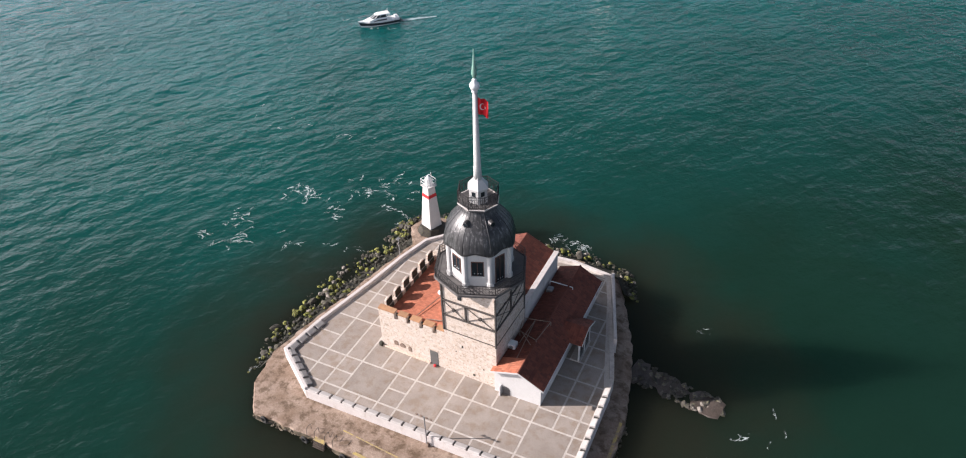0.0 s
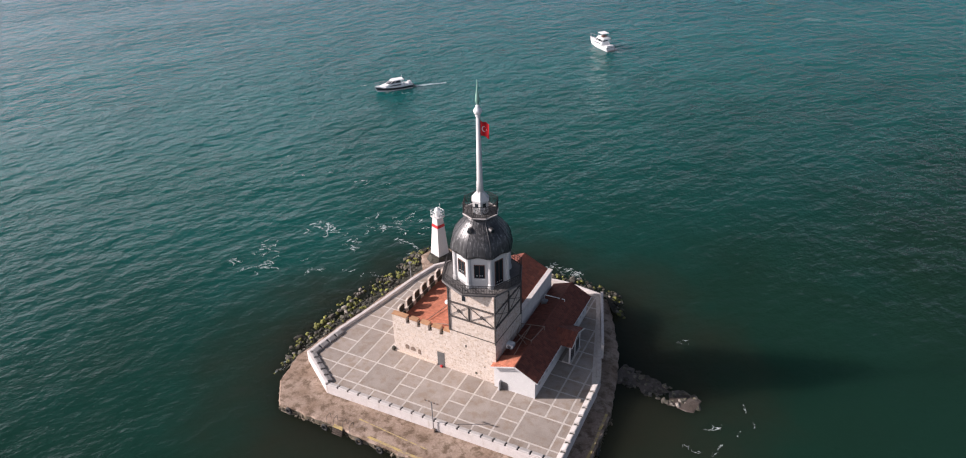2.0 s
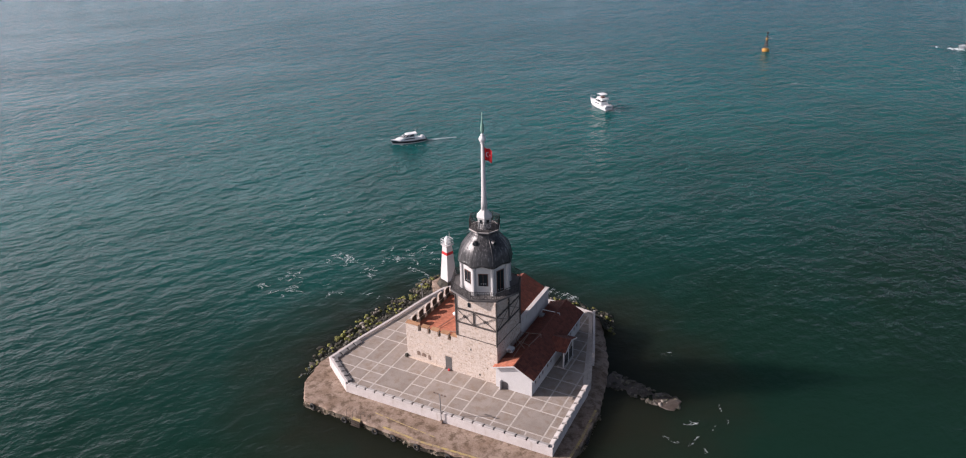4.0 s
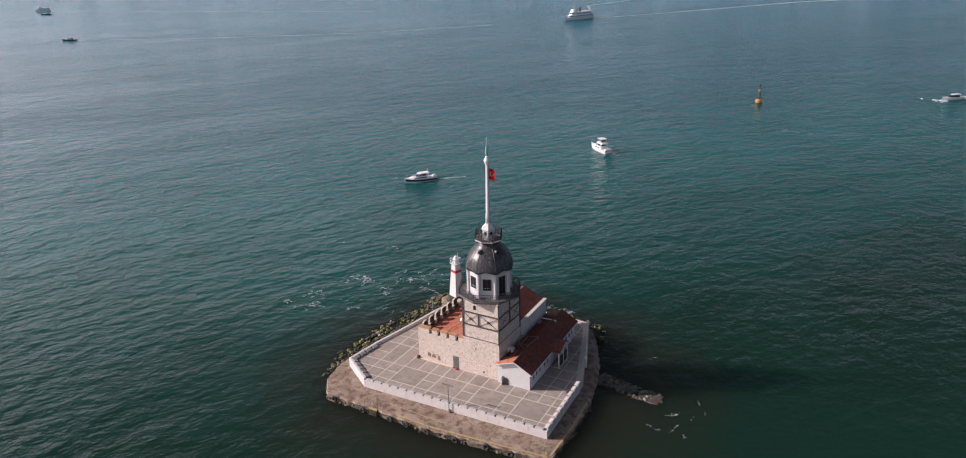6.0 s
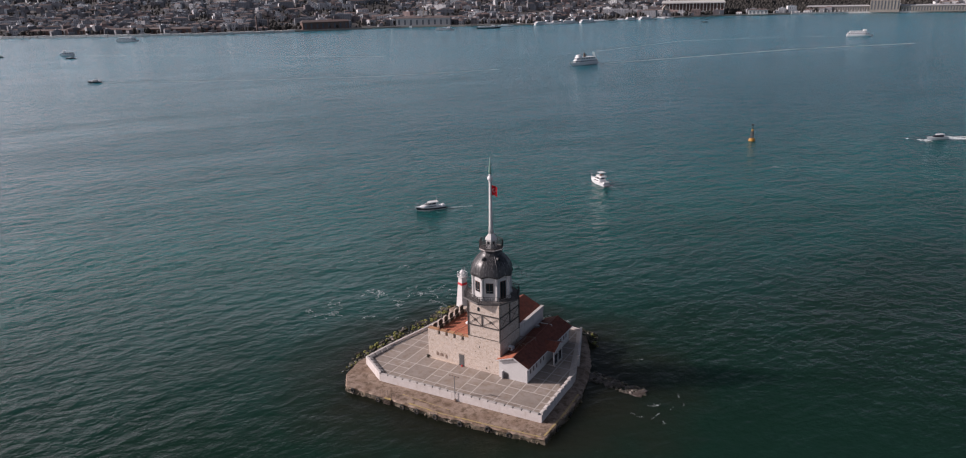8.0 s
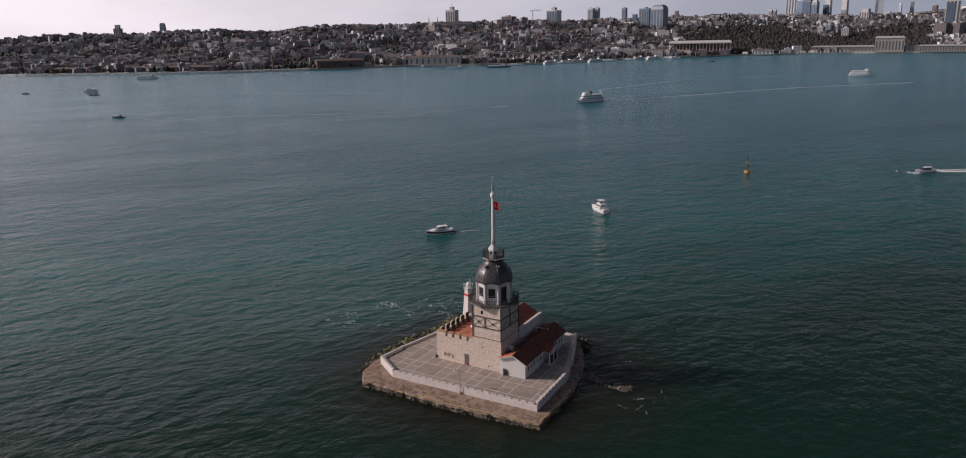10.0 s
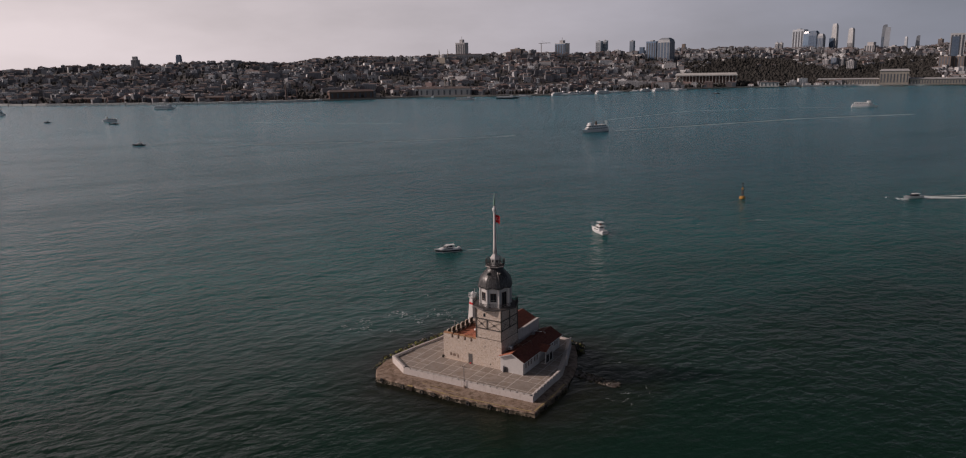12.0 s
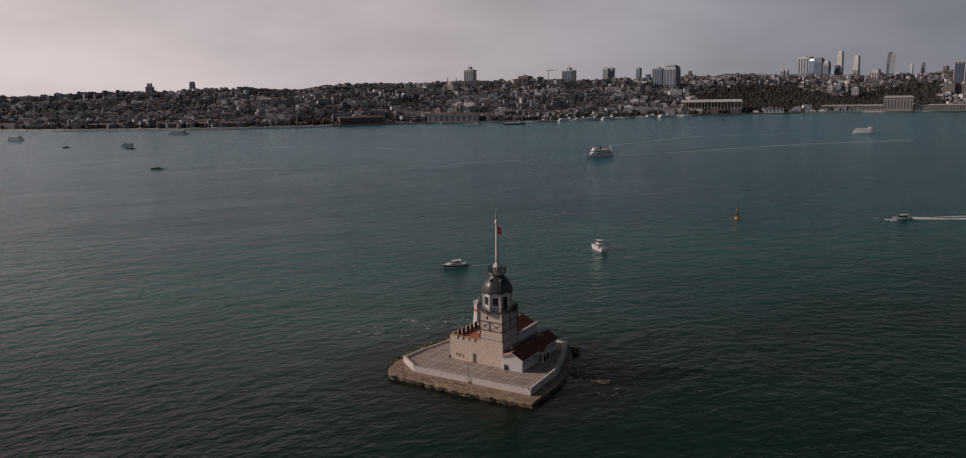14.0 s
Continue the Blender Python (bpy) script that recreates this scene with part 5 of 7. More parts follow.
data.materials.append(M["wet"])
ob = new("foot_stones", data)
ob.parent = quay
tagged(ob, "dark weed-grown stones at the foot of the quay", kind="stuff")

# the sunken mole east of the islet
mole = thing("ground", pose(31, 10, 0), "low broken stone mole awash in the sea", "mole", kind="structure")
rnd = random.Random(12)
bm = bmesh.new()
rings = []
for k in range(15):
    t = k / 14
    c = Vector((25.5, 10.9)).lerp(Vector((36.0, 9.3)), t)
    top_z = 0.16 - 0.08 * t + 0.12 * (t > 0.85) + rnd.uniform(-0.1, 0.05)
    hw = 1.75 - 0.45 * t + rnd.uniform(-0.35, 0.3)
    d = Vector((0.15, 0.99))
    rings.append([(*(c + d * y), z + rnd.uniform(-0.06, 0.06)) for y, z in ((-hw - 0.5, -0.5), (-hw, top_z - 0.12), (-hw * 0.3, top_z), (hw * 0.4, top_z), (hw, top_z - 0.1), (hw + 0.5, -0.5))])
loft(bm, rings)
part("mole_top", bm, M["mole"], mole, "worn brown stone top of the mole")
for k in range(110):
    t = rnd.random() ** 0.8
    c = Vector((25.8, 10.85)).lerp(Vector((36.3, 9.3)), t) + Vector((0, rnd.uniform(-1.75, 1.6) * (1.05 - 0.25 * t)))
    r = rnd.uniform(0.12, 0.38)
    ob = new("rock", stone_meshes[5 if t > 0.7 and c.y < 9.4 and rnd.random() < 0.8 else rnd.choice((0, 2, 4, 6))])
    ob.parent = mole
    ob.matrix_basis = WORLD[mole.name].inverted() @ pose(c.x, c.y, 0.1 - 0.04 * t, rnd.uniform(-20, 20), rnd.uniform(-20, 20), rnd.uniform(0, 360)) @ Matrix.Diagonal((r * rnd.uniform(1.0, 1.7), r, r * 0.7, 1))

# ---- foam ----


def foam_streaks(name, cx, cy, spread_x, spread_y, count, length, width, turn, seed, label, material="broken_foam"):
    """Thin curling ribbons of foam that lie on the water and thin out at both ends."""
    r = random.Random(seed)
    bm = bmesh.new()
    for k in range(count):
        x, y = cx + r.gauss(0, spread_x * 1.5), cy + r.gauss(0, spread_y * 1.5)
        a = radians(turn) + r.gauss(0, 0.55)
        bend = r.choice((-1, 1)) * r.uniform(0.02, 0.2)
        steps = max(6, int(length * r.uniform(0.35, 1.25) / 0.16))
        fat = width * r.choice((0.35, 0.5, 0.7, 1.3))
        z = 0.03 + r.uniform(0, 0.015)
        prev = None
        for i in range(steps + 1):
            x += math.cos(a) * 0.16
            y += math.sin(a) * 0.16
            a += bend + r.gauss(0, 0.13)
            w = 0.012 + fat * max(0.0, math.sin(math.pi * i / steps)) ** 0.8 * r.uniform(0.45, 1.3)
            row = [bm.verts.new((x - math.sin(a) * w * e, y + math.cos(a) * w * e, z)) for e in (-1, 1)]
            if prev:
                bm.faces.new((prev[0], row[0], row[1], prev[1]))
            prev = row
            if r.random() < 0.7:
                b2, L2, w2 = a + r.gauss(0, 0.8), r.uniform(0.05, 0.3), r.uniform(0.015, 0.06)
                ox, oy = x + r.gauss(0, fat * 3), y + r.gauss(0, fat * 3)
                ux, uy = math.cos(b2), math.sin(b2)
                bm.faces.new([bm.verts.new(p) for p in ((ox - ux * L2, oy - uy * L2, z), (ox - uy * w2, oy + ux * w2, z), (ox + ux * L2, oy + uy * L2, z), (ox + uy * w2, oy - ux * w2, z))])
    single(name, bm, M[material], label, "foam", (cx, cy, 0), kind="stuff")


DRIFT = "broken white foam drifting on the green water"
for i, (cx, cy, sx, sy, count, length, width, turn) in enumerate((
        (-31.0, 22.2, 1.0, 0.9, 15, 3.4, 0.10, 35), (-30.0, 23.4, 0.9, 0.4, 6, 3.8, 0.09, 50), (-23.6, 20.9, 0.7, 0.4, 7, 2.2, 0.12, 5),
        (-26.5, 21.5, 1.4, 0.8, 6, 1.8, 0.06, 15), (-35.6, 13.6, 0.9, 0.7, 9, 3.2, 0.09, 30), (-35.0, 15.0, 0.5, 0.5, 4, 3.0, 0.08, 75),
        (-33.6, 8.6, 1.1, 0.7, 9, 4.6, 0.09, 58), (-37.0, 8.0, 1.5, 0.8, 6, 3.2, 0.06, 32), (-23.3, 27.0, 0.8, 0.5, 10, 2.4, 0.10, 25),
        (-18.8, 29.6, 2.0, 0.7, 14, 2.6, 0.09, 30), (-16.5, 25.6, 0.9, 0.8, 9, 1.3, 0.10, 20), (-20.5, 32.5, 1.8, 0.6, 7, 1.8, 0.07, 25),
        (-24.5, 12.6, 1.2, 0.6, 6, 1.8, 0.06, 35), (-17.6, 16.0, 1.2, 0.8, 6, 1.4, 0.05, 40), (-50.0, 38.0, 2.6, 1.2, 7, 1.6, 0.05, 30),
        (-35.5, 39.5, 1.6, 0.8, 5, 1.8, 0.05, 60), (41.5, 9.0, 0.5, 1.0, 3, 2.6, 0.05, 100), (37.6, 6.2, 0.5, 0.3, 4, 1.0, 0.07, 20), (38.5, 3.0, 1.6, 1.6, 7, 0.7, 0.05, 60),
        (30.8, 20.0, 0.3, 0.2, 2, 1.2, 0.05, 0), (24.7, 191, 2.0, 0.5, 9, 3.0, 0.14, 0), (-11.8, -6.0, 0.6, 1.8, 12, 0.9, 0.06, 75))):
    foam_streaks("foam", cx, cy, sx, sy, max(2, int(count * 0.9)), length * 0.62, width * 1.0, turn, 40 + i, DRIFT)
foam_streaks("foam", 9.4, 29.4, 1.1, 0.3, 18, 1.1, 0.06, -12, 5, "white surf breaking against the boulders")
foam_streaks("foam", 12.0, 28.9, 0.5, 0.35, 8, 0.7, 0.06, 30, 6, "white surf breaking against the boulders")


def wake(name, pts, w0, w1, material="wake", seed=0, label="pale wake trailing behind a boat"):
    """A ribbon along pts that widens from w0 to w1."""
    r = random.Random(seed)
    bm = bmesh.new()
    P = [Vector(p) for p in pts]
    fine = []
    for a, b in zip(P, P[1:]):
        for i in range(16):
            fine.append(a.lerp(b, i / 16))
    n = len(fine)
    prev = None
    for i, p in enumerate(fine[:-1]):
        d = (fine[i + 1] - p).normalized()
        nn = Vector((-d.y, d.x))
        w = (w0 + (w1 - w0) * i / n) * r.uniform(0.45, 1.0)
        row = [bm.verts.new((*(p + nn * w * k), 0.04 if k else 0.07)) for k in (-1, 0, 1)]
        if prev:
            bm.faces.new((prev[0], row[0], row[1], prev[1]))
            bm.faces.new((prev[1], row[1], row[2], prev[2]))
        prev = row
    single(name, bm, M[material], label, "wake", (P[0].x, P[0].y, 0), kind="stuff")


# ---- boats ----


def hull_rings(length, beam_w, free, sheer, flare=0.75, n=12):
    """Sections of a hull from the stern (x < 0) to the bow (x > 0)."""
    out = []
    for i in range(n + 1):
        t = i / n
        x = -length / 2 + length * t
        k = (1 - max(0, (t - 0.45) / 0.55) ** 2.2) * (0.9 + 0.1 * min(1, t * 4))
        hw = max(beam_w / 2 * k, 0.03)
        top = free + sheer * max(0, t - 0.3) ** 2
        out.append([(x, -hw * 0.2, -0.5), (x, -hw * flare, 0.05), (x + 0.09 * length * t * t, -hw, top), (x + 0.09 * length * t * t, hw, top), (x, hw * flare, 0.05), (x, hw * 0.2, -0.5)])
    return out


def cabin_loft(bm, levels):
    """Stacked plan outlines (x0, x1, half width, z)."""
    rings = []
    for x0, x1, hw, z in levels:
        f = (x1 - x0) * 0.18
        rings.append([(x0, -hw, z), (x1 - f, -hw, z), (x1, -hw * 0.45, z), (x1, hw * 0.45, z), (x1 - f, hw, z), (x0, hw, z)])
    return loft(bm, rings)


def motor_boat(m, dark, label, fly):
    b = thing("motor_boat", m, label, "boat")
    add = lambda nm, bmx, mt, lb="", sm=False: part(nm, bmx, mt, b, lb, at=m, smooth=sm)
    L, W = 9.6, 3.2
    h = add("hull", loft(bmesh.new(), hull_rings(L, W, 1.15, 1.1)), M["plastic"], "white hull")
    if dark:
        bm = bmesh.new()
        rr = []
        for r in hull_rings(L, W, 1.15, 1.1):
            a, c = Vector(r[1]), Vector(r[2])
            e, f = Vector(r[4]), Vector(r[3])
            out = Vector((0, -0.03, 0))
            rr.append([a.lerp(c, 0.22) + out, a.lerp(c, 0.78) + out, f.lerp(e, 0.22) - out, f.lerp(e, 0.78) - out])
        loft(bm, rr)
        part("hull_band", bm, M["hull_dark"], h, "black painted hull side", at=m)
    bm = bmesh.new()
    cabin_loft(bm, [(-2.2, 4.3, 1.32, 1.2), (-2.0, 3.6, 1.2, 1.7), (-1.8, 2.5, 1.08, 2.0)])
    cab = add("cabin", bm, M["plastic"])
    for sd in (-1, 1):
        bm = bmesh.new()
        loft(bm, [[(-1.5, sd * (1.28 - e), 1.38), (2.0, sd * (1.26 - e), 1.36), (1.6, sd * (1.17 - e), 1.66), (-1.5, sd * (1.2 - e), 1.68)] for e in (-0.03, 0.1)])
        part("side_window", bm, M["glass"], cab, "dark side window", at=m)
    bm = bmesh.new()
    cabin_loft(bm, [(-1.7, 2.35, 1.04, 2.0), (-1.5, 1.0, 0.92, 2.72)])
    glass = part("windscreen", bm, M["glass"], cab, "dark tinted windscreen", at=m)
    for x0, x1, y0, y1 in ((2.3, 0.98, 0.45, 0.4), (1.55, 0.55, 1.05, 0.93), (0.3, -0.1, 1.06, 0.94), (-1.6, -1.45, 1.05, 0.93)):
        for sd in (-1, 1):
            bm = bmesh.new()
            beam(bm, (x0, sd * y0, 1.98), (x1, sd * y1, 2.74), 0.12, 0.12)
            part("pillar", bm, M["plastic"], glass, "white window pillar", at=m)
    bm = bmesh.new()
    cabin_loft(bm, [(-2.5, 1.25, 1.1, 2.72), (-2.4, 1.1, 1.05, 2.86)])
    add("hardtop", bm, M["plastic"])
    bm = bmesh.new()
    box(bm, -4.7, -1.1, 1.12, -3.9, 1.1, 1.6, 0.06)
    add("stern_seat", bm, M["plastic"], "white stern seat")
    bm = bmesh.new()
    box(bm, -4.9, -1.25, 1.0, -2.2, 1.25, 1.12)
    add("cockpit_floor", bm, M["deck"])
    bm = bmesh.new()
    box(bm, -5.7, -1.3, 0.25, -5.2, 1.3, 0.4, 0.03)
    add("swim_platform", bm, M["deck"])
    bm = bmesh.new()
    for s in (-1, 1):
        pts = [Vector((0.5, s * 1.5, 2.0)), Vector((2.8, s * 1.15, 2.3)), Vector((4.6, s * 0.5, 2.55)), Vector((5.5, 0, 2.65))]
        for p, q in zip(pts, pts[1:]):
            tube(bm, p, q, 0.03, 5)
            tube(bm, p - Vector((0, 0, 0.7)), p, 0.03, 5)
    add("bow_rail", bm, M["grey"])
    bm = bmesh.new()
    for s in (-1, 1):
        tube(bm, (-2.6, s * 1.1, 1.2), (-2.0, s * 0.95, 2.9), 0.06, 5)
    tube(bm, (-2.0, -0.95, 2.9), (-2.0, 0.95, 2.9), 0.06, 5)
    tube(bm, (-2.0, 0, 2.9), (-2.1, 0, 3.9), 0.03, 5)
    add("radar_arch", bm, M["plastic"])
    if fly:
        bm = bmesh.new()
        cabin_loft(bm, [(-2.9, 0.6, 1.15, 2.76), (-2.9, 0.9, 1.2, 3.2), (-2.8, 0.5, 1.0, 3.22)])
        f = add("flybridge", bm, M["plastic"])
        bm = bmesh.new()
        box(bm, -2.2, -1.1, 4.25, 0.2, 1.1, 4.36, 0.03)
        part("sun_roof", bm, M["plastic"], f, at=m)
        bm = bmesh.new()
        for x in (-2.0, 0.0):
            for s in (-1, 1):
                tube(bm, (x, s, 3.2), (x, s, 4.25), 0.04, 5)
        part("roof_posts", bm, M["grey"], f, at=m)
        bm = bmesh.new()
        box(bm, -1.8, -0.6, 3.2, -0.9, 0.6, 3.75, 0.05)
        part("seat", bm, M["wood"], f, "dark brown seat", at=m)
    return b


def heading(x, y, hx, hy, z=0.0):
    return pose(x, y, z, 0, 0, math.degrees(math.atan2(hy, hx)))


motor_boat(heading(-58.5, 85.5, -0.64, -0.77) @ Matrix.Scale(0.9, 4), True, "white motor boat with a black hull band under way", False)
motor_boat(heading(-24.5, 138.5, -0.80, 0.60), False, "white motor yacht with a flybridge under way", True)
wake("wake", [(-55.5, 89.0), (-52.6, 92.0), (-48.8, 95.2)], 0.9, 0.3, "wake", 3, "white wake behind the motor boat")
foam_streaks("foam", -58.5, 85.2, 1.6, 1.4, 16, 1.6, 0.08, 215, 11, "white bow wave of the motor boat")
foam_streaks("foam", -20.5, 136, 1.2, 1.0, 10, 1.6, 0.12, -40, 12, "white churned water behind the yacht")

# speedboat
sp = heading(75, 274, -0.72, -0.69)
boat = thing("speedboat", sp, "white speedboat planing with spray", "boat")
part("hull", loft(bmesh.new(), hull_rings(9.5, 2.9, 1.0, 0.9)), M["plastic"], boat, at=sp)
part("cabin", cabin_loft(bmesh.new(), [(-2.5, 2.5, 1.0, 1.0), (-2.0, 1.6, 0.85, 1.9)]), M["hull_dark"], boat, "dark cabin", at=sp)
part("hardtop", cabin_loft(bmesh.new(), [(-2.8, 1.2, 1.0, 2.1), (-2.8, 1.0, 0.95, 2.22)]), M["plastic"], boat, at=sp)
wake("wake", [(79, 277), (120, 298), (190, 330), (330, 390)], 1.8, 4.2, "foam", 5, "broad white wake of the speedboat")
wake("wake", [(80, 281), (118, 309), (190, 350), (300, 400)], 1.0, 2.6, "foam", 6, "white wash of the speedboat")
foam_streaks("foam", 80, 279, 1.6, 1.1, 34, 3.0, 0.7, 35, 13, "spray behind the speedboat", "foam")
foam_streaks("foam", 69.5, 269.5, 1.2, 0.9, 26, 2.0, 0.6, 40, 14, "white bow spray of the speedboat", "foam")


def ferry(m, L, W, label, dark=True, decks=2, funnel=True):
    b = thing("ferry", m, label, "ferry")
    add = lambda nm, bmx, mt, lb="": part(nm, bmx, mt, b, lb, at=m)
    add("hull", loft(bmesh.new(), hull_rings(L, W, 2.2, 2.0, 0.85)), M["hull_dark"] if dark else M["plastic"], "black hull" if dark else "white hull")
    z = 2.2
    for d in range(decks):
        s = 1 - 0.16 * d
        x0, x1 = -L * 0.47 * s, L * 0.40 * s
        bm = bmesh.new()
        cabin_loft(bm, [(x0, x1, W * 0.46, z), (x0, x1, W * 0.46, z + 0.75)])
        sd = add("deck_side", bm, M["plastic"])
        bm = bmesh.new()
        cabin_loft(bm, [(x0 + 0.3, x1 - 0.4, W * 0.43, z + 0.75), (x0 + 0.3, x1 - 0.4, W * 0.43, z + 1.7)])
        part("window_band", bm, M["tower_win"], sd, "dark row of windows", at=m)
        bm = bmesh.new()
        n = max(4, int(L / 3))
        for i in range(n):
            x = x0 + 0.5 + (x1 - x0 - 3.0) * i / (n - 1)
            for s2 in (-1, 1):
                box(bm, x - 0.3, s2 * W * 0.44 - 0.06, z + 0.75, x + 0.3, s2 * W * 0.44 + 0.06, z + 1.7)
        part("mullions", bm, M["plastic"], sd, at=m)
        bm = bmesh.new()
        cabin_loft(bm, [(x0, x1, W * 0.47, z + 1.7), (x0, x1, W * 0.47, z + 2.3)])
        part("deck_roof", bm, M["plastic"], sd, at=m)
        z += 2.3
    bm = bmesh.new()
    cabin_loft(bm, [(L * 0.14, L * 0.3, W * 0.3, z), (L * 0.14, L * 0.29, W * 0.28, z + 2.2)])
    add("wheelhouse", bm, M["plastic"])
    if funnel:
        bm = bmesh.new()
        loft(bm, [ring(-L * 0.03, 0, r, zz, 12, 0, 1.5, 1) for r, zz in ((W * 0.12, z), (W * 0.11, z + 3.4))])
        add("funnel", bm, M["tower_tan"], "buff funnel")
        bm = bmesh.new()
        tube(bm, (L * 0.1, 0, z), (L * 0.09, 0, z + 9.5), 0.14, 6)
        tube(bm, (L * 0.1, -1.6, z + 6), (L * 0.1, 1.6, z + 6), 0.08, 5)
        add("mast", bm, M["timber"])
    return b


ferry(heading(-208, 552, -0.36, -0.93), 31, 7.5, "white passenger ferry with a buff funnel under way", False, 2)
wake("wake", [(-195, 569), (-150, 640), (-60, 790), (60, 920)], 2.0, 6.0, "wake", 7)
ferry(heading(-22, 1038, 0.93, 0.2), 30, 8, "white sightseeing ferry under way", False, 2, False)
wake("wake", [(-38, 1034), (-110, 1010), (-220, 900), (-260, 700), (-205, 575)], 1.0, 1.8, "wake", 8)
ferry(heading(-880, 470, -0.6, -0.8), 16, 5, "white ferry far across the strait", False, 1, False)
wake("wake", [(-868, 480), (-700, 520), (-420, 585)], 0.9, 1.4, "wake", 9)
ferry(heading(-1110, 715, 0.85, 0.5), 36, 8, "long white ferry near the far shore", False, 2, False)
ferry(heading(-742, 1130, 0.85, 0.5), 36, 8, "white ferry near the far shore", False, 1, False)
ferry(heading(-690, 1206, 0.85, 0.5), 44, 10, "dark ferry near the far shore", True, 1, False)
for fx, fy, length in ((-655, 1378, 42), (-634, 1408, 34), (-618, 1432, 38), (-596, 1478, 40), (-543, 1606, 30), (-520, 1640, 36)):
    ferry(heading(fx, fy, 0.55, 0.83), length, 9, "white ferry moored at the far quay", False, 2, False)
ferry(heading(-1225, 490, 0.9, 0.4), 28, 7, "grey-white ferry far across the strait", False, 2, False)


def launch(x, y, hx, hy, L, label):
    m = heading(x, y, hx, hy)
    b = thing("launch", m, label, "boat")
    part("hull", loft(bmesh.new(), hull_rings(L, L * 0.32, 1.1, 0.9)), M["hull_dark"], b, at=m)
    part("cabin", cabin_loft(bmesh.new(), [(-L * 0.25, L * 0.15, L * 0.11, 1.0), (-L * 0.22, L * 0.1, L * 0.1, 2.4)]), M["tower_stone"], b, at=m)


launch(-531, 280, -0.9, -0.42, 11, "small dark launch under way")
wake("wake", [(-524, 284), (-430, 330), (-330, 400), (-250, 500)], 0.9, 1.5, "wake", 10)
launch(-826, 441, -0.8, -0.5, 12, "small dark launch on the far water")
launch(-950, 423, -0.8, -0.5, 9, "small dark launch on the far water")
launch(-345, 1489, 0.9, 0.3, 14, "small launch near the far shore")

# navigation buoy
by = thing("buoy", pose(5.6, 238.5, 0), "yellow navigation buoy with a dark lattice top", "buoy")
part("float", loft(bmesh.new(), [ring(5.6, 238.5, r, z, 16) for r, z in ((1.0, -0.5), (1.35, 0.1), (1.35, 0.7), (1.05, 1.2))]), M["buoy"], by)
bm = bmesh.new()
for k in range(4):
    a = math.tau * k / 4 + 0.4
    tube(bm, (5.6 + 0.8 * math.cos(a), 238.5 + 0.8 * math.sin(a), 1.2), (5.6 + 0.25 * math.cos(a), 238.5 + 0.25 * math.sin(a), 5.2), 0.14, 5)
for z, r in ((2.4, 0.65), (3.8, 0.45)):
    loft(bm, [ring(5.6, 238.5, r, z, 8), ring(5.6, 238.5, r, z + 0.3, 8)])
part("lattice", bm, M["timber"], by)
part("daymark", loft(bmesh.new(), [ring(5.6, 238.5, r, z, 10) for r, z in ((0.4, 4.3), (0.45, 5.2))]), M["buoy"], by)
bm = bmesh.new()
loft(bm, [ring(5.6, 238.5, r, z, 10) for r, z in ((0.55, 5.5), (0.05, 6.4))])
loft(bm, [ring(5.6, 238.5, r, z, 10) for r, z in ((0.05, 6.5), (0.55, 7.4))])
tube(bm, (5.6, 238.5, 5.0), (5.6, 238.5, 6.6), 0.08, 5)
part("topmark", bm, M["iron"], by, "two dark cones as a topmark")

# ---- far shore: hills and city ----
SHORE = [(-3300, 330), (-2500, 450), (-1900, 640), (-1540, 734), (-1407, 793), (-1278, 849), (-1164, 915), (-1075, 1003), (-994, 1106), (-920, 1230), (-790, 1284), (-671, 1351),
         (-606, 1543), (-515, 1719), (-401, 1866), (-270, 1967), (-134, 2043), (3, 2064), (92, 2086), (400, 2130), (900, 2160)]
RIDGE = [70, 72, 76, 80, 80, 80, 82, 88, 97, 102, 100, 100, 104, 106, 114, 108, 98, 106, 114, 112, 105]
INLAND = [(-0.75, 0.66)] * 5 + [(-0.72, 0.7), (-0.7, 0.72), (-0.66, 0.75), (-0.62, 0.78), (-0.58, 0.81), (-0.53, 0.85), (-0.46, 0.89), (-0.39, 0.92), (-0.32, 0.95), (-0.25, 0.97),
                             (-0.18, 0.98), (-0.11, 0.99), (-0.05, 1.0), (0, 1.0), (0.05, 1.0), (0.1, 0.99)]


def shore_at(s):
    s = min(max(s, 0), len(SHORE) - 1.001)
    i, t = int(s), s - int(s)
    a, b = Vector(SHORE[i]), Vector(SHORE[i + 1])
    d = Vector(INLAND[i]).lerp(Vector(INLAND[i + 1]), t)
    return a.lerp(b, t), d.normalized(), RIDGE[i] + (RIDGE[i + 1] - RIDGE[i]) * t


def hill(s, w):
    """The ground's place, w metres inland from the shore at s."""
    p, d, h = shore_at(s)
    q = p + d * w
    k = min(max((w - 60) / 900, 0), 1)
    rise = k * k * (3 - 2 * k)
    bump = noise.noise(Vector((q.x / 260, q.y / 260, 0))) * 14 * min(1, w / 300)
    return Vector((q.x, q.y, 2.0 + max(0, h * 0.9 * rise + bump)))


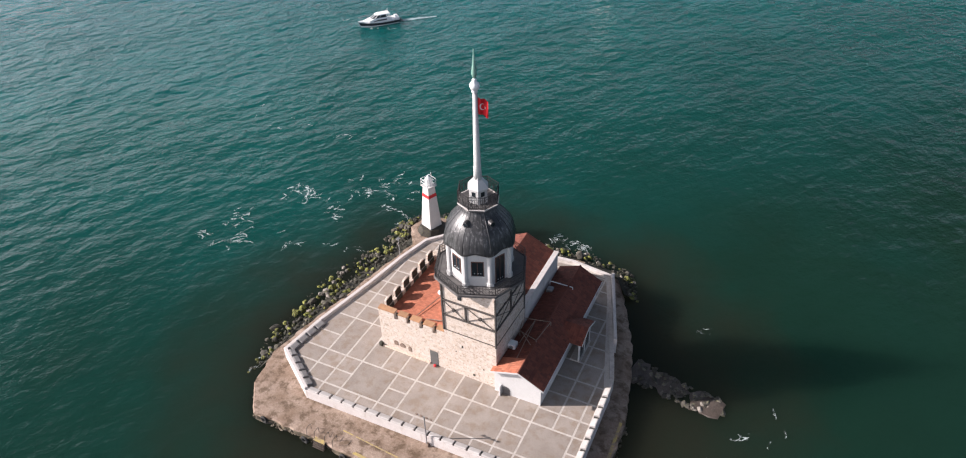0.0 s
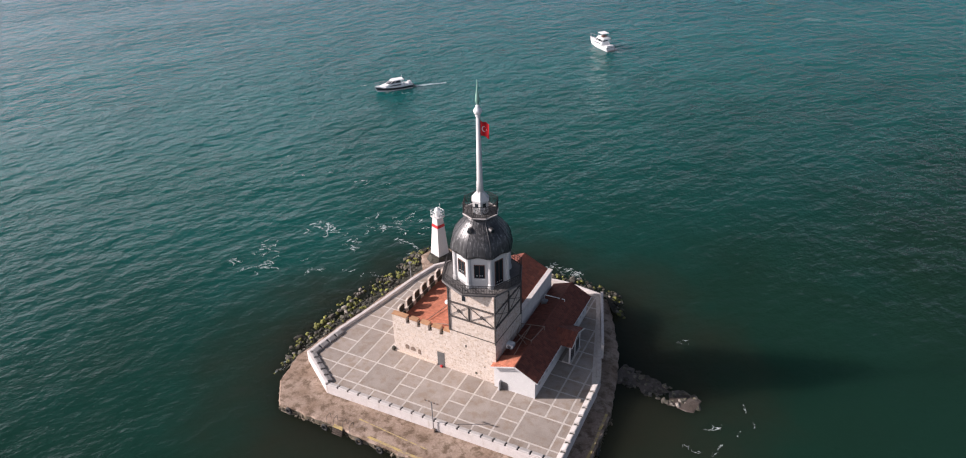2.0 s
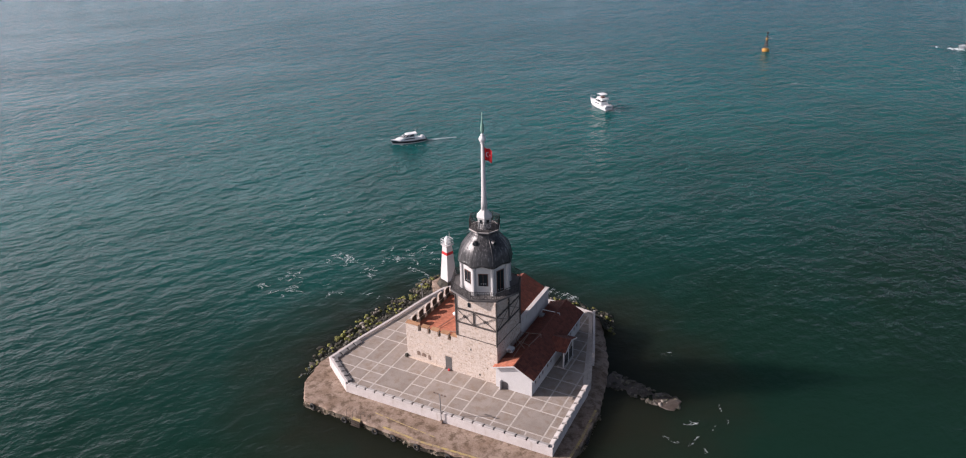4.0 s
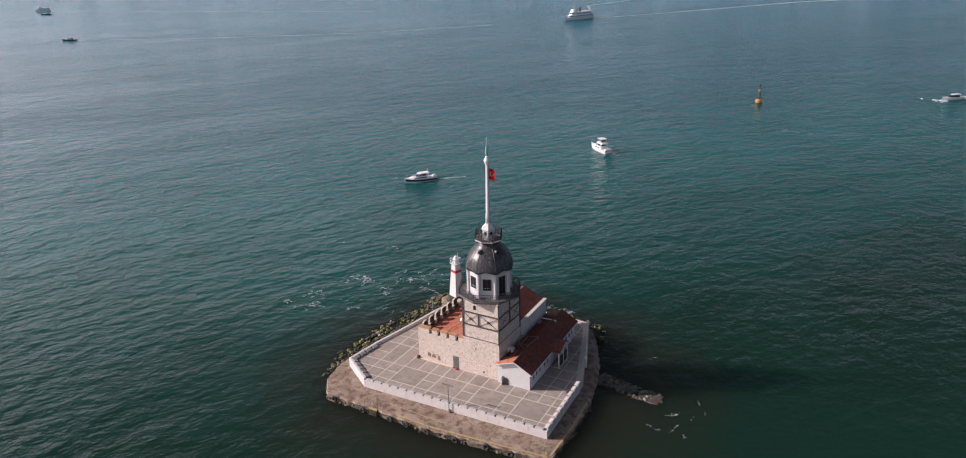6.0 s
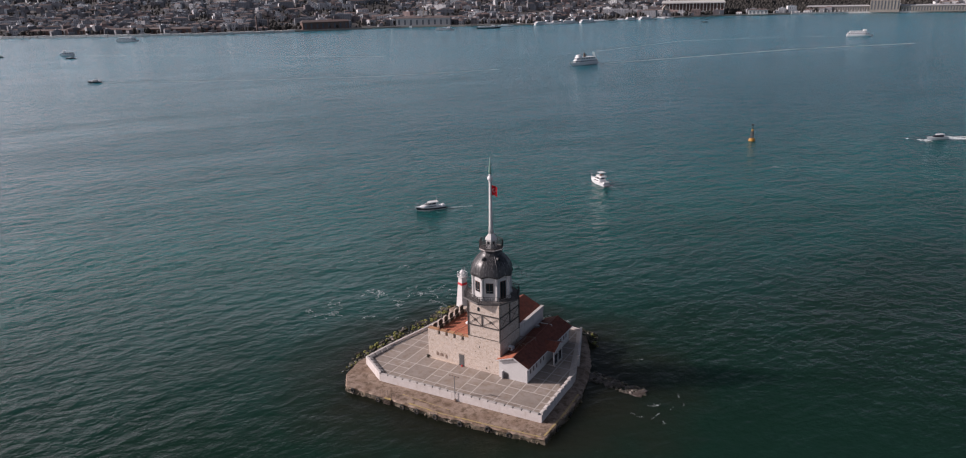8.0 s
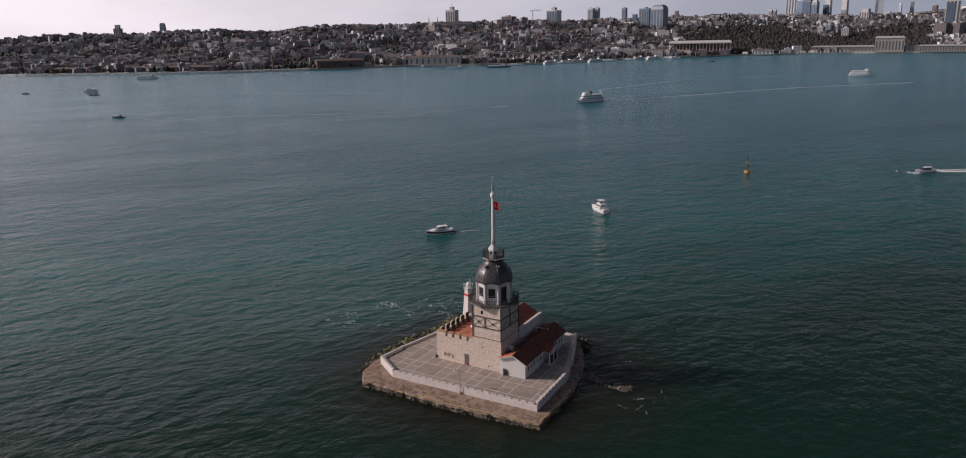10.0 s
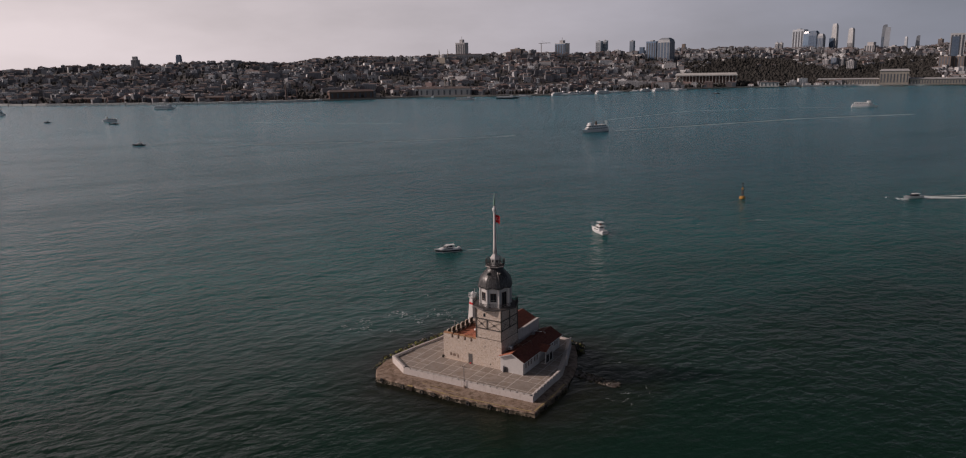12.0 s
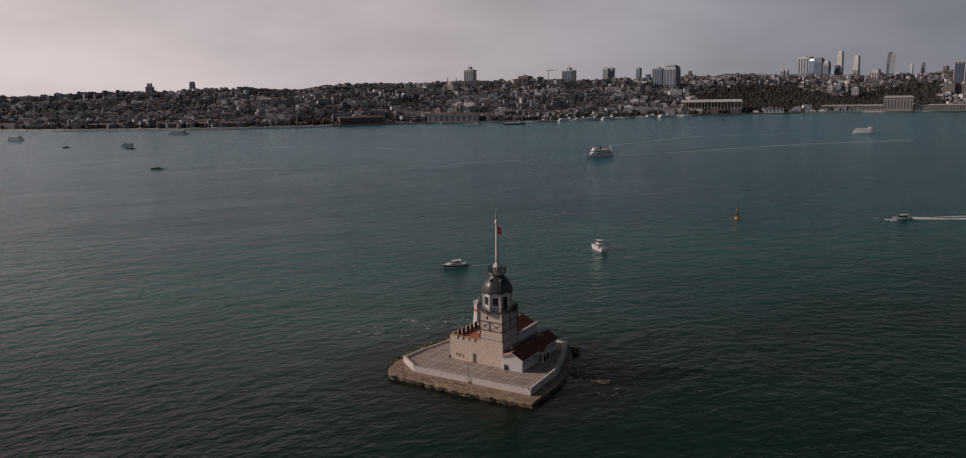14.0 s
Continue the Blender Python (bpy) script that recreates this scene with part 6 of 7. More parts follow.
bm = bmesh.new()
NS, NW = 120, (0, 12, 60, 150, 260, 380, 500, 640, 800, 1000, 1250, 1600, 2000)
loft(bm, [[hill(s * 20 / NS, w) if w else hill(s * 20 / NS, 0) - Vector((0, 0, 4)) for s in range(NS + 1)] for w in NW], cap=False, closed=False)
single("far_hill", bm, M["hill"], "built-up hills on the far shore of the strait", "hill", (-1000, 1800, 0), kind="structure")
bm = bmesh.new()
for k in range(0, 119):
    a, b = hill(k * 20 / NS, 5), hill((k + 1) * 20 / NS, 5)
    d = Vector((b.x - a.x, b.y - a.y)).normalized()
    wall_run(bm, (a.x, a.y), (b.x, b.y), 1, 0, 3.0, 9)
single("quay_far", bm, M["pale_far"], "pale stone quay along the far shore", "quay", (-900, 1200, 0), kind="structure")

rnd = random.Random(77)


def box_data(verts, faces, c, w, d, z0, z1, ang, roof=0.0):
    ca, sa = math.cos(ang), math.sin(ang)
    base = len(verts)
    for z in (z0, z1):
        for x, y in ((-w, -d), (w, -d), (w, d), (-w, d)):
            verts.append((c.x + x * ca - y * sa, c.y + x * sa + y * ca, z))
    faces += [[base + i for i in q] for q in ((0, 1, 5, 4), (1, 2, 6, 5), (2, 3, 7, 6), (3, 0, 4, 7), (4, 5, 6, 7))]


def hip_data(verts, faces, c, w, d, z0, z1, ang):
    ca, sa = math.cos(ang), math.sin(ang)
    base = len(verts)
    for x, y, z in ((-w, -d, z0), (w, -d, z0), (w, d, z0), (-w, d, z0), (-w * 0.5, 0, z1), (w * 0.5, 0, z1)):
        verts.append((c.x + x * ca - y * sa, c.y + x * sa + y * ca, z))
    faces += [[base + i for i in q] for q in ((0, 1, 5, 4), (2, 3, 4, 5), (1, 2, 5), (3, 0, 4))]


def stuff(name, verts, faces, material, label, category):
    data = bpy.data.meshes.new(name)
    data.from_pydata(verts, [], faces)
    data.materials.append(material)
    return tagged(new(name, data), label, category, kind="stuff")


def plain_mesh(name, verts, faces, material, parent, label=""):
    """A small mesh under a thing, from corners in the thing's own frame."""
    data = bpy.data.meshes.new(name)
    data.from_pydata(verts, [], faces)
    data.materials.append(material)
    ob = new(name, data)
    ob.parent = parent
    return tagged(ob, label)


CUBE = ((0, 1, 5, 4), (1, 2, 6, 5), (2, 3, 7, 6), (3, 0, 4, 7), (4, 5, 6, 7))


def shore_house(p, w, d, h, ang, hip, material, label):
    """A house near the far shore: body, roof and a row of windows for each storey."""
    t = thing("apartment_house", pose(p.x, p.y, p.z, 0, 0, math.degrees(ang)), label, "house", "apartment houses along the far shore")
    body = plain_mesh("body", [(x, y, z) for z in (-6, h) for x, y in ((-w, -d), (w, -d), (w, d), (-w, d))], CUBE, material, t)
    if hip:
        plain_mesh("roof", [(-w * 1.06, -d * 1.06, h), (w * 1.06, -d * 1.06, h), (w * 1.06, d * 1.06, h), (-w * 1.06, d * 1.06, h), (-w * 0.5, 0, h + 2), (w * 0.5, 0, h + 2)],
                   ((0, 1, 5, 4), (2, 3, 4, 5), (1, 2, 5), (3, 0, 4)), M["city_roof"], t)
    else:
        plain_mesh("roof_hut", [(x * 0.35, y * 0.4, z) for z in (h, h + 2.4) for x, y in ((-w, -d), (w, -d), (w, d), (-w, d))], CUBE, material, t)
    vs, fs = [], []
    n = max(2, int(w / 1.7))
    for f in range(int(h / 3.2)):
        z0 = 1.2 + 3.2 * f
        for i in range(n):
            x = -w + 2 * w * (i + 0.5) / n
            base = len(vs)
            vs += [(x + sx * w / n * 0.5, y, z) for y in (-d - 0.05, -d + 0.2) for sx, z in ((-1, z0), (1, z0), (1, z0 + 1.6), (-1, z0 + 1.6))]
            fs += [[base + i2 for i2 in q] for q in ((0, 1, 2, 3), (0, 4, 5, 1), (1, 5, 6, 2), (2, 6, 7, 3), (3, 7, 4, 0))]
    tagged(plain_mesh("window_grid", vs, fs, M["glass"], body), "small dark windows", kind="stuff")


fronts = 0
bv, bf, rv, rf, wv, wf, tv, tf = [], [], [], [], [], [], [], []
park = lambda s, w: 13.3 < s < 17.4 and 30 < w < 520 + 120 * math.sin(s * 2.3)


def grove(p):
    """Where trees stand instead of houses."""
    return noise.noise(Vector((p.x / 130, p.y / 130, 4))) + 0.4 * noise.noise(Vector((p.x / 45, p.y / 45, 9)))


for k in range(8600):
    s = rnd.uniform(1.0, 19.5)
    w = 34 + 1250 * rnd.random() ** 1.15
    w = round(w / 27) * 27 + rnd.gauss(0, 4)
    if park(s, w) and rnd.random() < 0.97:
        continue
    if 5 < s < 11 and w < 70 and rnd.random() < 0.5:
        continue
    p = hill(s, w)
    if grove(p) > 0.24 and rnd.random() < 0.9:
        continue
    _, d, _ = shore_at(s)
    ang = math.atan2(d.y, d.x) - math.pi / 2 + 0.9 * noise.noise(Vector((p.x / 190, p.y / 190, 2))) + rnd.gauss(0, 0.16)
    bw, bd = rnd.uniform(4.0, 9.0), rnd.uniform(4.0, 7.0)
    h = rnd.choice((6, 7, 9, 9, 12, 12, 15)) * rnd.uniform(0.85, 1.15)
    if rnd.random() < 0.08:
        bw *= rnd.uniform(1.7, 3.0)
        h *= 1.15
    if 5 < s < 17.5 and w < 330 and fronts < 290:
        fronts += 1
        hip = rnd.random() < 0.55
        shore_house(p, bw, bd, h, ang, hip, M["city_front"], "plastered house with a dull red hipped roof near the shore" if hip else "plastered apartment house with a flat roof near the shore")
        continue
    box_data(bv, bf, p, bw, bd, p.z - 6, p.z + h, ang)
    # a row of windows for each storey on the side that faces the strait
    ca, sa = math.cos(ang), math.sin(ang)
    floors = int(h / 3.1)
    n = max(2, int(bw / 2.0))
    for f in range(floors):
        z0 = p.z + 1.0 + f * 3.1
        for i in range(n):
            x0, x1 = -1 + 2 * (i + 0.25) / n, -1 + 2 * (i + 0.72) / n
            base = len(wv)
            for x, z in ((x0, z0), (x1, z0), (x1, z0 + 1.4), (x0, z0 + 1.4)):
                wv.append((p.x + x * bw * ca + (bd + 0.05) * sa, p.y + x * bw * sa - (bd + 0.05) * ca, z))
            wf.append([base, base + 1, base + 2, base + 3])
    if rnd.random() < 0.42:
        hip_data(rv, rf, p, bw * 1.06, bd * 1.06, p.z + h, p.z + h + 2.4, ang)
    else:
        box_data(bv, bf, p, bw * 0.3, bd * 0.4, p.z + h, p.z + h + 2.2, ang)
stuff("city_houses", bv, bf, M["city"], "dense plastered apartment houses on the far hills", "houses")
stuff("city_roofs", rv, rf, M["city_roof"], "dull red roofs of the far houses", "roofs")
stuff("city_windows", wv, wf, M["tower_win"], "dark rows of windows of the far houses", "windows")
ICO = [(0, 0, -1), (0.72, 0.52, -0.45), (-0.28, 0.85, -0.45), (-0.9, 0, -0.45), (-0.28, -0.85, -0.45), (0.72, -0.52, -0.45),
       (0.28, 0.85, 0.45), (-0.72, 0.52, 0.45), (-0.72, -0.52, 0.45), (0.28, -0.85, 0.45), (0.9, 0, 0.45), (0, 0, 1)]
ICO_FACES = ((0, 1, 2), (1, 0, 5), (0, 2, 3), (0, 3, 4), (0, 4, 5), (1, 5, 10), (2, 1, 6), (3, 2, 7), (4, 3, 8), (5, 4, 9),
             (1, 10, 6), (2, 6, 7), (3, 7, 8), (4, 8, 9), (5, 9, 10), (6, 10, 11), (7, 6, 11), (8, 7, 11), (9, 8, 11), (10, 9, 11))
for k in range(21000):
    s = rnd.uniform(1.0, 19.5)
    w = 12 + 1150 * rnd.random() ** 1.1
    if k < 9500:
        s, w = rnd.uniform(13.2, 17.5), rnd.uniform(26, 600)
    p = hill(s, w)
    if k >= 9500 and grove(p) < 0.16 and rnd.random() < 0.72:
        continue
    r = rnd.uniform(2.0, 4.3)
    base = len(tv)
    hgt = r * rnd.uniform(0.9, 1.7)
    for x, y, z in ICO:
        j = rnd.uniform(0.6, 1.25)
        tv.append((p.x + x * r * j, p.y + y * r * j, p.z + 1.5 + hgt * 0.9 + z * hgt * j))
    tf += [[base + i for i in q] for q in ICO_FACES]
stuff("far_trees", tv, tf, M["trees"], "dark bare winter trees between the far houses", "trees")


def tower_block(x, y, top, span, material, crown, label, base=40):
    """A high building turned so that two of its sides show, with window strips and a crown."""
    toward = math.degrees(math.atan2(-127 - y, 91 - x)) + 90
    m = pose(x, y, 0, 0, 0, toward - 32)
    w, d = span * 0.83 / 2, span * 0.56 / 2
    if crown in ("lean", "curve", "frame"):
        m, w, d = pose(x, y, 0, 0, 0, toward), span * (0.5 if crown == "frame" else 0.36), span * 0.3
    t = thing("tower_block", pose(x, y, base, 0, 0, toward), label, "skyscraper", "high-rise towers on the skyline")
    h = top - base
    rows = {"taper": ((1, base), (1, top - h * 0.4), (0.86, top - h * 0.06), (0.6, top)), "dome": ((1, base), (1, top - h * 0.14), (0.9, top - h * 0.06), (0.55, top)),
            "step": ((1, base), (1, top - h * 0.14), (0.62, top - h * 0.139), (0.62, top))}.get(crown, ((1, base), (1, top)))
    bm = bmesh.new()
    if crown == "lean":
        loft(bm, [[(-w + e, -d, z), (w, -d, z), (w, d, z), (-w + e, d, z)] for e, z in ((0, base), (0, top - h * 0.3), (w * 0.25, top - h * 0.03), (w * 1.0, top))])
    elif crown == "curve":
        loft(bm, [[(-w + e, -d, z), (w + e * 0.4, -d, z), (w + e * 0.4, d, z), (-w + e, d, z)] for e, z in ((0, base), (-w * 0.15, base + h * 0.55), (w * 0.05, base + h * 0.85), (w * 0.4, top))])
    else:
        loft(bm, [[(-w * k, -d * k, z), (w * k, -d * k, z), (w * k, d * k, z), (-w * k, d * k, z)] for k, z in rows])
    body = part("body", bm, material, t, at=m)
    lid = rows[1][1] if len(rows) > 2 else top - h * (0.3 if crown == "lean" else 0.5 if crown == "curve" else 0.05)
    glass = M["tower_win"] if material is not BLUE and material is not STEEL else M["tower_glass"]
    for k in range(4):
        x0 = -w + 2 * w * (k + 0.22) / 4
        bm = bmesh.new()
        box(bm, x0, -d - 0.25, base, x0 + 2 * w * 0.14, -d + 0.3, lid)
        part("window_strip", bm, glass, body, at=m)
    for k in range(3):
        y0 = -d + 2 * d * (k + 0.25) / 3
        bm = bmesh.new()
        box(bm, w - 0.3, y0, base, w + 0.25, y0 + 2 * d * 0.14, lid)
        part("window_strip", bm, glass, body, at=m)
    if crown == "box":
        bm = bmesh.new()
        box(bm, -w * 0.3, -d * 0.5, top + 0.01, w * 0.35, d * 0.5, top + h * 0.1)
        tube(bm, (0, 0, top), (0, 0, top + h * 0.2), 0.7, 5)
        part("crown", bm, STONE, t, at=m)
        bm = bmesh.new()
        box(bm, -w - 0.4, -d - 0.4, top - 2.5, w + 0.4, d + 0.4, top + 0.005)
        part("roof_edge", bm, WHITE, t, at=m)
        bm = bmesh.new()
        box(bm, w + 0.28, -d * 0.9, base, w + 0.9, d * 0.9, top - 2.6)
        part("side_cladding", bm, M["white_far"], t, "white cladding", at=m)
    elif crown == "frame":
        bm = bmesh.new()
        box(bm, -w * 0.72, -d - 0.6, base, w * 0.25, -d - 0.26, top - 9)
        part("glass_front", bm, M["tower_glass"], body, "dark glass front", at=m)
    elif crown == "flat":
        bm = bmesh.new()
        box(bm, -w * 0.4, -d * 0.5, top + 0.01, w * 0.2, d * 0.5, top + 4)
        part("roof_hut", bm, STONE, t, at=m)


BLUE, STONE, TAN, AZURE = M["tower_glass"], M["tower_stone"], M["tower_tan"], M["tower_azure"]
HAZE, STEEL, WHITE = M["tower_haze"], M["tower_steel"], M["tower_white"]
for row in (
    (-2068, 1302, 114, 26, STONE, "step", "grey high-rise with a stepped top on the far hill"),
    (-1997, 1405, 118, 20, BLUE, "taper", "slim blue-grey high-rise on the far hill"),
    (-1350, 2037, 145, 43, STONE, "box", "broad grey hotel tower with a roof mast"),
    (-1057, 2205, 137, 49, AZURE, "box", "blue glass tower with a pale edge"),
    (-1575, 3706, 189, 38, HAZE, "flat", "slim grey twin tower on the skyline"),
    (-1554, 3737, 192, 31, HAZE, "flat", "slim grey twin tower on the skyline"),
    (-1476, 3715, 143, 24, STEEL, "dome", "slim rounded grey tower on the skyline"),
    (-1403, 3744, 186, 29, STEEL, "flat", "slim dark grey tower on the skyline"),
    (-850, 2403, 121, 29, BLUE, "step", "dark blue office tower on the slope"),
    (-789, 2340, 137, 45, AZURE, "flat", "blue glass office tower with a flat roof"),
    (-736, 2316, 146, 55, STEEL, "dome", "dark grey-blue office tower with rounded shoulders"),
    (-948, 3110, 128, 18, STEEL, "flat", "small grey tower block on the skyline"),
    (-959, 3211, 148, 27, TAN, "step", "tan concrete tower block on the skyline"),
    (-606, 3404, 145, 18, WHITE, "flat", "pale tower block on the skyline"),
    (-593, 3427, 145, 16, WHITE, "flat", "pale tower block on the skyline"),
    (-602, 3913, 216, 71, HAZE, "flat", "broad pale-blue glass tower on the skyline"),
    (-563, 3879, 205, 40, AZURE, "taper", "blue-grey glass tower on the skyline"),
    (-528, 3855, 206, 50, BLUE, "dome", "dark blue rounded glass tower on the skyline"),
    (-494, 3840, 191, 38, STEEL, "dome", "dark teal glass tower on the skyline"),
    (-456, 3916, 170, 27, BLUE, "flat", "low dark blue block beside a skyscraper"),
    (-451, 3957, 240, 32, WHITE, "taper", "tall pale tapered skyscraper on the skyline"),
    (-379, 3966, 217, 32, WHITE, "taper", "slim pale tapered skyscraper on the skyline"),
    (-241, 3989, 227, 31, STEEL, "lean", "tall dark leaning half of a split skyscraper"),
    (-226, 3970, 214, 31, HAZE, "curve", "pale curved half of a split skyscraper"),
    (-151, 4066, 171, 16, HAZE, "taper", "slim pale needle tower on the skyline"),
    (-103, 4068, 175, 24, STEEL, "lean", "slim grey tower with a slanted top"),
    (-4, 3871, 151, 23, TAN, "flat", "dark brown tower block on the skyline"),
    (69, 2522, 136, 37, WHITE, "frame", "white-framed tower block with dark glass"),
    (49, 2472, 71, 43, TAN, "flat", "brown apartment block above the palace"),
    (82, 2472, 70, 43, TAN, "flat", "brown apartment block above the palace"),
    (-1209, 2170, 122, 50, TAN, "flat", "dark brown concrete block on the ridge"),
    (-191, 2909, 126, 45, STONE, "step", "grey stepped apartment tower on the hill"),
    (-152, 2923, 104, 33, STONE, "flat", "grey apartment tower on the hill"),
    (-120, 2935, 110, 41, STONE, "flat", "grey apartment tower on the hill"),
    (-272, 2467, 68, 24, STONE, "flat", "tall grey apartment slab in the park"),
    (-252, 2490, 74, 22, STEEL, "flat", "tall grey apartment slab in the park"),
    (-232, 2493, 71, 20, STONE, "flat", "tall grey apartment slab in the park"),
    (-199, 2456, 63, 28, STONE, "flat", "tall grey apartment slab in the park")):
    tower_block(*row)


def long_hall(name, p, q, depth, z0, z1, bays, label, category, roof=4.0, material="pale_far"):
    """A long waterside building with a row of bays."""
    p, q = Vector(p), Vector(q)
    d = q - p
    L = d.length
    m = pose(p.x, p.y, 0, 0, 0, math.degrees(math.atan2(d.y, d.x)))
    t = thing(name, pose(p.x, p.y, z0, 0, 0, math.degrees(math.atan2(d.y, d.x))), label, category)
    bm = bmesh.new()
    box(bm, 0, 0, z0, L, depth, z1)
    body = part("body", bm, M[material], t, at=m)
    for k in range(bays):
        x = L * (k + 0.5) / bays
        w = L / bays * 0.15
        bm = bmesh.new()
        box(bm, x - w, -0.6, z0 + (z1 - z0) * 0.18, x + w, 0.3, z0 + (z1 - z0) * 0.8)
        part("window", bm, M["tower_win"], body, at=m)
    bm = bmesh.new()
    loft(bm, [[(-2, -2, z1 + 0.05), (L + 2, -2, z1 + 0.05), (L + 2, depth + 2, z1 + 0.05), (-2, depth + 2, z1 + 0.05)], [(3, depth * 0.4, z1 + roof), (L - 3, depth * 0.4, z1 + roof), (L - 3, depth * 0.6, z1 + roof), (3, depth * 0.6, z1 + roof)]])
    part("roof", bm, M["city_roof"] if material != "pale_far" else M["tower_stone"], t, at=m)
    return t


long_hall("hotel", (-1378, 1970), (-1272, 2040), 26, 70, 106, 22, "long pale hotel building on the ridge", "hotel", 2, "tower_stone")
long_hall("palace", (-87, 2046), (-22, 2050), 40, 2, 36, 9, "pale palace block with tall windows", "palace", 5)
long_hall("palace_wing", (-232, 2040), (-88, 2056), 25, 2, 16, 26, "pale palace wing along the shore", "palace", 3)
long_hall("palace_wing", (-20, 2060), (137, 2074), 25, 2, 16, 26, "pale palace wing along the shore", "palace", 3)
long_hall("boathouse", (-348, 1908), (-303, 1918), 16, 2, 13, 5, "low white hall on the shore", "hall", 2, "white_far")
long_hall("warehouse", (-1040, 1062), (-985, 1140), 24, 2, 17, 8, "low dull brick warehouse on the quay", "warehouse", 4, "dark_brick")
long_hall("warehouse", (-935, 1235), (-830, 1285), 22, 2, 18, 9, "low pale warehouse on the quay", "warehouse", 4, "tower_stone")
long_hall("warehouse", (-1560, 775), (-1330, 882), 26, 2, 11, 22, "long dark brick quay hall", "warehouse", 3, "dark_brick")
long_hall("warehouse", (-1310, 892), (-1190, 950), 26, 2, 11, 11, "long dark brick quay hall", "warehouse", 3, "dark_brick")


def stadium(p, q):
    """A stadium with a thin white roof on columns in front of dark stands, and a stone gate arch."""
    p, q = Vector(p), Vector(q)
    L = (q - p).length
    m = pose(p.x, p.y, 0, 0, 0, math.degrees(math.atan2(q.y - p.y, q.x - p.x)))
    t = thing("stadium", m, "stadium with a thin white roof on pale columns", "stadium")
    part("stand", box(bmesh.new(), 0, 8, 2, L, 90, 29), M["dark_brick"], t, "dark seating stand", at=m)
    part("base_wall", box(bmesh.new(), 0, 0, 2, L, 7.9, 12), M["tower_stone"], t, at=m)
    bm = bmesh.new()
    loft(bm, [[(-3, -4, z), (L + 3, -4, z), (L + 3, 95, z + 4), (-3, 95, z + 4)] for z in (31, 33.5)])
    part("roof", bm, M["white_far"], t, "thin white roof", at=m)
    for k in range(19):
        x = L * k / 18
        part("column", box(bmesh.new(), x - 0.9, 0.4, 12.05, x + 0.9, 2.2, 30.9), M["white_far"], t, at=m)
    g = pose(-517, 1779, 0, 0, 0, 35)
    gate = thing("gate_arch", g, "white stone gate arch at the shore", "gate")
    arc = [(math.cos(math.pi * i / 12), math.sin(math.pi * i / 12)) for i in range(13)]
    bm = bmesh.new()
    loft(bm, [[(11 * c, y, 2 + 27 * e) for c, e in arc] + [(8 * c, y, 2 + 21 * e) for c, e in reversed(arc)] for y in (0, 8)])
    part("arch", bm, M["pale_far"], gate, at=g)
    part("doorway", box(bmesh.new(), -8.5, 3, 2, 8.5, 7, 17), M["tower_stone"], gate, at=g)


stadium((-552, 1862), (-407, 1903))


def shore_wall(s0, s1, height, label):
    """A pale wall with posts along the far waterside."""
    bm = bmesh.new()
    n = int((s1 - s0) * 16)
    for k in range(n):
        (a, da, _), (b, _, _) = shore_at(s0 + (s1 - s0) * k / n), shore_at(s0 + (s1 - s0) * (k + 1) / n)
        wall_run(bm, a - da * 2, b - da * 2, 1, 0, height, 2.0)
        wall_run(bm, a - da * 2.2, a - da * 2.2 + (b - a) * 0.16, 1, 0, height + 4.5, 2.4)
    c = shore_at((s0 + s1) / 2)[0]
    single("wall_shore", bm, M["white_far"], label, "wall", (c.x, c.y, 0), kind="structure")


shore_wall(15.1, 18.8, 3.4, "white palace wall with posts along the water")

# long white landing stage in front of the western quay
bm = bmesh.new()
for k in range(60):
    (a, da, _), (b, _, _) = shore_at(1.2 + 6.2 * k / 60), shore_at(1.2 + 6.2 * (k + 0.93) / 60)
    wall_run(bm, a - da * 16, b - da * 16, 1, 0, 3.6 + 0.5 * (k % 3), 11)
single("pier", bm, M["white_far"], "long white landing stage along the far quay", "pier", (-1600, 720, 0), kind="structure")

# mosque with two minarets on the shore, and two on the ridge
def mosque(x, y, z, r, label):
    t = thing("mosque", pose(x, y, z), label, "mosque")
    part("hall", box(bmesh.new(), x - r, y - r, z - 4, x + r, y + r, z + r * 0.9), M["pale_far"], t)
    part("dome", loft(bmesh.new(), [ring(x, y, rr * r, z + r * h, 14) for rr, h in ((0.85, 0.9), (0.8, 1.25), (0.55, 1.55), (0.1, 1.7))]), M["tower_stone"], t)
    for s in (-1, 1):
        part("minaret", loft(bmesh.new(), [ring(x + s * r * 1.1, y, rr, z + h, 8) for rr, h in ((1.6, -4), (1.4, 24), (2.1, 24.5), (2.1, 26), (1.2, 26.2), (1.1, 33), (0.1, 41))]), M["pale_far"], t)


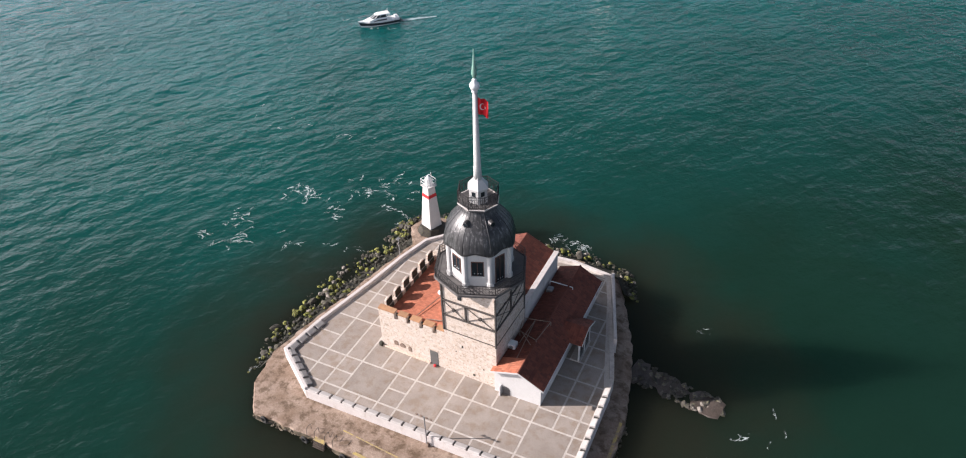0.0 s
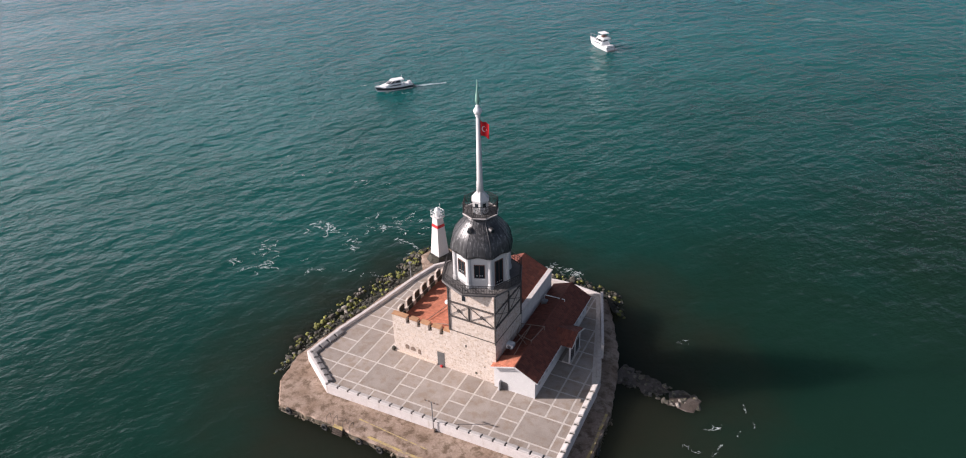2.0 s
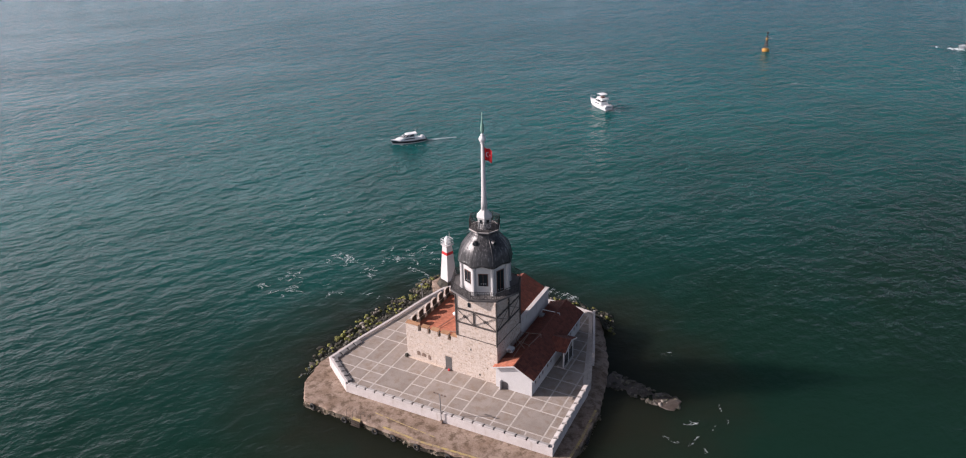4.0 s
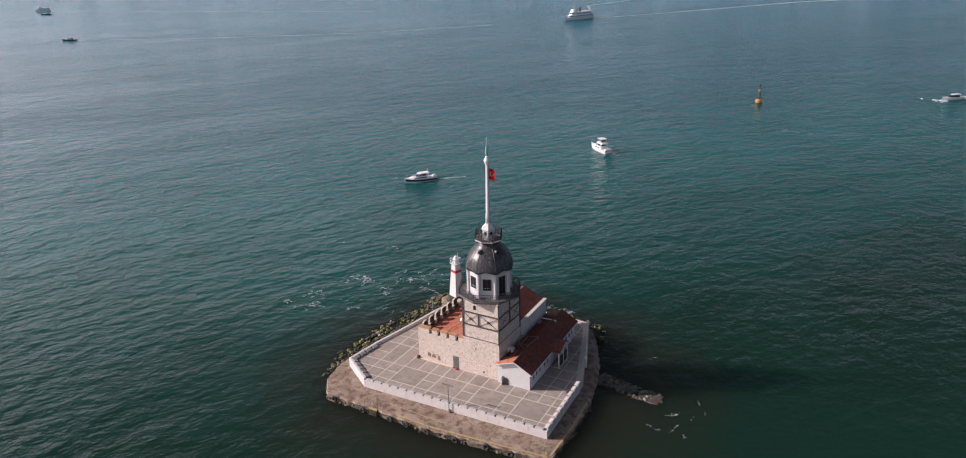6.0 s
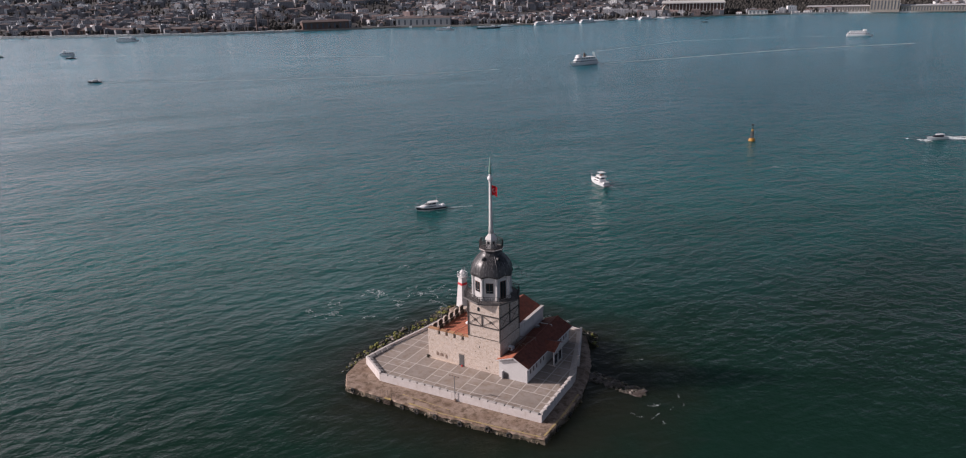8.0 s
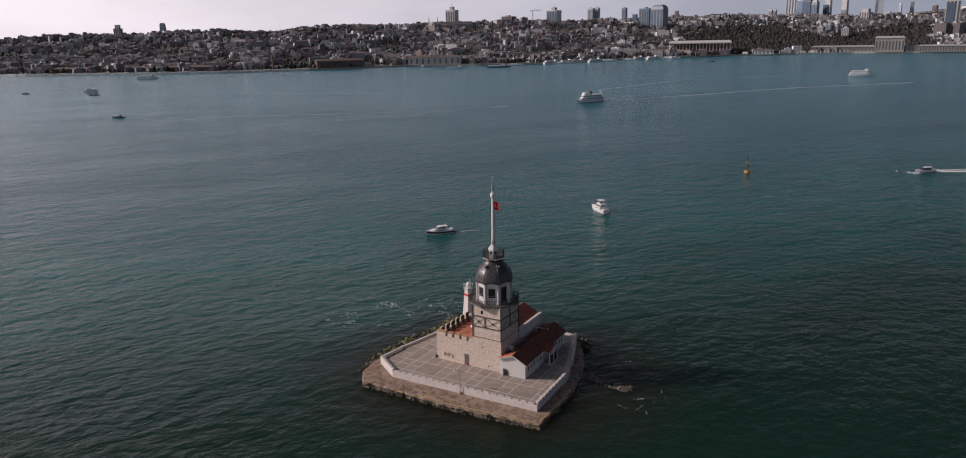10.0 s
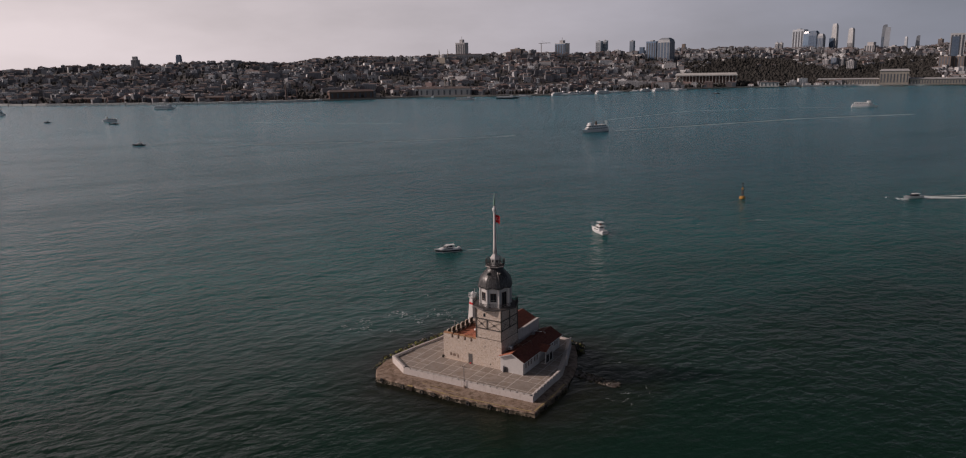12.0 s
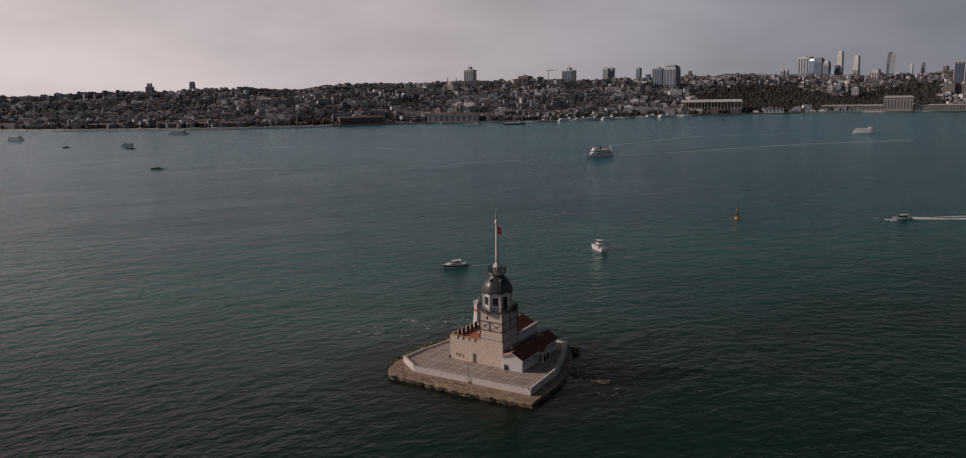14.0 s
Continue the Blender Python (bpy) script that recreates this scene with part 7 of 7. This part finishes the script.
mosque(-885, 1280, 6, 8, "pale mosque with a dome and two minarets by the shore")
hp = hill(9.3, 760)
mosque(hp.x, hp.y, hp.z, 15, "mosque with two minarets on the ridge")


def crane(x, y, z, h, jib, ang, material, label):
    t = thing("tower_crane", pose(x, y, z), label, "crane")
    part("mast", beam(bmesh.new(), (x, y, z), (x + 0.01, y, z + h), 2, 2), material, t)
    d = Vector((math.cos(ang), math.sin(ang), 0))
    c = Vector((x, y, z + h))
    part("jib", beam(bmesh.new(), c - d * jib * 0.3, c + d * jib + Vector((0, 0, 1)), 1.6, 1.6), material, t)
    part("tie", beam(bmesh.new(), c + Vector((0, 0, 8)), c + d * jib * 0.7, 0.6, 0.6), material, t)


crane(-1115, 1010, 2, 30, 22, 2.4, M["city_roof"], "dull red harbour crane on the quay")
crane(-1095, 1022, 2, 26, 20, 0.6, M["city_roof"], "dull red harbour crane on the quay")
hp = hill(10.9, 850)
crane(hp.x, hp.y, hp.z, 44, 30, 0.3, M["tower_stone"], "tower crane on the ridge")

# moored craft along the far quay
rnd = random.Random(91)
for k in range(16):
    s = rnd.choice((rnd.uniform(11.1, 13.2), rnd.uniform(8.0, 11.0), rnd.uniform(12.0, 13.4)))
    p, d, _ = shore_at(s)
    q = p - d * rnd.uniform(16, 34)
    tdir = Vector((d.y, -d.x)) if rnd.random() < 0.7 else d
    m = heading(q.x, q.y, tdir.x, tdir.y)
    L = rnd.uniform(16, 32)
    b = thing("moored_yacht", m, "white yacht moored at the far quay", "boat", "yachts moored along the far quay")
    part("hull", loft(bmesh.new(), hull_rings(L, L * 0.24, 2.2, 1.6)), M["plastic"], b, at=m)
    part("cabin", cabin_loft(bmesh.new(), [(-L * 0.3, L * 0.25, L * 0.09, 2.2), (-L * 0.28, L * 0.15, L * 0.08, 4.6)]), M["plastic"], b, at=m)
    part("bridge", cabin_loft(bmesh.new(), [(-L * 0.15, L * 0.1, L * 0.07, 4.61), (-L * 0.14, L * 0.06, L * 0.06, 6.4)]), M["glass"], b, "dark glazed bridge", at=m)
